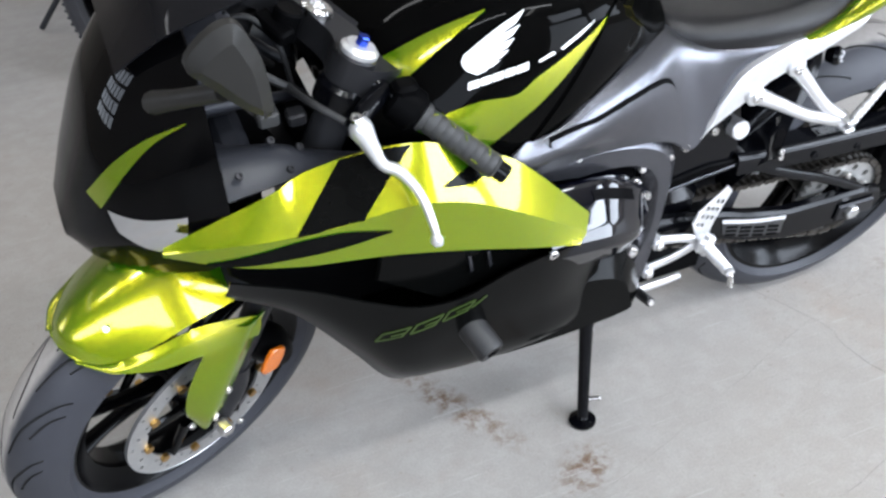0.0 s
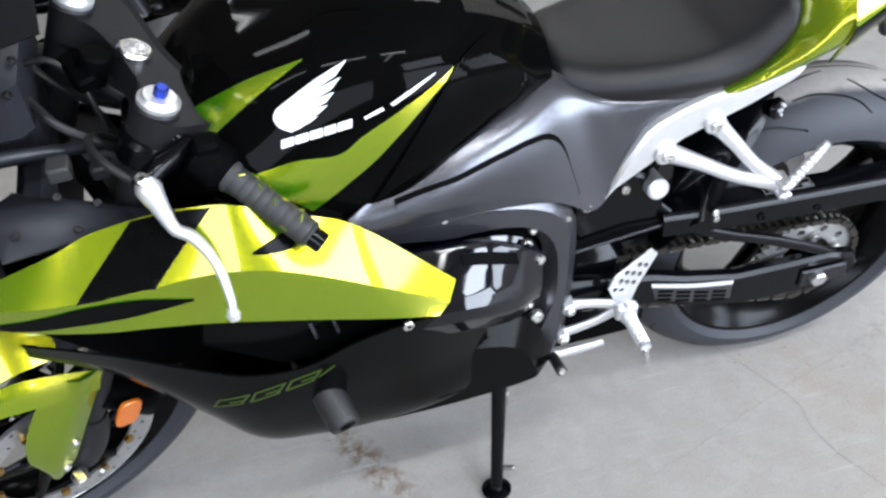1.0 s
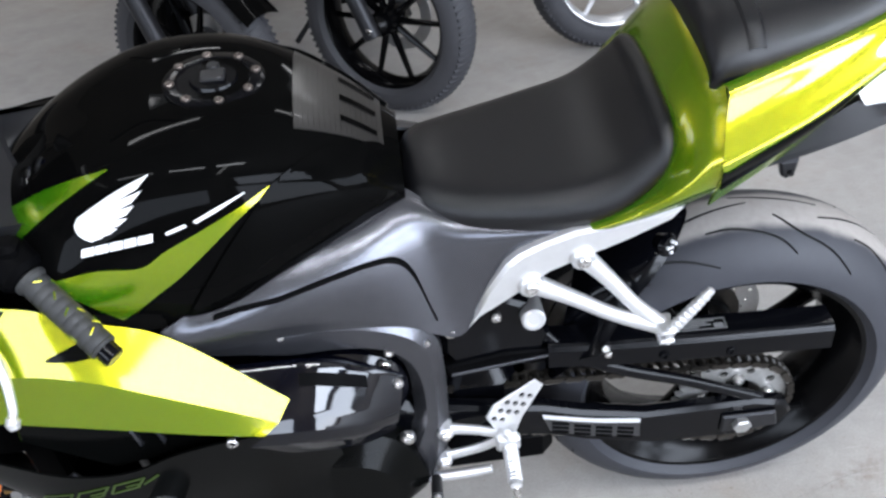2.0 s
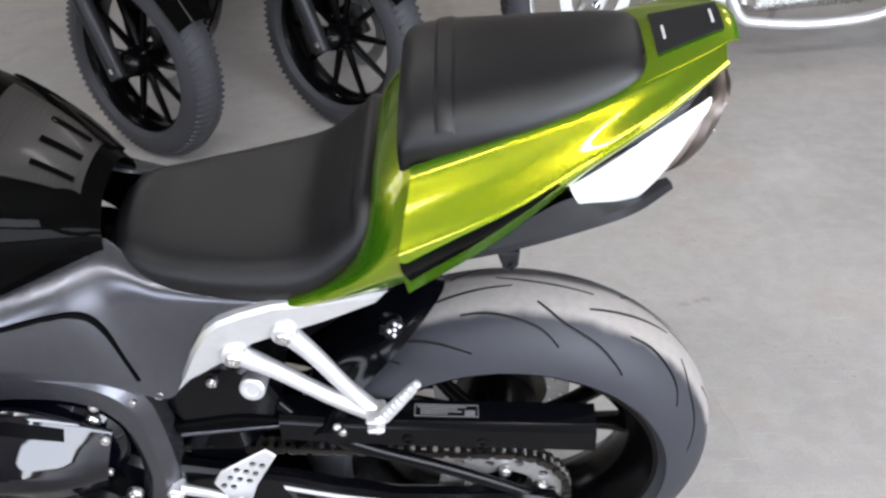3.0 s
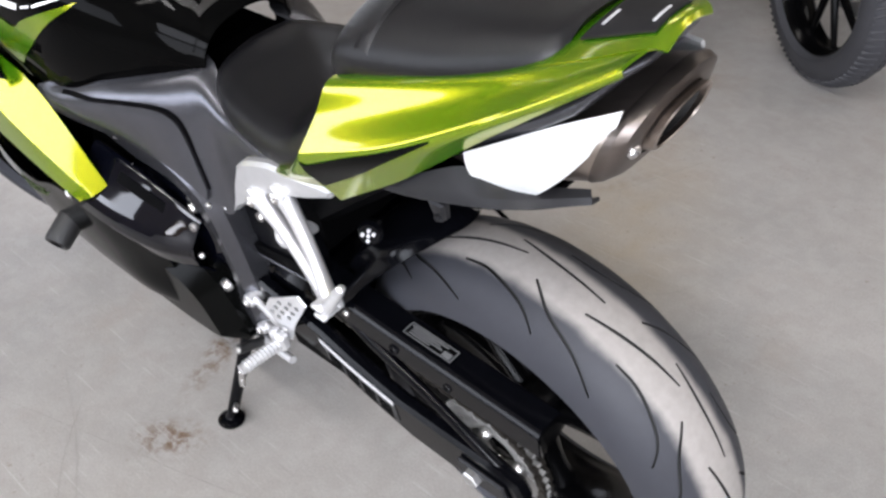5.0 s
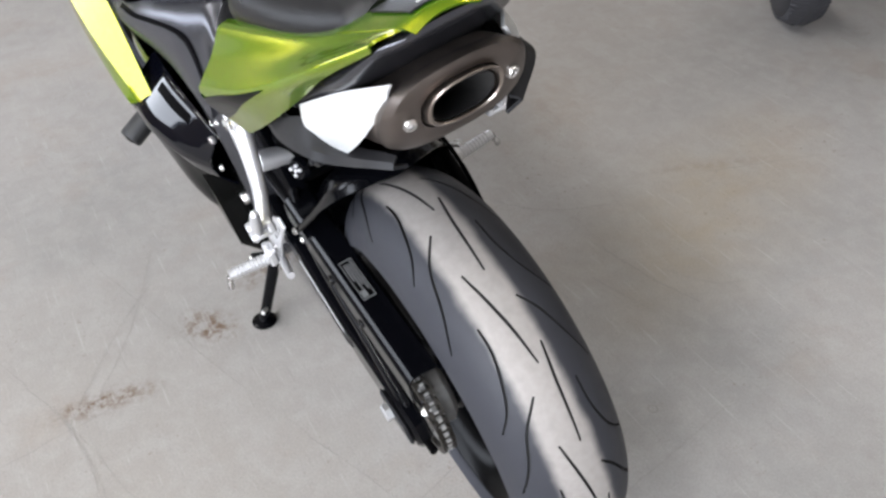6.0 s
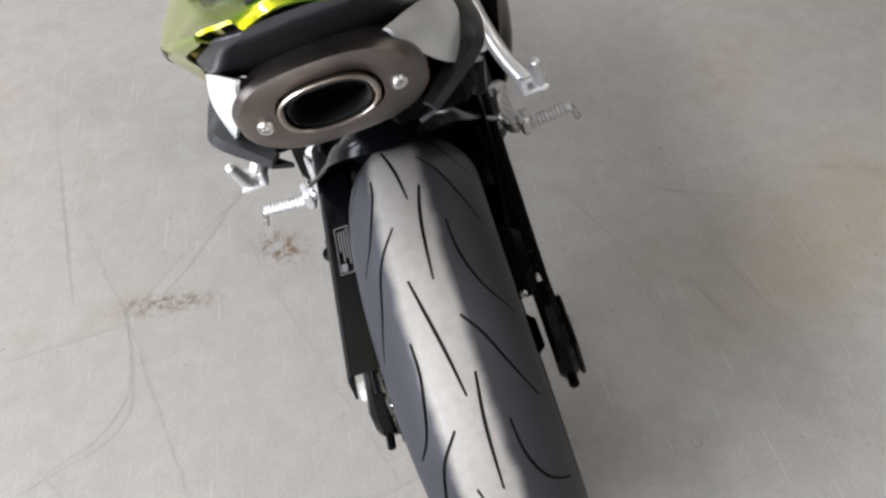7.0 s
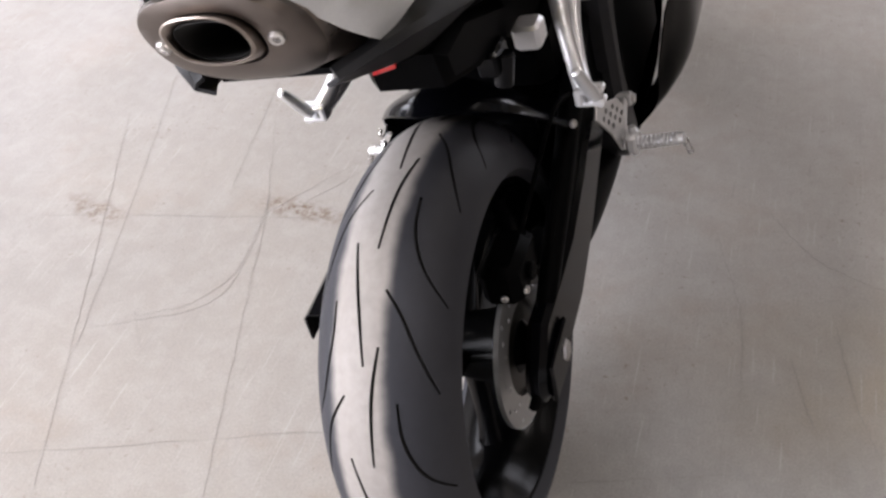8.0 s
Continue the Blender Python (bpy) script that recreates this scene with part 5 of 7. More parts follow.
# rider footrests
def rearset(mir, right=False):
    j = np.array([-0.368, -0.170, 0.385])
    body = merge(sweep([(-0.460, -0.158, 0.404), (-0.41, -0.165, 0.398), j], [0.0105, 0.009, 0.0115], 10, 12, flat=0.7), sweep([(-0.466, -0.155, 0.330), (-0.41, -0.163, 0.352), j], [0.0095, 0.0085, 0.0105], 10, 12, flat=0.7),
                 rod((-0.460, -0.146, 0.404), (-0.460, -0.172, 0.404), 0.012), rod((-0.466, -0.143, 0.330), (-0.466, -0.169, 0.330), 0.011))
    rs = part("footrest_bracket", mir(body), SILVER, bike, "silver two-armed footrest bracket")
    # heel plate in its own plane
    o = np.array([-0.365, -0.166, 0.392])
    ex = np.array([0.044, 0.018, 0.085]) / np.linalg.norm([0.044, 0.018, 0.085])
    ey = np.array([-1, -0.15, 0.42])
    ey = ey - ex * ey.dot(ex)
    out = [(-0.012, 0.012), (0.020, 0.050), (0.045, 0.048), (0.100, 0.004), (0.092, -0.014), (0.030, -0.008), (-0.012, -0.012)]
    holes = [ring2(0.0048, 10, (0.016 + 0.0165 * i + 0.004, 0.036 - 0.0135 * k - 0.0035 * i)) for k in range(3) for i in range(4) if not (k == 0 and i == 3) and not (k == 2 and i == 0)]
    hp = slab(out, o, ex, ey, 0.004, 0.001, holes)
    part("heel_plate", mir(hp), SILVER, rs, "perforated silver heel guard")
    each("bracket_bolt", mir(merge(bolt((-0.460, -0.172, 0.404), (0, -1, 0), 0.008), bolt((-0.466, -0.169, 0.330), (0, -1, 0), 0.008))), STEEL, rs)
    tip = np.array([-0.370, -0.262, 0.388])
    u = np.linspace(0, 1, 52)[:, None]
    line = (j + (0, -0.010, -0.004)) * (1 - u) + tip * u
    peg = sweep(line, [0.0094 - 0.0012 * k / 51 + (0.0018 if 8 < k < 48 and k % 4 < 2 else 0.0) for k in range(52)], 10, flat=1.1)
    fp = part("footpeg", mir(peg), SILVER, rs, "ribbed silver footpeg")
    part("peg_joint", mir(merge(block((-0.388, -0.192, 0.372), (-0.352, -0.176, 0.402), 0.004), rod((-0.37, -0.186, 0.362), (-0.37, -0.186, 0.412), 0.006))), SILVER, rs)
    part("feeler", mir(rod((-0.370, -0.262, 0.386), (-0.369, -0.270, 0.360), 0.005)), STEEL, rs)


rearset(lambda q: q)
rearset(flip_y)
shift = part("shift_lever", sweep([(-0.395, -0.168, 0.300), (-0.44, -0.165, 0.292), (-0.50, -0.160, 0.285), (-0.575, -0.150, 0.268)], [0.007, 0.008, 0.008, 0.010], 10, 16), SILVER, bike, "silver gear shift lever")
part("shift_rubber", rod((-0.482, -0.165, 0.288), (-0.484, -0.212, 0.308), 0.009), SOFT, shift, "black rubber toe piece")
part("shift_tip", bolt((-0.484, -0.211, 0.3075), (0, -1, 0.4), 0.006), STEEL, shift)

# side stand
stand = part("side_stand", sweep([(-0.560, -0.125, 0.285), (-0.575, -0.165, 0.21), (-0.600, -0.232, 0.075), (-0.604, -0.243, 0.054)], [0.016, 0.013, 0.011, 0.012], 12, 18), ENGINE, bike, "black side stand lowered to the floor")
part("stand_pivot", merge(block((-0.60, -0.14, 0.262), (-0.53, -0.10, 0.300), 0.006), rod((-0.563, -0.105, 0.282), (-0.563, -0.15, 0.282), 0.011)), ENGINE, stand)
part("stand_peg", rod((-0.592, -0.226, 0.090), (-0.570, -0.240, 0.100), 0.0045), STEEL, stand)
part("stand_spring", sweep([(-0.548, -0.130, 0.28), (-0.566, -0.168, 0.185)], 0.006, 10, 8), STEEL, stand)
# the foot lies flat on the floor, so it is tilted back by the lean
fw = np.array([-0.604, -0.2485])
cl, sl = math.cos(LEAN), math.sin(LEAN)
zf = 0.0 - bike.location.z
foot = lathe([(0.024, 0.0), (0.026, 0.003), (0.026, 0.007), (0.018, 0.011), (0, 0.012)], (fw[0], fw[1] * cl + zf * sl, -fw[1] * sl + zf * cl), (0, sl, cl), 24)
part("stand_foot", foot, ENGINE, stand)

# exhaust under the tail
def ovals(rows, n=40):
    """A body through tilted oval sections: (x, z, half width, half height)."""
    t = radians(22)
    g = []
    for x, z, w, h in rows:
        ring = []
        for a in np.linspace(0, 2 * math.pi, n, endpoint=False):
            c, s = math.cos(a), math.sin(a)
            cy, cz = abs(c) ** 0.8 * math.copysign(w, c), abs(s) ** 0.8 * math.copysign(h, s)
            ring.append((x + cz * math.sin(t), cy, z + cz * math.cos(t)))
        g.append(ring)
    v = np.array(g).reshape(-1, 3)
    f = []
    for k in range(len(rows) - 1):
        for j in range(n):
            a, b = k * n + j, k * n + (j + 1) % n
            f.append((a, b, b + n, a + n))
    return v, [q[::-1] for q in f]


body = cat([(-0.06, 0.800, 0.050, 0.040), (0.02, 0.838, 0.074, 0.050), (0.09, 0.868, 0.084, 0.057), (0.16, 0.897, 0.083, 0.060), (0.205, 0.913, 0.080, 0.059)], 24)
muffler = part("muffler", ovals([tuple(r) for r in body]), TITAN, bike, "burnished steel underseat muffler")
part("end_cap", ovals([(0.203, 0.912, 0.0815, 0.0605), (0.214, 0.917, 0.0805, 0.0595), (0.226, 0.922, 0.072, 0.053), (0.231, 0.924, 0.058, 0.043), (0.231, 0.924, 0.044, 0.034)], 48), CAPM, muffler, "dark steel end cap")
part("outlet_lip", ovals([(0.225, 0.922, 0.041, 0.0315), (0.243, 0.929, 0.041, 0.0315), (0.245, 0.930, 0.0385, 0.029), (0.243, 0.929, 0.0365, 0.027), (0.225, 0.922, 0.0365, 0.027)], 48), TITAN, muffler)
part("outlet_ring", ovals([(0.222, 0.921, 0.0345, 0.025), (0.236, 0.926, 0.0345, 0.025), (0.237, 0.9265, 0.033, 0.0235), (0.225, 0.922, 0.031, 0.0220), (0.16, 0.897, 0.031, 0.022)], 48), SOOT, muffler)
part("bore_back", ovals([(0.165, 0.899, 0.040, 0.034), (0.164, 0.8985, 0.0005, 0.0005)], 24), SOOT, muffler)
for s in (-1, 1):
    part("cap_bolt", bolt((0.2265, s * 0.0555, 0.922), (1, s * 0.25, -0.35), 0.0075, 0.007), STEEL, muffler)

part("tail_core", ovals([(-0.05, 0.838, 0.112, 0.040), (0.02, 0.868, 0.110, 0.040), (0.09, 0.910, 0.104, 0.038), (0.15, 0.944, 0.098, 0.034), (0.195, 0.974, 0.089, 0.024), (0.222, 0.998, 0.066, 0.013), (0.236, 1.005, 0.040, 0.009), (0.238, 1.005, 0.001, 0.001)], 36), GREY, bike, "charcoal tail underside between cowl and muffler")
# heat shields, undertail flares and rear inner fender
SHIELD = [[(0.074, -0.113, 0.896), (0.082, -0.118, 0.880), (0.096, -0.117, 0.866)], [(0.120, -0.104, 0.922), (0.126, -0.110, 0.896), (0.132, -0.106, 0.860)],
          [(0.170, -0.085, 0.946), (0.172, -0.094, 0.922), (0.170, -0.092, 0.888)], [(0.224, -0.058, 0.965), (0.222, -0.062, 0.958), (0.216, -0.066, 0.944)]]
for mir in (lambda q: q, flip_y):
    part("heat_shield", mir(shell(patch(SHIELD, 20, 10), 0.004)), BRUSHED, bike, "pale aluminium heat shield beside the muffler")
FLARE = [[(-0.075, -0.122, 0.820), (-0.070, -0.134, 0.808), (-0.06, -0.100, 0.792)], [(0.010, -0.128, 0.852), (0.010, -0.140, 0.832), (0.018, -0.100, 0.803)],
         [(0.075, -0.116, 0.880), (0.085, -0.136, 0.853), (0.085, -0.095, 0.818)], [(0.132, -0.100, 0.866), (0.143, -0.123, 0.866), (0.140, -0.085, 0.836)],
         [(0.186, -0.066, 0.862), (0.192, -0.074, 0.858), (0.188, -0.058, 0.850)]]
for mir in (lambda q: q, flip_y):
    part("undertail_flare", mir(shell(ribbed(FLARE, 28, 6), 0.004)), TAILPLASTIC, bike, "black pointed undertail flare", 14.0)
part("undertail_tray", shell(patch([[(-0.30, y, 0.70 + 0.02 * abs(y) / 0.1), (-0.20, y, 0.74), (-0.05, y * 1.02, 0.785), (0.06, y, 0.805), (0.14, y * 0.85, 0.832)] for y in (-0.10, -0.05, 0, 0.05, 0.10)], 14, 24), 0.006), INNER, bike, "black undertail tray")
part("tray_strut", merge(side([(-0.004, 0.80), (0.022, 0.80), (0.020, 0.778), (0.010, 0.770), (0.002, 0.776)], -0.116, -0.104, 0.003), bolt((0.012, -0.116, 0.782), (0, -1, 0), 0.004)), GREYD, bike)
part("plate_mount", flip_y(merge(side([(-0.16, 0.745), (-0.02, 0.80), (0.06, 0.80), (0.05, 0.755), (-0.13, 0.69)], -0.115, -0.02, 0.01))), INNER, bike)
part("red_reflector", slab([(0, 0), (0.030, 0.004), (0.034, 0.016), (0.004, 0.012)], (0.052, 0.030, 0.778), (0, 1, 0.15), (0.4, 0, 1), 0.004, 0.001), RED, bike, "small red rear reflector")
led = part("signal_lamp", lathe([(0.0, 0.004), (0.014, 0.003), (0.017, -0.004), (0.012, -0.02)], (-0.134, -0.116, 0.680), (0.6, -1, 0.3), 20), ENGINE, bike, "small round lamp with bright dots")
each("lamp_dot", merge(*[rod(np.array([-0.134, -0.116, 0.680]) + np.array((0.6, -1, 0.3)) * 0.002 + np.array(q), np.array([-0.134, -0.116, 0.680]) + np.array((0.6, -1, 0.3)) * 0.0055 + np.array(q), 0.0026, 8) for q in ((0, 0, 0), (0.006, 0.004, 0.002), (-0.006, -0.004, 0.002), (0.001, 0.002, 0.0075), (-0.001, -0.002, -0.0075))]), LABEL, led)
part("hanger", merge(flip_y(rod((-0.07, -0.12, 0.68), (-0.075, -0.128, 0.72), 0.012)), flip_y(block((-0.10, -0.125, 0.70), (-0.05, -0.10, 0.73), 0.004))), ENGINE, bike)
part("rear_caliper", merge(block((-0.055, 0.062, 0.418), (0.035, 0.116, 0.480), 0.012), block((-0.085, 0.072, 0.400), (-0.045, 0.106, 0.455), 0.008), rod((-0.01, 0.116, 0.445), (-0.01, 0.123, 0.445), 0.012)), INNER, bike, "black rear brake caliper")
each("caliper_bolt", merge(bolt((0.02, 0.117, 0.44), (0, 1, 0.2), 0.006), bolt((0.036, 0.095, 0.44), (1, 0, 0), 0.005)), STEEL, bike)
part("brake_hose", sweep([(-0.05, 0.10, 0.47), (-0.13, 0.115, 0.52), (-0.22, 0.122, 0.545), (-0.30, 0.125, 0.52), (-0.38, 0.13, 0.47)], 0.0035, 8, 24), INNER, bike)

# side fairings
UPPER = [
    [(-1.262, -0.218, 0.752), (-1.264, -0.222, 0.746), (-1.266, -0.216, 0.738)],
    [(-1.135, -0.228, 0.798), (-1.163, -0.260, 0.760), (-1.185, -0.252, 0.722)],
    [(-1.085, -0.212, 0.806), (-1.095, -0.266, 0.758), (-1.105, -0.262, 0.702)],
    [(-1.028, -0.206, 0.811), (-1.035, -0.264, 0.753), (-1.040, -0.266, 0.692)],
    [(-0.970, -0.212, 0.817), (-0.975, -0.263, 0.756), (-0.977, -0.268, 0.680)],
    [(-0.917, -0.219, 0.814), (-0.915, -0.263, 0.748), (-0.912, -0.270, 0.663)],
    [(-0.850, -0.216, 0.775), (-0.856, -0.264, 0.725), (-0.850, -0.270, 0.643)],
    [(-0.775, -0.212, 0.728), (-0.776, -0.261, 0.672), (-0.770, -0.268, 0.613)],
    [(-0.656, -0.223, 0.600), (-0.672, -0.248, 0.588), (-0.690, -0.263, 0.582)],
]
upper_shell = shell(ribbed(UPPER, 60, 8), 0.003)
fair = part("side_fairing", upper_shell, GREEN, bike, "bright green side fairing with black flashes", 17.0)
ut = tree_of(upper_shell)
part("black_flash", drape(ut, [(-1.030, -0.206, 0.811), (-0.980, -0.211, 0.816), (-0.938, -0.217, 0.8165)], [(-1.108, -0.266, 0.7585), (-1.060, -0.265, 0.7555), (-1.020, -0.264, 0.7535)], (0, 1, -0.35), 0.0016, 14, 12), COWL, fair, "black painted flash")
part("black_flash", drape(ut, [(-1.218, -0.25, 0.730), (-1.168, -0.25, 0.742), (-1.110, -0.25, 0.750), (-1.050, -0.25, 0.745), (-0.983, -0.25, 0.7245)], [(-1.218, -0.25, 0.727), (-1.180, -0.25, 0.724), (-1.128, -0.25, 0.722), (-1.053, -0.25, 0.719), (-0.983, -0.25, 0.7230)], (0, 1, 0), 0.0016, 26, 5), COWL, fair, "black painted dart")
part("black_flash", drape(ut, [(-0.905, -0.25, 0.763), (-0.880, -0.25, 0.770), (-0.852, -0.25, 0.776)], [(-0.905, -0.25, 0.760), (-0.870, -0.25, 0.752), (-0.828, -0.25, 0.753)], (0, 1, -0.35), 0.0016, 12, 6), COWL, fair)
part("right_fairing", flip_y(upper_shell), BLACK, bike, "dark far-side fairing")

LOWER = [
    [(-1.195, -0.236, 0.680), (-1.198, -0.226, 0.658), (-1.200, -0.221, 0.647), (-1.203, -0.215, 0.636)],
    [(-1.100, -0.250, 0.640), (-1.105, -0.238, 0.602), (-1.110, -0.228, 0.582), (-1.115, -0.215, 0.562)],
    [(-1.020, -0.257, 0.590), (-1.022, -0.242, 0.505), (-1.027, -0.226, 0.462), (-1.032, -0.200, 0.420)],
    [(-0.950, -0.263, 0.554), (-0.952, -0.252, 0.455), (-0.958, -0.230, 0.368), (-0.965, -0.186, 0.300)],
    [(-0.875, -0.264, 0.546), (-0.880, -0.252, 0.446), (-0.883, -0.227, 0.338), (-0.885, -0.168, 0.258)],
    [(-0.800, -0.264, 0.572), (-0.800, -0.250, 0.448), (-0.806, -0.224, 0.325), (-0.810, -0.152, 0.242)],
    [(-0.720, -0.262, 0.583), (-0.710, -0.240, 0.440), (-0.710, -0.222, 0.325), (-0.710, -0.140, 0.248)],
    [(-0.655, -0.240, 0.553), (-0.640, -0.215, 0.420), (-0.640, -0.206, 0.320), (-0.640, -0.140, 0.250)],
    [(-0.610, -0.210, 0.470), (-0.600, -0.190, 0.370), (-0.598, -0.180, 0.305), (-0.595, -0.140, 0.255)],
]
lower_shell = shell(patch(LOWER, 50, 20), 0.003)
lowc = part("lower_cowl", lower_shell, COWL, bike, "black lower fairing cowl")
lt = tree_of(lower_shell)
part("lower_cowl", flip_y(lower_shell), COWL, bike, "black lower fairing cowl")
part("belly_pan", shell(patch([[(x, y, z + 0.0) for y in (-0.145, -0.07, 0, 0.07, 0.145)] for x, z in ((-1.03, 0.43), (-0.965, 0.315), (-0.885, 0.268), (-0.81, 0.247), (-0.60, 0.250))], 20, 8)[:, ::-1], 0.004), COWL, lowc)
each("cowl_bolt", merge(bolt((-0.891, -0.254, 0.485), (0, -1, 0), 0.007), bolt((-0.732, -0.262, 0.577), (0, -1, 0), 0.008)), STEEL, lowc)
# model lettering on the cowl
DULLG = material("faded_green_lettering", (0.022, 0.042, 0.002), 0.4, 0.0, var=0.1)


def lettering_bar(a, b, wide):
    p, q = np.array([a[0], -0.25, a[1]]), np.array([b[0], -0.25, b[1]])
    d = (q - p) / np.linalg.norm(q - p)
    n = np.array([-d[2], 0, d[0]]) * wide
    part("lettering_bar", drape(lt, [p + n, (p + q) / 2 + n, q + n], [p - n, (p + q) / 2 - n, q - n], (0, 1, 0), 0.0016, 8, 3), DULLG, lowc, "dull green stylised lettering strokes")


for k in range(3):
    x0, z0 = -1.008 + 0.050 * k, 0.482 + 0.0105 * k
    lettering_bar((x0, z0), (x0 + 0.040, z0 + 0.009), 0.0014)
    lettering_bar((x0 + 0.010, z0 + 0.020), (x0 + 0.052, z0 + 0.029), 0.0014)
    lettering_bar((x0, z0), (x0 + 0.010, z0 + 0.020), 0.0016)
    lettering_bar((x0 + 0.022, z0 + 0.012), (x0 + 0.044, z0 + 0.017), 0.0014)
    lettering_bar((x0 + 0.038, z0 + 0.009), (x0 + 0.051, z0 + 0.029), 0.0014)
lettering_bar((-0.862, 0.516), (-0.838, 0.534), 0.0016)
slider = part("frame_slider", lathe([(0, 0.0), (0.0235, 0.0), (0.0235, 0.075), (0.021, 0.081), (0.014, 0.082), (0.011, 0.076), (0, 0.076)], (-0.862, -0.226, 0.462), (0.28, -0.93, -0.32), 28), SOFT, bike, "black plastic frame slider")
part("slider_bolt", bolt((-0.8405, -0.2975, 0.4375), (0.28, -0.93, -0.32), 0.009, 0.005), INNER, slider)
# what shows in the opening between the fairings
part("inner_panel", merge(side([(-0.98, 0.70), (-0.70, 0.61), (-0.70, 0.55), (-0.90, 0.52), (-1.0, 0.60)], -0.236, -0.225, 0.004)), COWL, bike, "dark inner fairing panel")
each("inner_fin", merge(*[side([(-0.86 + 0.03 * k, 0.60), (-0.855 + 0.03 * k, 0.60), (-0.85 + 0.03 * k, 0.57), (-0.855 + 0.03 * k, 0.565)], -0.242, -0.236, 0.001) for k in range(2)]), GREY, bike)
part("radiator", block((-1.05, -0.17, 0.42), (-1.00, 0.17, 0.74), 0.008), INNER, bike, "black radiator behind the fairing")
# black sheet put in for the shade of the empty hollow
part("void_shade_sheet", merge(side([(-1.20, 0.74), (-0.95, 0.68), (-0.95, 0.52), (-1.08, 0.52), (-1.19, 0.64)], -0.19, -0.14, 0.004)), INNER, bike)

# nose, headlamps, windscreen
NOSE = half_rows([
    (-1.376, [(0, 0.690), (0.026, 0.688), (0.044, 0.676), (0.046, 0.662), (0.030, 0.650)]),
    (-1.345, [(0, 0.765), (0.060, 0.755), (0.098, 0.718), (0.104, 0.682), (0.085, 0.645)]),
    (-1.295, [(0, 0.872), (0.080, 0.855), (0.140, 0.788), (0.160, 0.722), (0.142, 0.662)]),
    (-1.235, [(0, 0.945), (0.090, 0.928), (0.168, 0.850), (0.200, 0.765), (0.190, 0.700)]),
    (-1.175, [(0, 0.995), (0.090, 0.980), (0.172, 0.915), (0.222, 0.810), (0.218, 0.735)]),
])
nose_shell = shell(patch(NOSE, 36, 48)[::-1], 0.004)
nose = part("front_fairing", nose_shell, NOSE_PAINT, bike, "gloss black nose fairing")
nt_ = tree_of(nose_shell)
part("green_stripe", drape(nt_, [(-1.333, -0.10, 0.768), (-1.290, -0.12, 0.822), (-1.245, -0.14, 0.862), (-1.195, -0.155, 0.888)], [(-1.318, -0.12, 0.757), (-1.277, -0.135, 0.816), (-1.237, -0.145, 0.859), (-1.194, -0.155, 0.887)], (0.3, 1, -0.3), 0.0016, 20, 5), GREEN, nose, "thin green stripe")
for mir in (lambda q: q, flip_y):
    part("headlamp", mir(drape(nt_, [(-1.332, -0.2, 0.762), (-1.285, -0.2, 0.766), (-1.222, -0.2, 0.782)], [(-1.322, -0.2, 0.735), (-1.275, -0.2, 0.716), (-1.232, -0.2, 0.722)], (0.3, 1, 0), 0.002, 16, 6, 0.004)), LAMP, nose, "bright headlamp glass")
each("chin_panel", mirrored(shell(patch([[(-1.345, -0.085, 0.648), (-1.290, -0.145, 0.664), (-1.235, -0.192, 0.702), (-1.19, -0.222, 0.745)], [(-1.335, -0.06, 0.63), (-1.285, -0.13, 0.635), (-1.225, -0.185, 0.66), (-1.185, -0.225, 0.705)]], 8, 20), 0.004)), COWL, nose)
SCR = [[(-1.262, y * 0.75, 0.930 + 0.006 * (1 - (y / 0.13) ** 2)), (-1.20, y, 0.985 + 0.02 * (1 - (y / 0.13) ** 2)), (-1.12, y * 1.12, 1.018 + 0.04 * (1 - (y / 0.13) ** 2)), (-1.06, y * 1.1, 1.030 + 0.05 * (1 - (y / 0.13) ** 2))] for y in (-0.13, -0.08, 0, 0.08, 0.13)]
part("windscreen", shell(patch(SCR, 20, 20)[::-1], 0.003), SCREEN, nose, "dark smoked windscreen")
for mir in (lambda q: q, flip_y):
    rim_ = [(-1.200, 1.054), (-1.176, 1.082), (-1.146, 1.091), (-1.130, 1.062), (-1.122, 1.034), (-1.119, 0.984), (-1.126, 0.974), (-1.150, 0.990), (-1.180, 1.026)]
    house = side(smooth2(rim_, 40), -0.312, -0.272, 0.014)
    mr = part("mirror", mir(merge(house, sweep([(-1.23, -0.17, 0.93), (-1.20, -0.23, 0.97), (-1.165, -0.275, 1.00)], [0.014, 0.011, 0.011], 10, 12))), MIRROR_SHELL, bike, "dull dark rear-view mirror on its stalk")
each("cockpit_panel", mirrored(shell(patch([[(-1.18, -0.222, 0.80), (-1.10, -0.212, 0.802), (-1.03, -0.204, 0.806), (-0.94, -0.212, 0.812)], [(-1.18, -0.170, 0.83), (-1.10, -0.160, 0.82), (-1.05, -0.150, 0.79), (-0.97, -0.16, 0.76)], [(-1.17, -0.10, 0.80), (-1.12, -0.11, 0.78), (-1.07, -0.12, 0.74), (-1.0, -0.13, 0.70)]], 14, 20)[::-1], 0.004)), COCKPIT, bike, "dull black inner cockpit panel")
dash = part("instrument_unit", block((-1.19, -0.105, 0.865), (-1.115, 0.105, 0.955), 0.015), COCKPIT, bike, "black instrument housing")
part("instrument_stay", block((-1.20, -0.06, 0.80), (-1.12, 0.06, 0.88), 0.01), COCKPIT, dash)
part("front_stay", merge(block((-1.17, -0.15, 0.66), (-1.12, 0.15, 0.80), 0.02)), COCKPIT, bike)

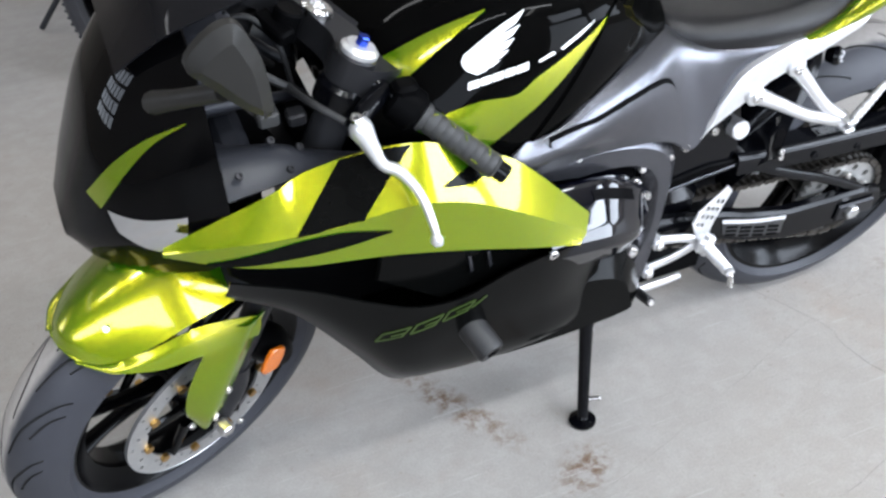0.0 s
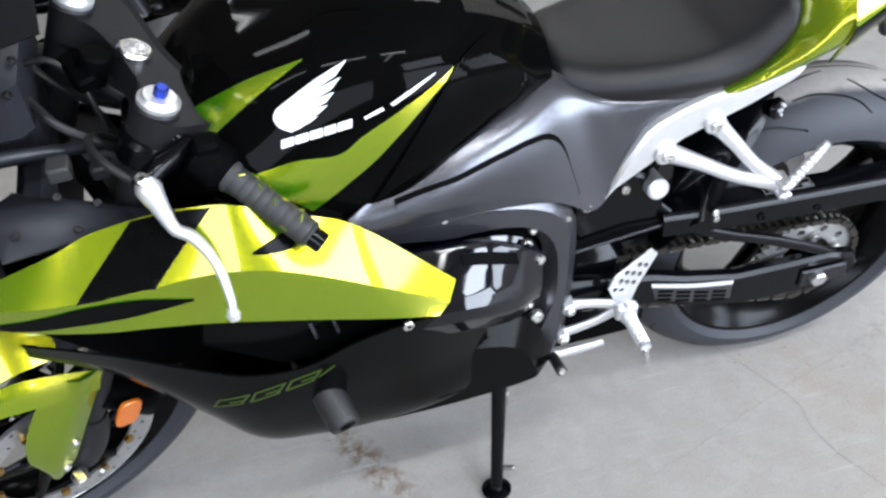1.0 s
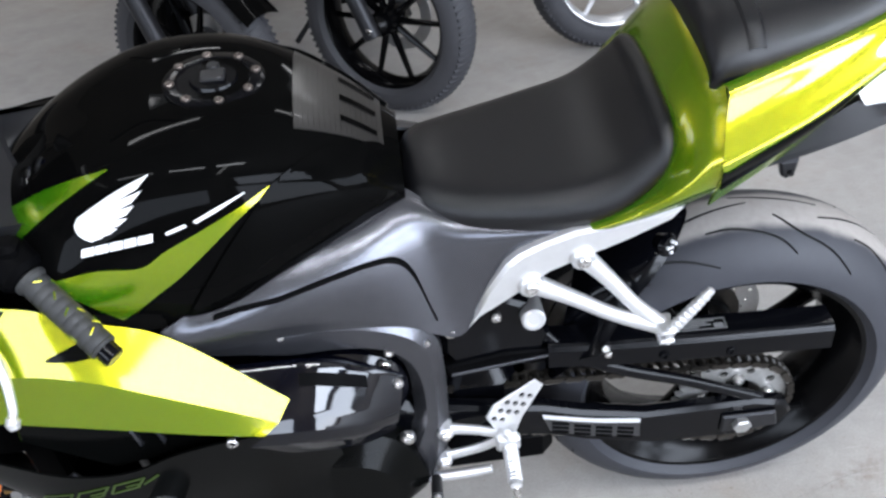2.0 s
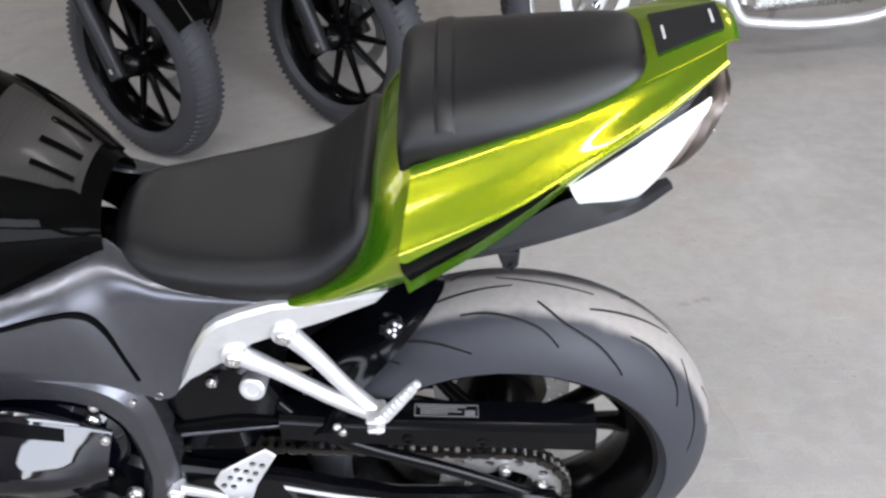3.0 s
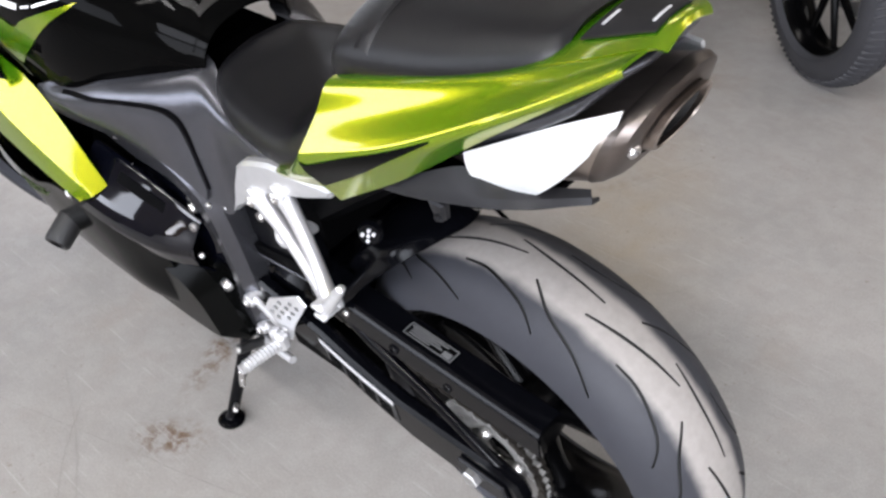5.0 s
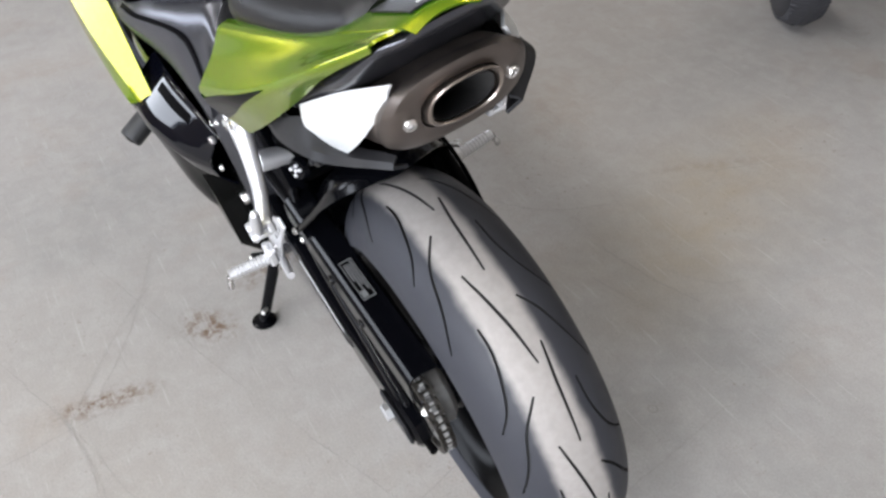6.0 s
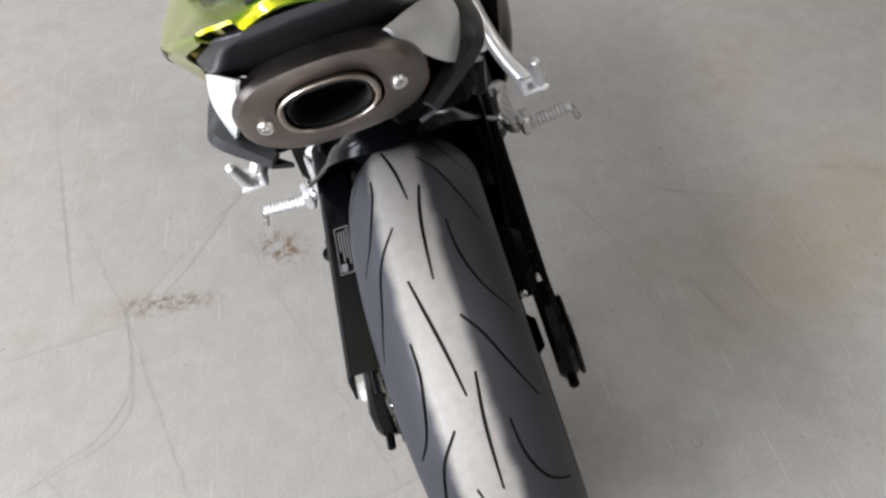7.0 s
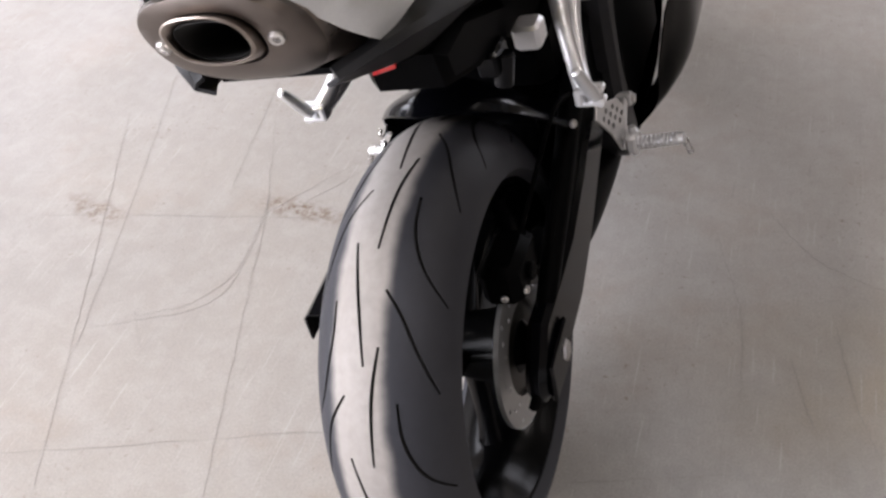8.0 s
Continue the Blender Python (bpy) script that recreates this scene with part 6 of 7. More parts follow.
# stays, connectors and wiring in the cockpit
for y0 in (-0.085, 0.085):
    part("fairing_stay", sweep([(-1.03, y0 * 0.5, 0.80), (-1.09, y0, 0.835), (-1.15, y0 * 1.3, 0.86), (-1.20, y0 * 1.7, 0.885)], [0.007, 0.008, 0.008, 0.007], 10, 20), COCKPIT, bike)
each("stay_bolt", merge(*[bolt(q, w, 0.0055, 0.005) for q, w in (((-1.105, -0.168, 0.833), (0.2, -0.6, 1)), ((-1.155, -0.205, 0.822), (0.2, -0.8, 1)), ((-1.068, -0.160, 0.806), (0.3, -0.6, 1)), ((-1.125, -0.107, 0.940), (1, -0.4, 0.6)), ((-1.118, -0.060, 0.952), (1, 0, 0.8)), ((-1.090, -0.198, 0.806), (0.3, -0.5, 1)))]), GREYD, bike)
part("wire_connector", block((-1.112, -0.150, 0.838), (-1.085, -0.120, 0.858), 0.003), GRIP, bike)
part("wire_connector", block((-1.070, -0.128, 0.812), (-1.045, -0.104, 0.830), 0.003), GREYD, bike)
part("wiring", sweep([(-1.12, -0.06, 0.90), (-1.09, -0.10, 0.885), (-1.055, -0.105, 0.855), (-1.03, -0.08, 0.81), (-1.0, -0.06, 0.76)], 0.0055, 8, 26), SOFT, bike)
part("wiring", sweep([(-1.13, -0.02, 0.92), (-1.085, -0.03, 0.925), (-1.055, -0.05, 0.89), (-1.045, -0.06, 0.83)], 0.004, 8, 22), SOFT, bike)

# steering: fork, clamp, bars, front wheel, turned to the left
P0 = Vector((-0.993, -0.015, 0.900))
RAKE = radians(24)
UP = Vector((math.sin(RAKE), 0, math.cos(RAKE)))
AH = Vector((-math.cos(RAKE), 0, math.sin(RAKE)))
STEER = Matrix.Translation(P0) @ Matrix.Rotation(radians(25), 4, UP) @ Matrix.Translation(-P0)


def on_fork(ahead, lateral, down):
    return np.array(P0 + AH * ahead + Vector((0, lateral, 0)) - UP * down)


def steered(piece):
    v, f = piece
    return np.asarray(v) @ np.array(STEER.to_3x3()).T + np.array(STEER.translation), f


def other_side(piece):
    """The same on the far side of the steering plane, for a piece given as it stands, turned."""
    inv = STEER.inverted()
    v, f = piece
    v = np.asarray(v) @ np.array(inv.to_3x3()).T + np.array(inv.translation)
    v = v * (1, -1, 1) + np.array([0, 2 * P0.y, 0])
    return steered((v, [tuple(reversed(q)) for q in f]))


AX = on_fork(0.020, 0.0, 0.652) + np.array([-0.030, -0.020, 0.0])
clamp_o = [(-0.045, -0.14), (0.03, -0.145), (0.062, -0.12), (0.065, -0.09), (0.03, -0.05), (0.03, 0.05), (0.065, 0.09), (0.062, 0.12), (0.03, 0.145), (-0.045, 0.14), (-0.06, 0.10), (-0.05, 0.0), (-0.06, -0.10)]
clamp_o = [(a * 0.82, b) for a, b in clamp_o]
fork = part("front_fork", steered(slab(smooth2(clamp_o, 65), on_fork(0.0, 0, 0.028), AH, (0, 1, 0), -0.030, 0.005)), GREYD, bike, "dark telescopic front fork with its top clamp")
for s in (-1, 1):
    part("fork_tube", steered(rod(on_fork(0.028, s * 0.107, -0.012), on_fork(0.028, s * 0.107, 0.34), 0.0265, 24)), GREYD, fork)
    part("fork_slider", steered(rod(on_fork(0.028, s * 0.107, 0.34), on_fork(0.028, s * 0.107, 0.66), 0.021, 24)), GREYD, fork)
each("fork_foot", steered(merge(*[merge(sweep([on_fork(0.028, s * 0.105, 0.56), on_fork(0.020, s * 0.105, 0.62), on_fork(0.028, s * 0.10, 0.665)], [0.026, 0.030, 0.034], 14, 10)) for s in (-1, 1)])), GREYD, fork)
part("lower_clamp", steered(slab(smooth2(clamp_o, 52), on_fork(0.0, 0, 0.22), AH, (0, 1, 0), -0.035, 0.005)), GREYD, fork)
part("stem_nut", steered(lathe([(0.022, 0), (0.022, 0.010), (0.019, 0.013), (0.012, 0.013), (0.010, 0.006), (0, 0.006)], on_fork(0, 0, 0.0), UP, 20)), STEEL, fork, "silver steering stem nut")
for s in (-1, 1):
    cp = part("fork_cap", steered(lathe([(0.025, 0), (0.0255, 0.006), (0.021, 0.009), (0.0195, 0.012), (0, 0.012)], on_fork(0.028, s * 0.107, -0.012), UP, 24)), SILVER, fork, "silver fork cap with a blue adjuster")
    part("adjuster", steered(rod(on_fork(0.028, s * 0.107, -0.022), on_fork(0.028, s * 0.107, -0.036), 0.0085, 6)), BLUE, fork, "blue adjuster nut")
part("ignition_lock", steered(merge(rod(on_fork(0.052, 0, 0.03), on_fork(0.052, 0, -0.012), 0.020, 20), block((-1.075, -0.045, 0.905), (-1.05, 0.015, 0.925), 0.004))), INNER, fork)

G0, G1 = np.array([-0.957, -0.150, 0.868]), np.array([-0.829, -0.261, 0.771])
gd = (G1 - G0) / np.linalg.norm(G1 - G0)
for mir, near in ((lambda q: q, True), (other_side, False)):
    bar = part("handlebar", mir(merge(rod(G0 - gd * 0.02, G0 + gd * 0.09, 0.0115), steered(rod(on_fork(0.028, -0.107, 0.030), on_fork(0.028, -0.107, 0.068), 0.037, 28)) if near else rod(G0 - gd * 0.02, G0 + gd * 0.05, 0.013))), ENGINE, bike, "black clip-on handlebar")
    grip = [(0.0, 0.070), (0.020, 0.070), (0.020, 0.075), (0.0165, 0.079)]
    for k in range(9):
        h = 0.082 + k * 0.0115
        grip += [(0.0172, h), (0.0172, h + 0.008), (0.0164, h + 0.0095)]
    grip += [(0.0175, 0.186), (0.0145, 0.189), (0, 0.189)]
    part("grip", mir(lathe(grip, G0, gd, 20)), GRIP, bar, "black rubber grip with green flecks")
    part("bar_end", mir(rod(G0 + gd * 0.187, G0 + gd * 0.206, 0.0135, 20)), ENGINE, bar)
    part("switch_box", mir(merge(rod(G0 + gd * 0.024, G0 + gd * 0.068, 0.029, 18, 0.25), block(tuple(G0 + gd * 0.045 + (-0.016, -0.016, 0.008)), tuple(G0 + gd * 0.045 + (0.016, 0.016, 0.036)), 0.006))), INNER, bar)
    part("lever_perch", mir(merge(sweep([G0 + gd * 0.012, (-0.985, -0.188, 0.862), (-1.006, -0.206, 0.853)], [0.014, 0.013, 0.012], 12, 10), rod((-1.003, -0.206, 0.843), (-1.003, -0.206, 0.869), 0.008))), ENGINE, bar)
    lever = part("clutch_lever" if near else "brake_lever", mir(merge(sweep([(-1.002, -0.200, 0.854), (-0.999, -0.207, 0.851), (-0.992, -0.221, 0.834), (-0.982, -0.237, 0.812), (-0.966, -0.247, 0.805), (-0.952, -0.262, 0.790), (-0.943, -0.280, 0.771), (-0.939, -0.302, 0.746), (-0.940, -0.312, 0.738)], [0.014, 0.0175, 0.0125, 0.0085, 0.0085, 0.0075, 0.007, 0.0062, 0.006], 12, 50, flat=0.9),
                                                                           lathe([(0, -0.009), (0.006, -0.0075), (0.009, 0), (0.006, 0.0075), (0, 0.009)], (-0.940, -0.315, 0.735), (0.1, -0.5, -0.85), 16))), SILVER, bar, "bright silver lever with a ball end")
    part("lever_pivot", mir(bolt((-1.003, -0.206, 0.866), (0, -0.2, 1), 0.008)), STEEL, bar)
    part("control_cable", mir(sweep([(-1.014, -0.196, 0.858), (-1.045, -0.165, 0.872), (-1.06, -0.115, 0.865), (-1.045, -0.07, 0.83), (-1.0, -0.06, 0.77)], 0.005, 8, 26)), SOFT, bar)
flecks = []
rnd = random.Random(5)
gx, gy, _ = basis(gd)
for k in range(16):
    h, a = 0.085 + 0.095 * rnd.random(), 2 * math.pi * rnd.random()
    r0 = G0 + gd * h + (gx * math.cos(a) + gy * math.sin(a)) * 0.0168
    tang = gd * rnd.uniform(-1, 1) + (-gx * math.sin(a) + gy * math.cos(a)) * rnd.uniform(-1, 1)
    flecks.append(rod(r0, r0 + tang / np.linalg.norm(tang) * 0.010, 0.0012, 6))
tagged(part("grip_flecks", merge(*flecks), GREEN, bike, "small green flecks moulded in the grip"), kind="stuff")

# front wheel
FW = Vector(AX)
front_cuts = []
for k in range(15):
    a0 = 24.0 * k
    for line in ([(a0 + 14, -0.006), (a0 + 2, -0.016), (a0 - 9, -0.040), (a0 - 13, -0.058)], [(a0 + 2, 0.006), (a0 - 10, 0.016), (a0 - 21, 0.040), (a0 - 25, 0.058)], [(a0 + 4, -0.030), (a0 - 4, -0.044), (a0 - 8, -0.060)]):
        front_cuts.append(groove(AX, 0.238, 0.060, [(t * D, w) for t, w in line], 0.002, 0.004))
front_tyre = carved(tyre_piece(AX, 0.238, 0.060, 0.120, 0.226, 180, 24), merge(*front_cuts), GROOVE, TREAD_FRONT)
front_wheel = part("front_wheel", steered(rim_piece(AX, 0.217, 0.098)), RIMPAINT, bike, "black cast rim turned to one side")
mesh_part("tyre", front_tyre, front_wheel, "grey-black sport tyre with curved grooves", STEER)
for k in range(3):
    part("spoke", steered(spoke_piece(AX, (50 + 120 * k) * D, 0.035, 0.194, 17 * D, 0.016)), RIMPAINT, front_wheel)
part("hub", steered(lathe([(0.018, -0.085), (0.03, -0.075), (0.045, -0.05), (0.032, 0), (0.045, 0.05), (0.03, 0.075), (0.018, 0.085)], AX, (0, 1, 0))), RIMPAINT, front_wheel)
for s in (-1, 1):
    part("brake_disc", steered(rotor_piece(AX, 0.146, 0.109, s * 0.080 + 0.0025, 36)), ROTOR, front_wheel, "drilled steel brake disc")
    each("carrier_arm", steered(merge(*[sweep([tuple(AX + np.array([0.045 * math.cos(t), s * 0.070, 0.045 * math.sin(t)])), tuple(AX + np.array([0.112 * math.cos(t + 0.25), s * 0.073, 0.112 * math.sin(t + 0.25)]))], [0.012, 0.009], 8, 6, flat=0.6) for t in np.arange(5) * 2 * math.pi / 5])), RIMPAINT, front_wheel)
    each("disc_bobbin", steered(merge(*[lathe([(0.003, -0.004), (0.0075, -0.004), (0.0075, 0.004), (0.003, 0.004)], AX + np.array([0.110 * math.cos(t), s * 0.080, 0.110 * math.sin(t)]), (0, 1, 0), 14) for t in np.arange(10) * math.pi / 5])), GOLD, front_wheel, "gold disc bobbins")
    each("hub_bolt", steered(merge(*[bolt(AX + np.array([0.040 * math.cos(t), s * 0.080, 0.040 * math.sin(t)]), (0, s, 0), 0.006, 0.006) for t in np.arange(5) * 2 * math.pi / 5])), STEEL, front_wheel)
    part("brake_caliper", steered(merge(sweep([tuple(AX + np.array([0.085, s * 0.085, 0.125])), tuple(AX + np.array([0.125, s * 0.085, 0.075])), tuple(AX + np.array([0.145, s * 0.085, 0.02]))], [0.026, 0.034, 0.026], 12, 12))), INNER, fork, "black front brake caliper")
each("axle_end", steered(merge(rod(AX + np.array([0, -0.14, 0]), AX + np.array([0, -0.115, 0]), 0.013, 6), bolt(AX + np.array([0.03, -0.125, -0.02]), (0, -1, 0), 0.006))), STEEL, front_wheel)

def by_wheel(ang, r, off):
    return (AX[0] + r * math.cos(ang * D), AX[1] + off, AX[2] + r * math.sin(ang * D))


FENDER = [(119.5, 0.312, 0.028, 0.306), (115, 0.327, 0.058, 0.291), (106, 0.337, 0.080, 0.282), (97, 0.343, 0.090, 0.282), (88, 0.348, 0.094, 0.283), (77, 0.351, 0.095, 0.280)]
FEND = []
for t, r, w, low in FENDER:
    half = [(1.0, low), (0.83, low * 0.76 + r * 0.24), (0.60, low * 0.46 + r * 0.54), (0.30, low * 0.14 + r * 0.86)]
    prof = [(-w * a, q) for a, q in half] + [(0, r)] + [(w * a, q) for a, q in half[::-1]]
    FEND.append([by_wheel(t, q, y) for y, q in prof])
fender = part("front_fender", steered(shell(patch(FEND, 40, 40)[::-1], 0.003)), GREEN, bike, "bright green front fender")
for s in (-1, 1):
    fold = [(119.5, 0.3055, 0.028), (115, 0.289, 0.058), (106, 0.278, 0.0805), (97, 0.274, 0.091), (89, 0.268, 0.097), (78, 0.252, 0.105), (66, 0.240, 0.112)]
    hem = [(119.8, 0.303, 0.035), (115.5, 0.285, 0.074), (106.5, 0.252, 0.102), (97, 0.238, 0.115), (88, 0.226, 0.121), (77, 0.213, 0.122), (65, 0.204, 0.120)]
    mid = [((a + c) / 2, (r + q) / 2 + 0.002, (o + p) / 2 + 0.002) for (a, r, o), (c, q, p) in zip(fold, hem)]
    wing = [[by_wheel(a, r, s * o) for a, r, o in line] for line in (fold, mid, hem)]
    w_ = shell(patch(wing, 12, 48), 0.003)
    part("fender_wing", steered(w_), GREEN, fender)
    blade = [[on_fork(0.110, s * 0.118, 0.426), on_fork(0.080, s * 0.140, 0.426), on_fork(0.038, s * 0.130, 0.421)], [on_fork(0.132, s * 0.122, 0.526), on_fork(0.090, s * 0.146, 0.526), on_fork(0.048, s * 0.134, 0.526)], [on_fork(0.126, s * 0.124, 0.601), on_fork(0.090, s * 0.146, 0.616), on_fork(0.056, s * 0.136, 0.616)], [on_fork(0.098, s * 0.126, 0.646), on_fork(0.082, s * 0.140, 0.656), on_fork(0.064, s * 0.134, 0.648)]]
    part("fork_guard", steered(shell(patch(blade, 24, 14), 0.003)), GREEN, fender, "green fork leg guard")
    each("guard_bolt", steered(merge(bolt(on_fork(0.066, s * 0.140, 0.571), (0.2, s, 0), 0.006), bolt(on_fork(0.072, s * 0.139, 0.631), (0.2, s, 0), 0.007))), STEEL, fender)
    part("side_reflector", steered(slab(smooth2([(0.028, 0.006), (0.020, 0.020), (-0.020, 0.020), (-0.028, 0.006), (-0.020, -0.014), (0.020, -0.014)], 30), on_fork(-0.012, s * 0.150, 0.535), -UP, AH if s < 0 else -AH, 0.008, 0.002)), ORANGE, fork, "amber side reflector")
part("fender_bolt", steered(bolt(by_wheel(108, 0.322, -0.040), (-0.5, -0.45, 0.7), 0.005, 0.004)), STEEL, fender)

# ---- floor marks ----
def crack(pts, seed, w=0.0016):
    r = random.Random(seed)
    p = cat(np.array([(x, y, 0.0006) for x, y in pts]), 40)
    p[1:-1, :2] += np.array([[r.gauss(0, 0.0014), r.gauss(0, 0.0014)] for _ in range(38)])
    t = np.gradient(p, axis=0)
    n = np.stack([-t[:, 1], t[:, 0], 0 * t[:, 0]], 1)
    n /= np.linalg.norm(n, axis=1, keepdims=True)
    ww = np.array([w * r.uniform(0.4, 1.3) for _ in range(40)])[:, None]
    g = np.stack([p - n * ww, p + n * ww], 1)
    ob = part("floor_crack", shell(g[:, ::-1], 0.0002), CRACK, None, "hairline crack in the concrete floor", smooth=0)
    return tagged(ob, kind="structure")


CRACKS = [[(-0.813, -1.17), (-0.222, -0.926), (0.196, -0.759)], [(-0.889, -0.806), (-0.524, -0.669), (-0.181, -0.57), (0.146, -0.473)], [(0.154, -0.855), (0.064, -0.579), (-0.018, -0.332), (-0.02, -0.205), (-0.144, 0.102)],
          [(-1.294, -1.234), (-0.6, -1.012), (-0.088, -0.863)], [(-1.067, -0.54), (-0.521, -0.373), (-0.05, -0.204), (0.338, -0.074)], [(0.147, 0.082), (0.097, 0.297), (0.067, 0.425)],
          [(-0.535, 0.869), (-0.442, 1.141)], [(0.388, 0.644), (0.448, 0.338), (0.49, 0.136)], [(-0.652, 0.257), (-0.444, 0.316), (-0.236, 0.331)],
          [(-0.546, -0.496), (-0.476, -0.875), (-0.417, -1.151)], [(-0.453, 0.48), (-0.302, 0.508), (-0.174, 0.548)], [(-0.355, 0.407), (-0.216, 0.447)], [(-0.02, 0.084), (-0.098, 0.332)], [(-1.597, -0.935), (-1.153, -0.877), (-0.6, -0.783)], [(-0.595, 0.854), (-0.526, 0.887), (-0.493, 0.808)]]
for k, pts in enumerate(CRACKS):
    crack(pts, k + 1, 0.00055)
SCUFFS = [[(-0.129, -0.892), (-0.238, -0.682), (-0.368, -0.647), (-0.598, -0.689)], [(-0.523, -0.67), (-0.359, -0.654), (-0.252, -0.696), (-0.19, -0.787)], [(-0.523, -0.67), (-0.74, -0.533), (-0.881, -0.408)],
          [(-0.98, -0.395), (-0.753, -0.493), (-0.541, -0.622)], [(-0.20, -0.80), (-0.12, -0.74)], [(-0.30, 0.55), (-0.20, 0.62), (-0.16, 0.75)], [(-0.75, 0.35), (-0.62, 0.45), (-0.55, 0.60)]]
for k, pts in enumerate(SCUFFS):
    crack(pts, k + 31, 0.00045)
ringmark = part("floor_mark", lathe([(0.0075, 0.0002), (0.0092, 0.0008), (0.0100, 0.0002)], (0.008, 0.288, 0.0003), (0, 0, 1), 24, closed=True), CRACK, None, "small round scuff on the concrete", smooth=0)
tagged(ringmark, kind="structure")


# ---- other motorcycles parked beyond ----
def parked(name, label, wheel_mat, metal, body_mat, heading, at, spokes, pipes, steer=0.0):
    ob = tagged(new(name), label, "motorcycle", "motorcycles parked beyond")
    R0, rt = 0.315, 0.065
    turn = np.array(Matrix.Rotation(radians(steer), 3, "Z"))

    def st(piece):
        v, f = piece
        return np.asarray(v) @ turn.T, f

    for wy, nm in ((0.0, "front_wheel"), (1.55, "rear_wheel")):
        c = (0.0, wy, R0)
        go = st if wy == 0 else (lambda q: q)
        prof = [(R0 - rt + rt * math.cos(a), rt * math.sin(a)) for a in np.linspace(-1.75, 1.75, 19)] + [(R0 - rt - 0.03, 0.045), (R0 - rt - 0.03, -0.045)]
        ty = lathe(prof, c, (1, 0, 0), 72, closed=True)
        wh = part(nm, go(lathe([(R0 - rt - 0.012, -0.052), (R0 - rt - 0.03, -0.048), (R0 - rt - 0.045, -0.02), (R0 - rt - 0.045, 0.02), (R0 - rt - 0.03, 0.048), (R0 - rt - 0.012, 0.052), (R0 - rt - 0.022, 0)], c, (1, 0, 0), 64, closed=True)), wheel_mat, ob)
        part("tyre", go(ty), RUBBER, wh, "grey rubber tyre with a blocky tread")
        blocks = []
        for k in range(84):
            for s in (-1, 1):
                a = 2 * math.pi * (k + 0.25 * s) / 84
                u, w = np.array([0, math.cos(a), math.sin(a)]), np.array([0, -math.sin(a), math.cos(a)])
                p0 = np.array(c) + u * (R0 - 0.002) + np.array([s * 0.010, 0, 0])
                p1 = np.array(c) + u * (R0 - 0.022) + w * 0.012 + np.array([s * 0.052, 0, 0])
                blocks.append(sweep([p0, p1], [0.0046, 0.0052], 6))
        tagged(part("tread_relief", go(merge(*blocks)), RUBBER, wh), kind="stuff")
        for k in range(spokes):
            a = 2 * math.pi * k / spokes
            u = np.array([0, math.cos(a), math.sin(a)])
            part("spoke", go(sweep([np.array(c) + u * 0.035, np.array(c) + u * (R0 - rt - 0.04)], [0.013, 0.009], 8, 4)), wheel_mat, wh)
        part("hub", go(lathe([(0.02, -0.085), (0.035, -0.07), (0.045, -0.03), (0.045, 0.03), (0.035, 0.07), (0.02, 0.085)], c, (1, 0, 0), 24)), wheel_mat, wh)
        part("axle_nut", go(rod((-0.125, wy, R0), (0.125, wy, R0), 0.010, 6)), CHROME, wh)
        part("brake_disc", go(slab(ring2(0.125, 40), (0.066, wy, R0), (0, 1, 0), (0, 0, 1), -0.005, 0.0008, [ring2(0.085, 32)])), ROTOR, wh)
    for s in (-1, 1):
        part("fork_leg", st(merge(rod((s * 0.098, 0.0, R0 - 0.03), (s * 0.098, 0.16, 0.66), 0.028, 18), rod((s * 0.098, 0.15, 0.64), (s * 0.098, 0.26, 0.98), 0.021, 18))), metal, ob)
    part("caliper", st(block((0.05, 0.06, 0.34), (0.095, 0.14, 0.44), 0.012)), INNER, ob)
    fend = [[(x, R0 * 0 + (R0 + 0.022) * math.cos(t * D), R0 + (R0 + 0.022 - 0.03 * (abs(x) / 0.07) ** 2) * math.sin(t * D)) for x in (-0.07, -0.035, 0, 0.035, 0.07)] for t in (150, 120, 95, 70, 45)]
    part("front_fender", st(shell(patch(fend, 20, 10), 0.003)), body_mat, ob)
    part("engine", merge(block((-0.15, 0.50, 0.22), (0.15, 1.00, 0.52), 0.04), block((-0.11, 0.56, 0.50), (0.11, 0.72, 0.72), 0.03), block((-0.11, 0.78, 0.50), (0.11, 0.94, 0.72), 0.03)), INNER if metal is not CHROME else STEEL, ob)
    for s in (-1, 1):
        part("frame_tube", sweep([(s * 0.05, 0.26, 0.90), (s * 0.12, 0.45, 0.30), (s * 0.12, 0.60, 0.18), (s * 0.12, 1.05, 0.18), (s * 0.10, 1.30, 0.40), (s * 0.09, 1.60, 0.60)], 0.019, 12, 40), body_mat, ob)
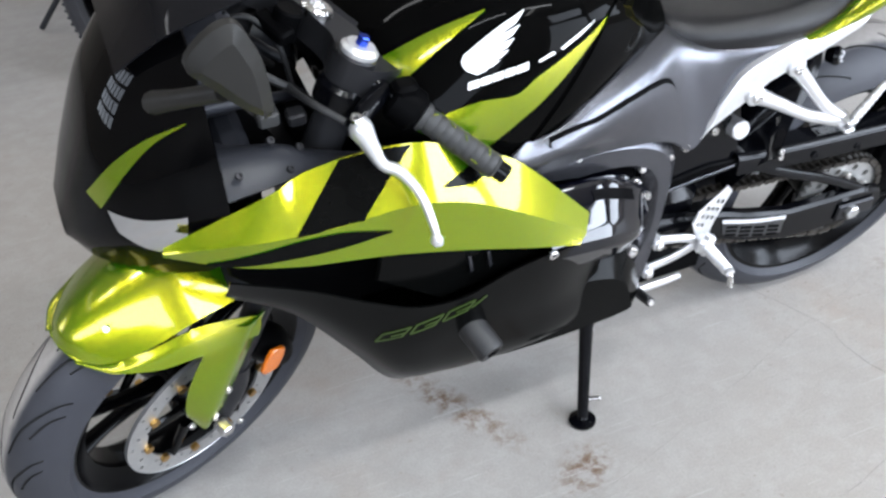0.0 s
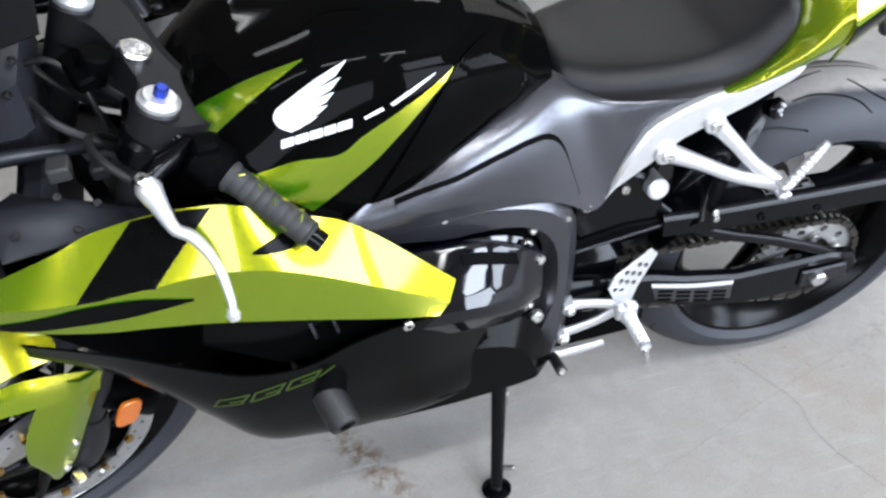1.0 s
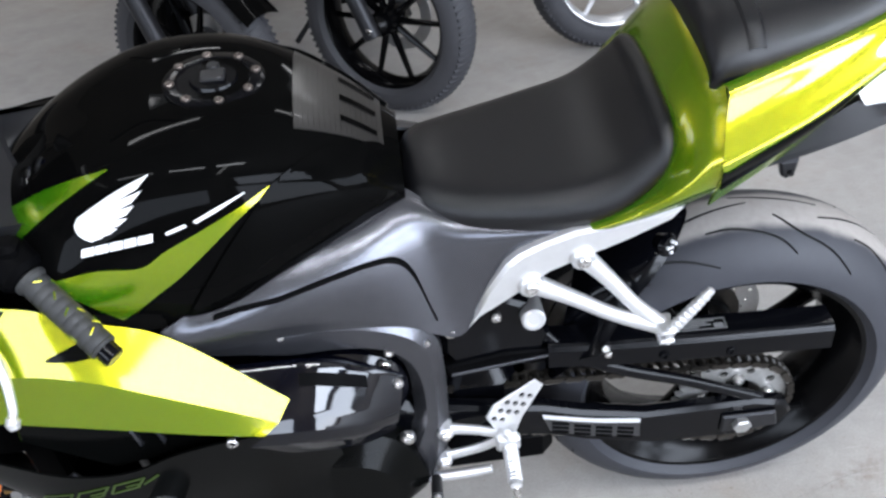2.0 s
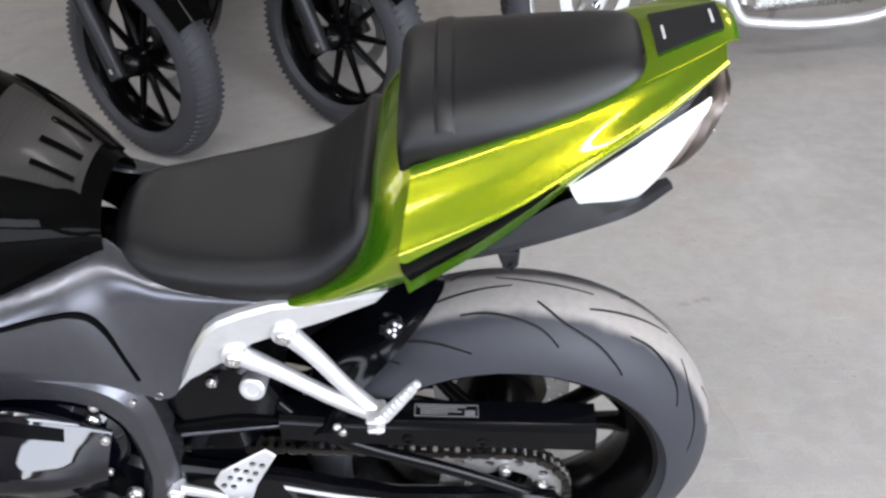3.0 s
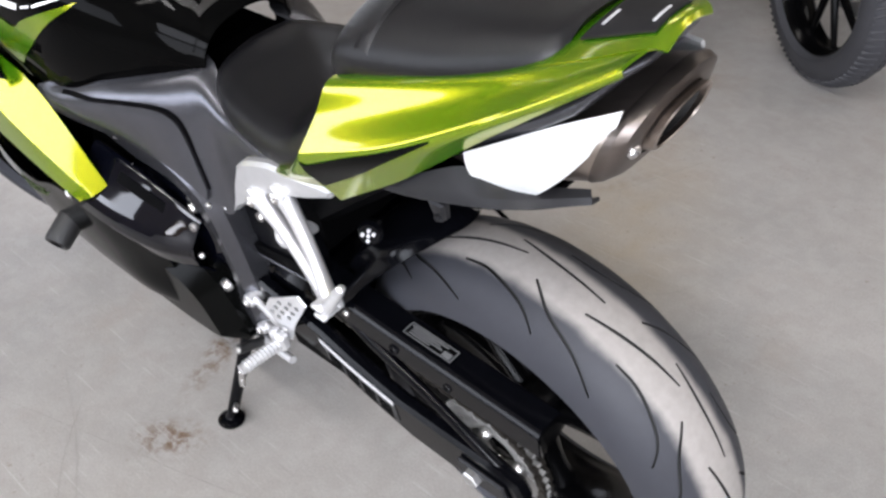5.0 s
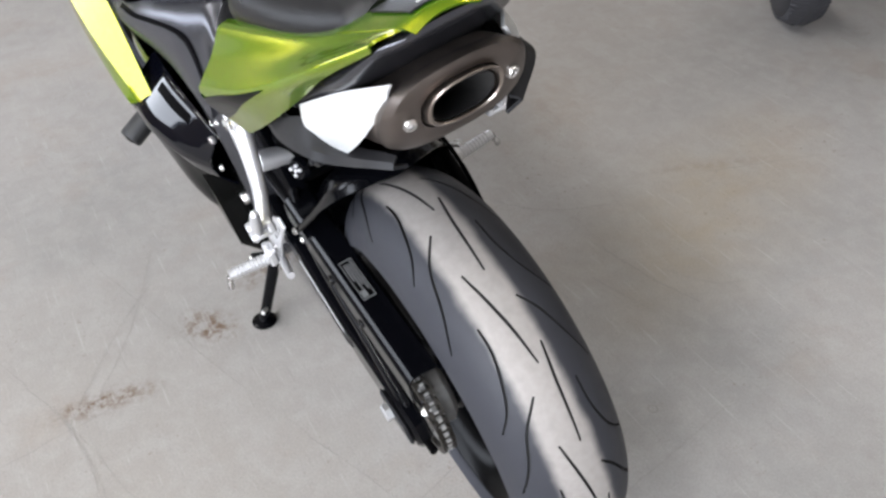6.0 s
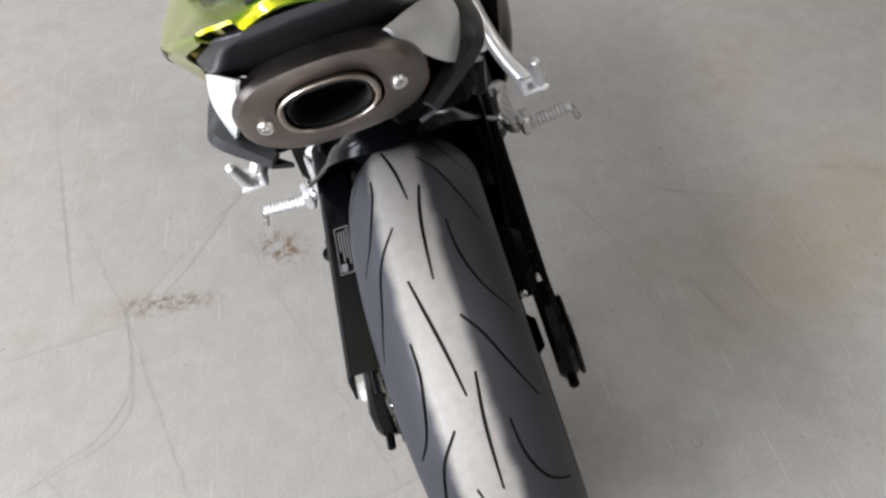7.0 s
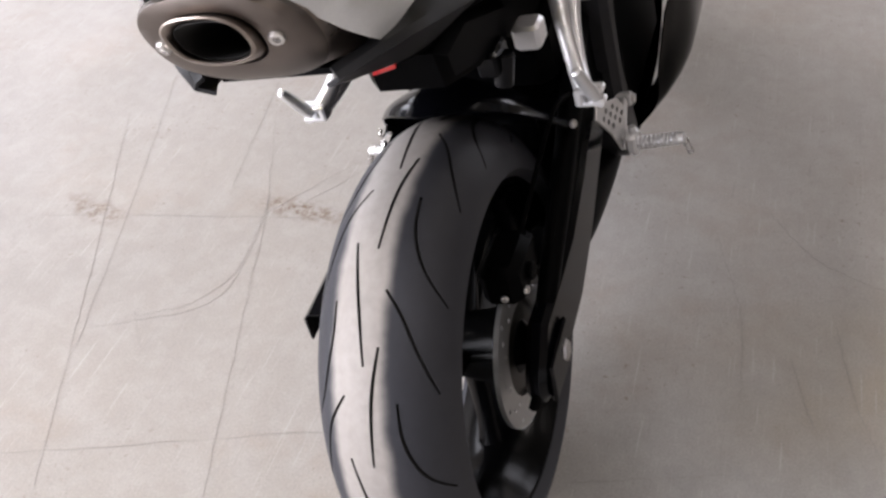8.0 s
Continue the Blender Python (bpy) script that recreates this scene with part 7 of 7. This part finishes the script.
    part("fuel_tank", shell(patch([[(x * w, y, z - 0.16 * abs(x) ** 2.2) for x in (-1, -0.7, 0, 0.7, 1)] for y, w, z in ((0.34, 0.06, 0.90), (0.45, 0.13, 0.97), (0.65, 0.15, 0.98), (0.85, 0.11, 0.90), (0.95, 0.07, 0.82))], 20, 18), 0.006), body_mat, ob)
    part("seat", shell(patch([[(x * w, y, z - 0.05 * abs(x) ** 2) for x in (-1, -0.6, 0, 0.6, 1)] for y, w, z in ((0.90, 0.09, 0.76), (1.10, 0.15, 0.70), (1.32, 0.15, 0.74), (1.55, 0.10, 0.80))], 18, 14), 0.03), VINYL, ob)
    part("rear_fender", shell(patch([[(x, 1.55 + (R0 + 0.03) * math.cos(t * D), R0 + (R0 + 0.035 - 0.03 * (abs(x) / 0.09) ** 2) * math.sin(t * D)) for x in (-0.09, -0.045, 0, 0.045, 0.09)] for t in (140, 110, 80, 50, 25)], 20, 10), 0.003), body_mat, ob)
    part("handlebar", st(sweep([(-0.36, 0.50, 1.02), (-0.20, 0.34, 1.06), (0, 0.27, 1.00), (0.20, 0.34, 1.06), (0.36, 0.50, 1.02)], 0.0125, 12, 40)), metal, ob)
    if pipes:
        for z0, z1 in ((0.34, 0.30), (0.42, 0.40)):
            part("exhaust_pipe", sweep([(-0.13, 0.58, 0.50 + (z0 - 0.34)), (-0.19, 0.52, z0), (-0.21, 0.75, z0 - 0.03), (-0.22, 1.15, z1 - 0.02), (-0.23, 1.85, z1 + 0.05)], [0.022, 0.024, 0.026, 0.036, 0.040], 18, 60), CHROME, ob)
        part("footboard", block((-0.36, 0.52, 0.27), (-0.22, 0.80, 0.295), 0.012), CHROME, ob)
    part("side_stand", sweep([(-0.10, 0.75, 0.22), (-0.20, 0.78, 0.10), (-0.27, 0.80, 0.012)], 0.011, 10, 10), metal, ob)
    ob.matrix_world = pose(at[0], at[1], 0.0, 0, 0, heading)
    return ob


black_one = parked("parked_motorcycle", "black cruiser motorcycle with ten-spoke black wheels", RIMPAINT, GREYD, BLACK, 8, (-1.06, 1.62), 10, False, 47)
copy_thing(black_one, pose(-0.46, 1.78, 0.0, 0, 0, 8))
parked("parked_motorcycle", "chrome and silver cruiser motorcycle with long exhaust pipes", SILVER, CHROME, SILVER, -80, (0.36, 2.12), 6, True)
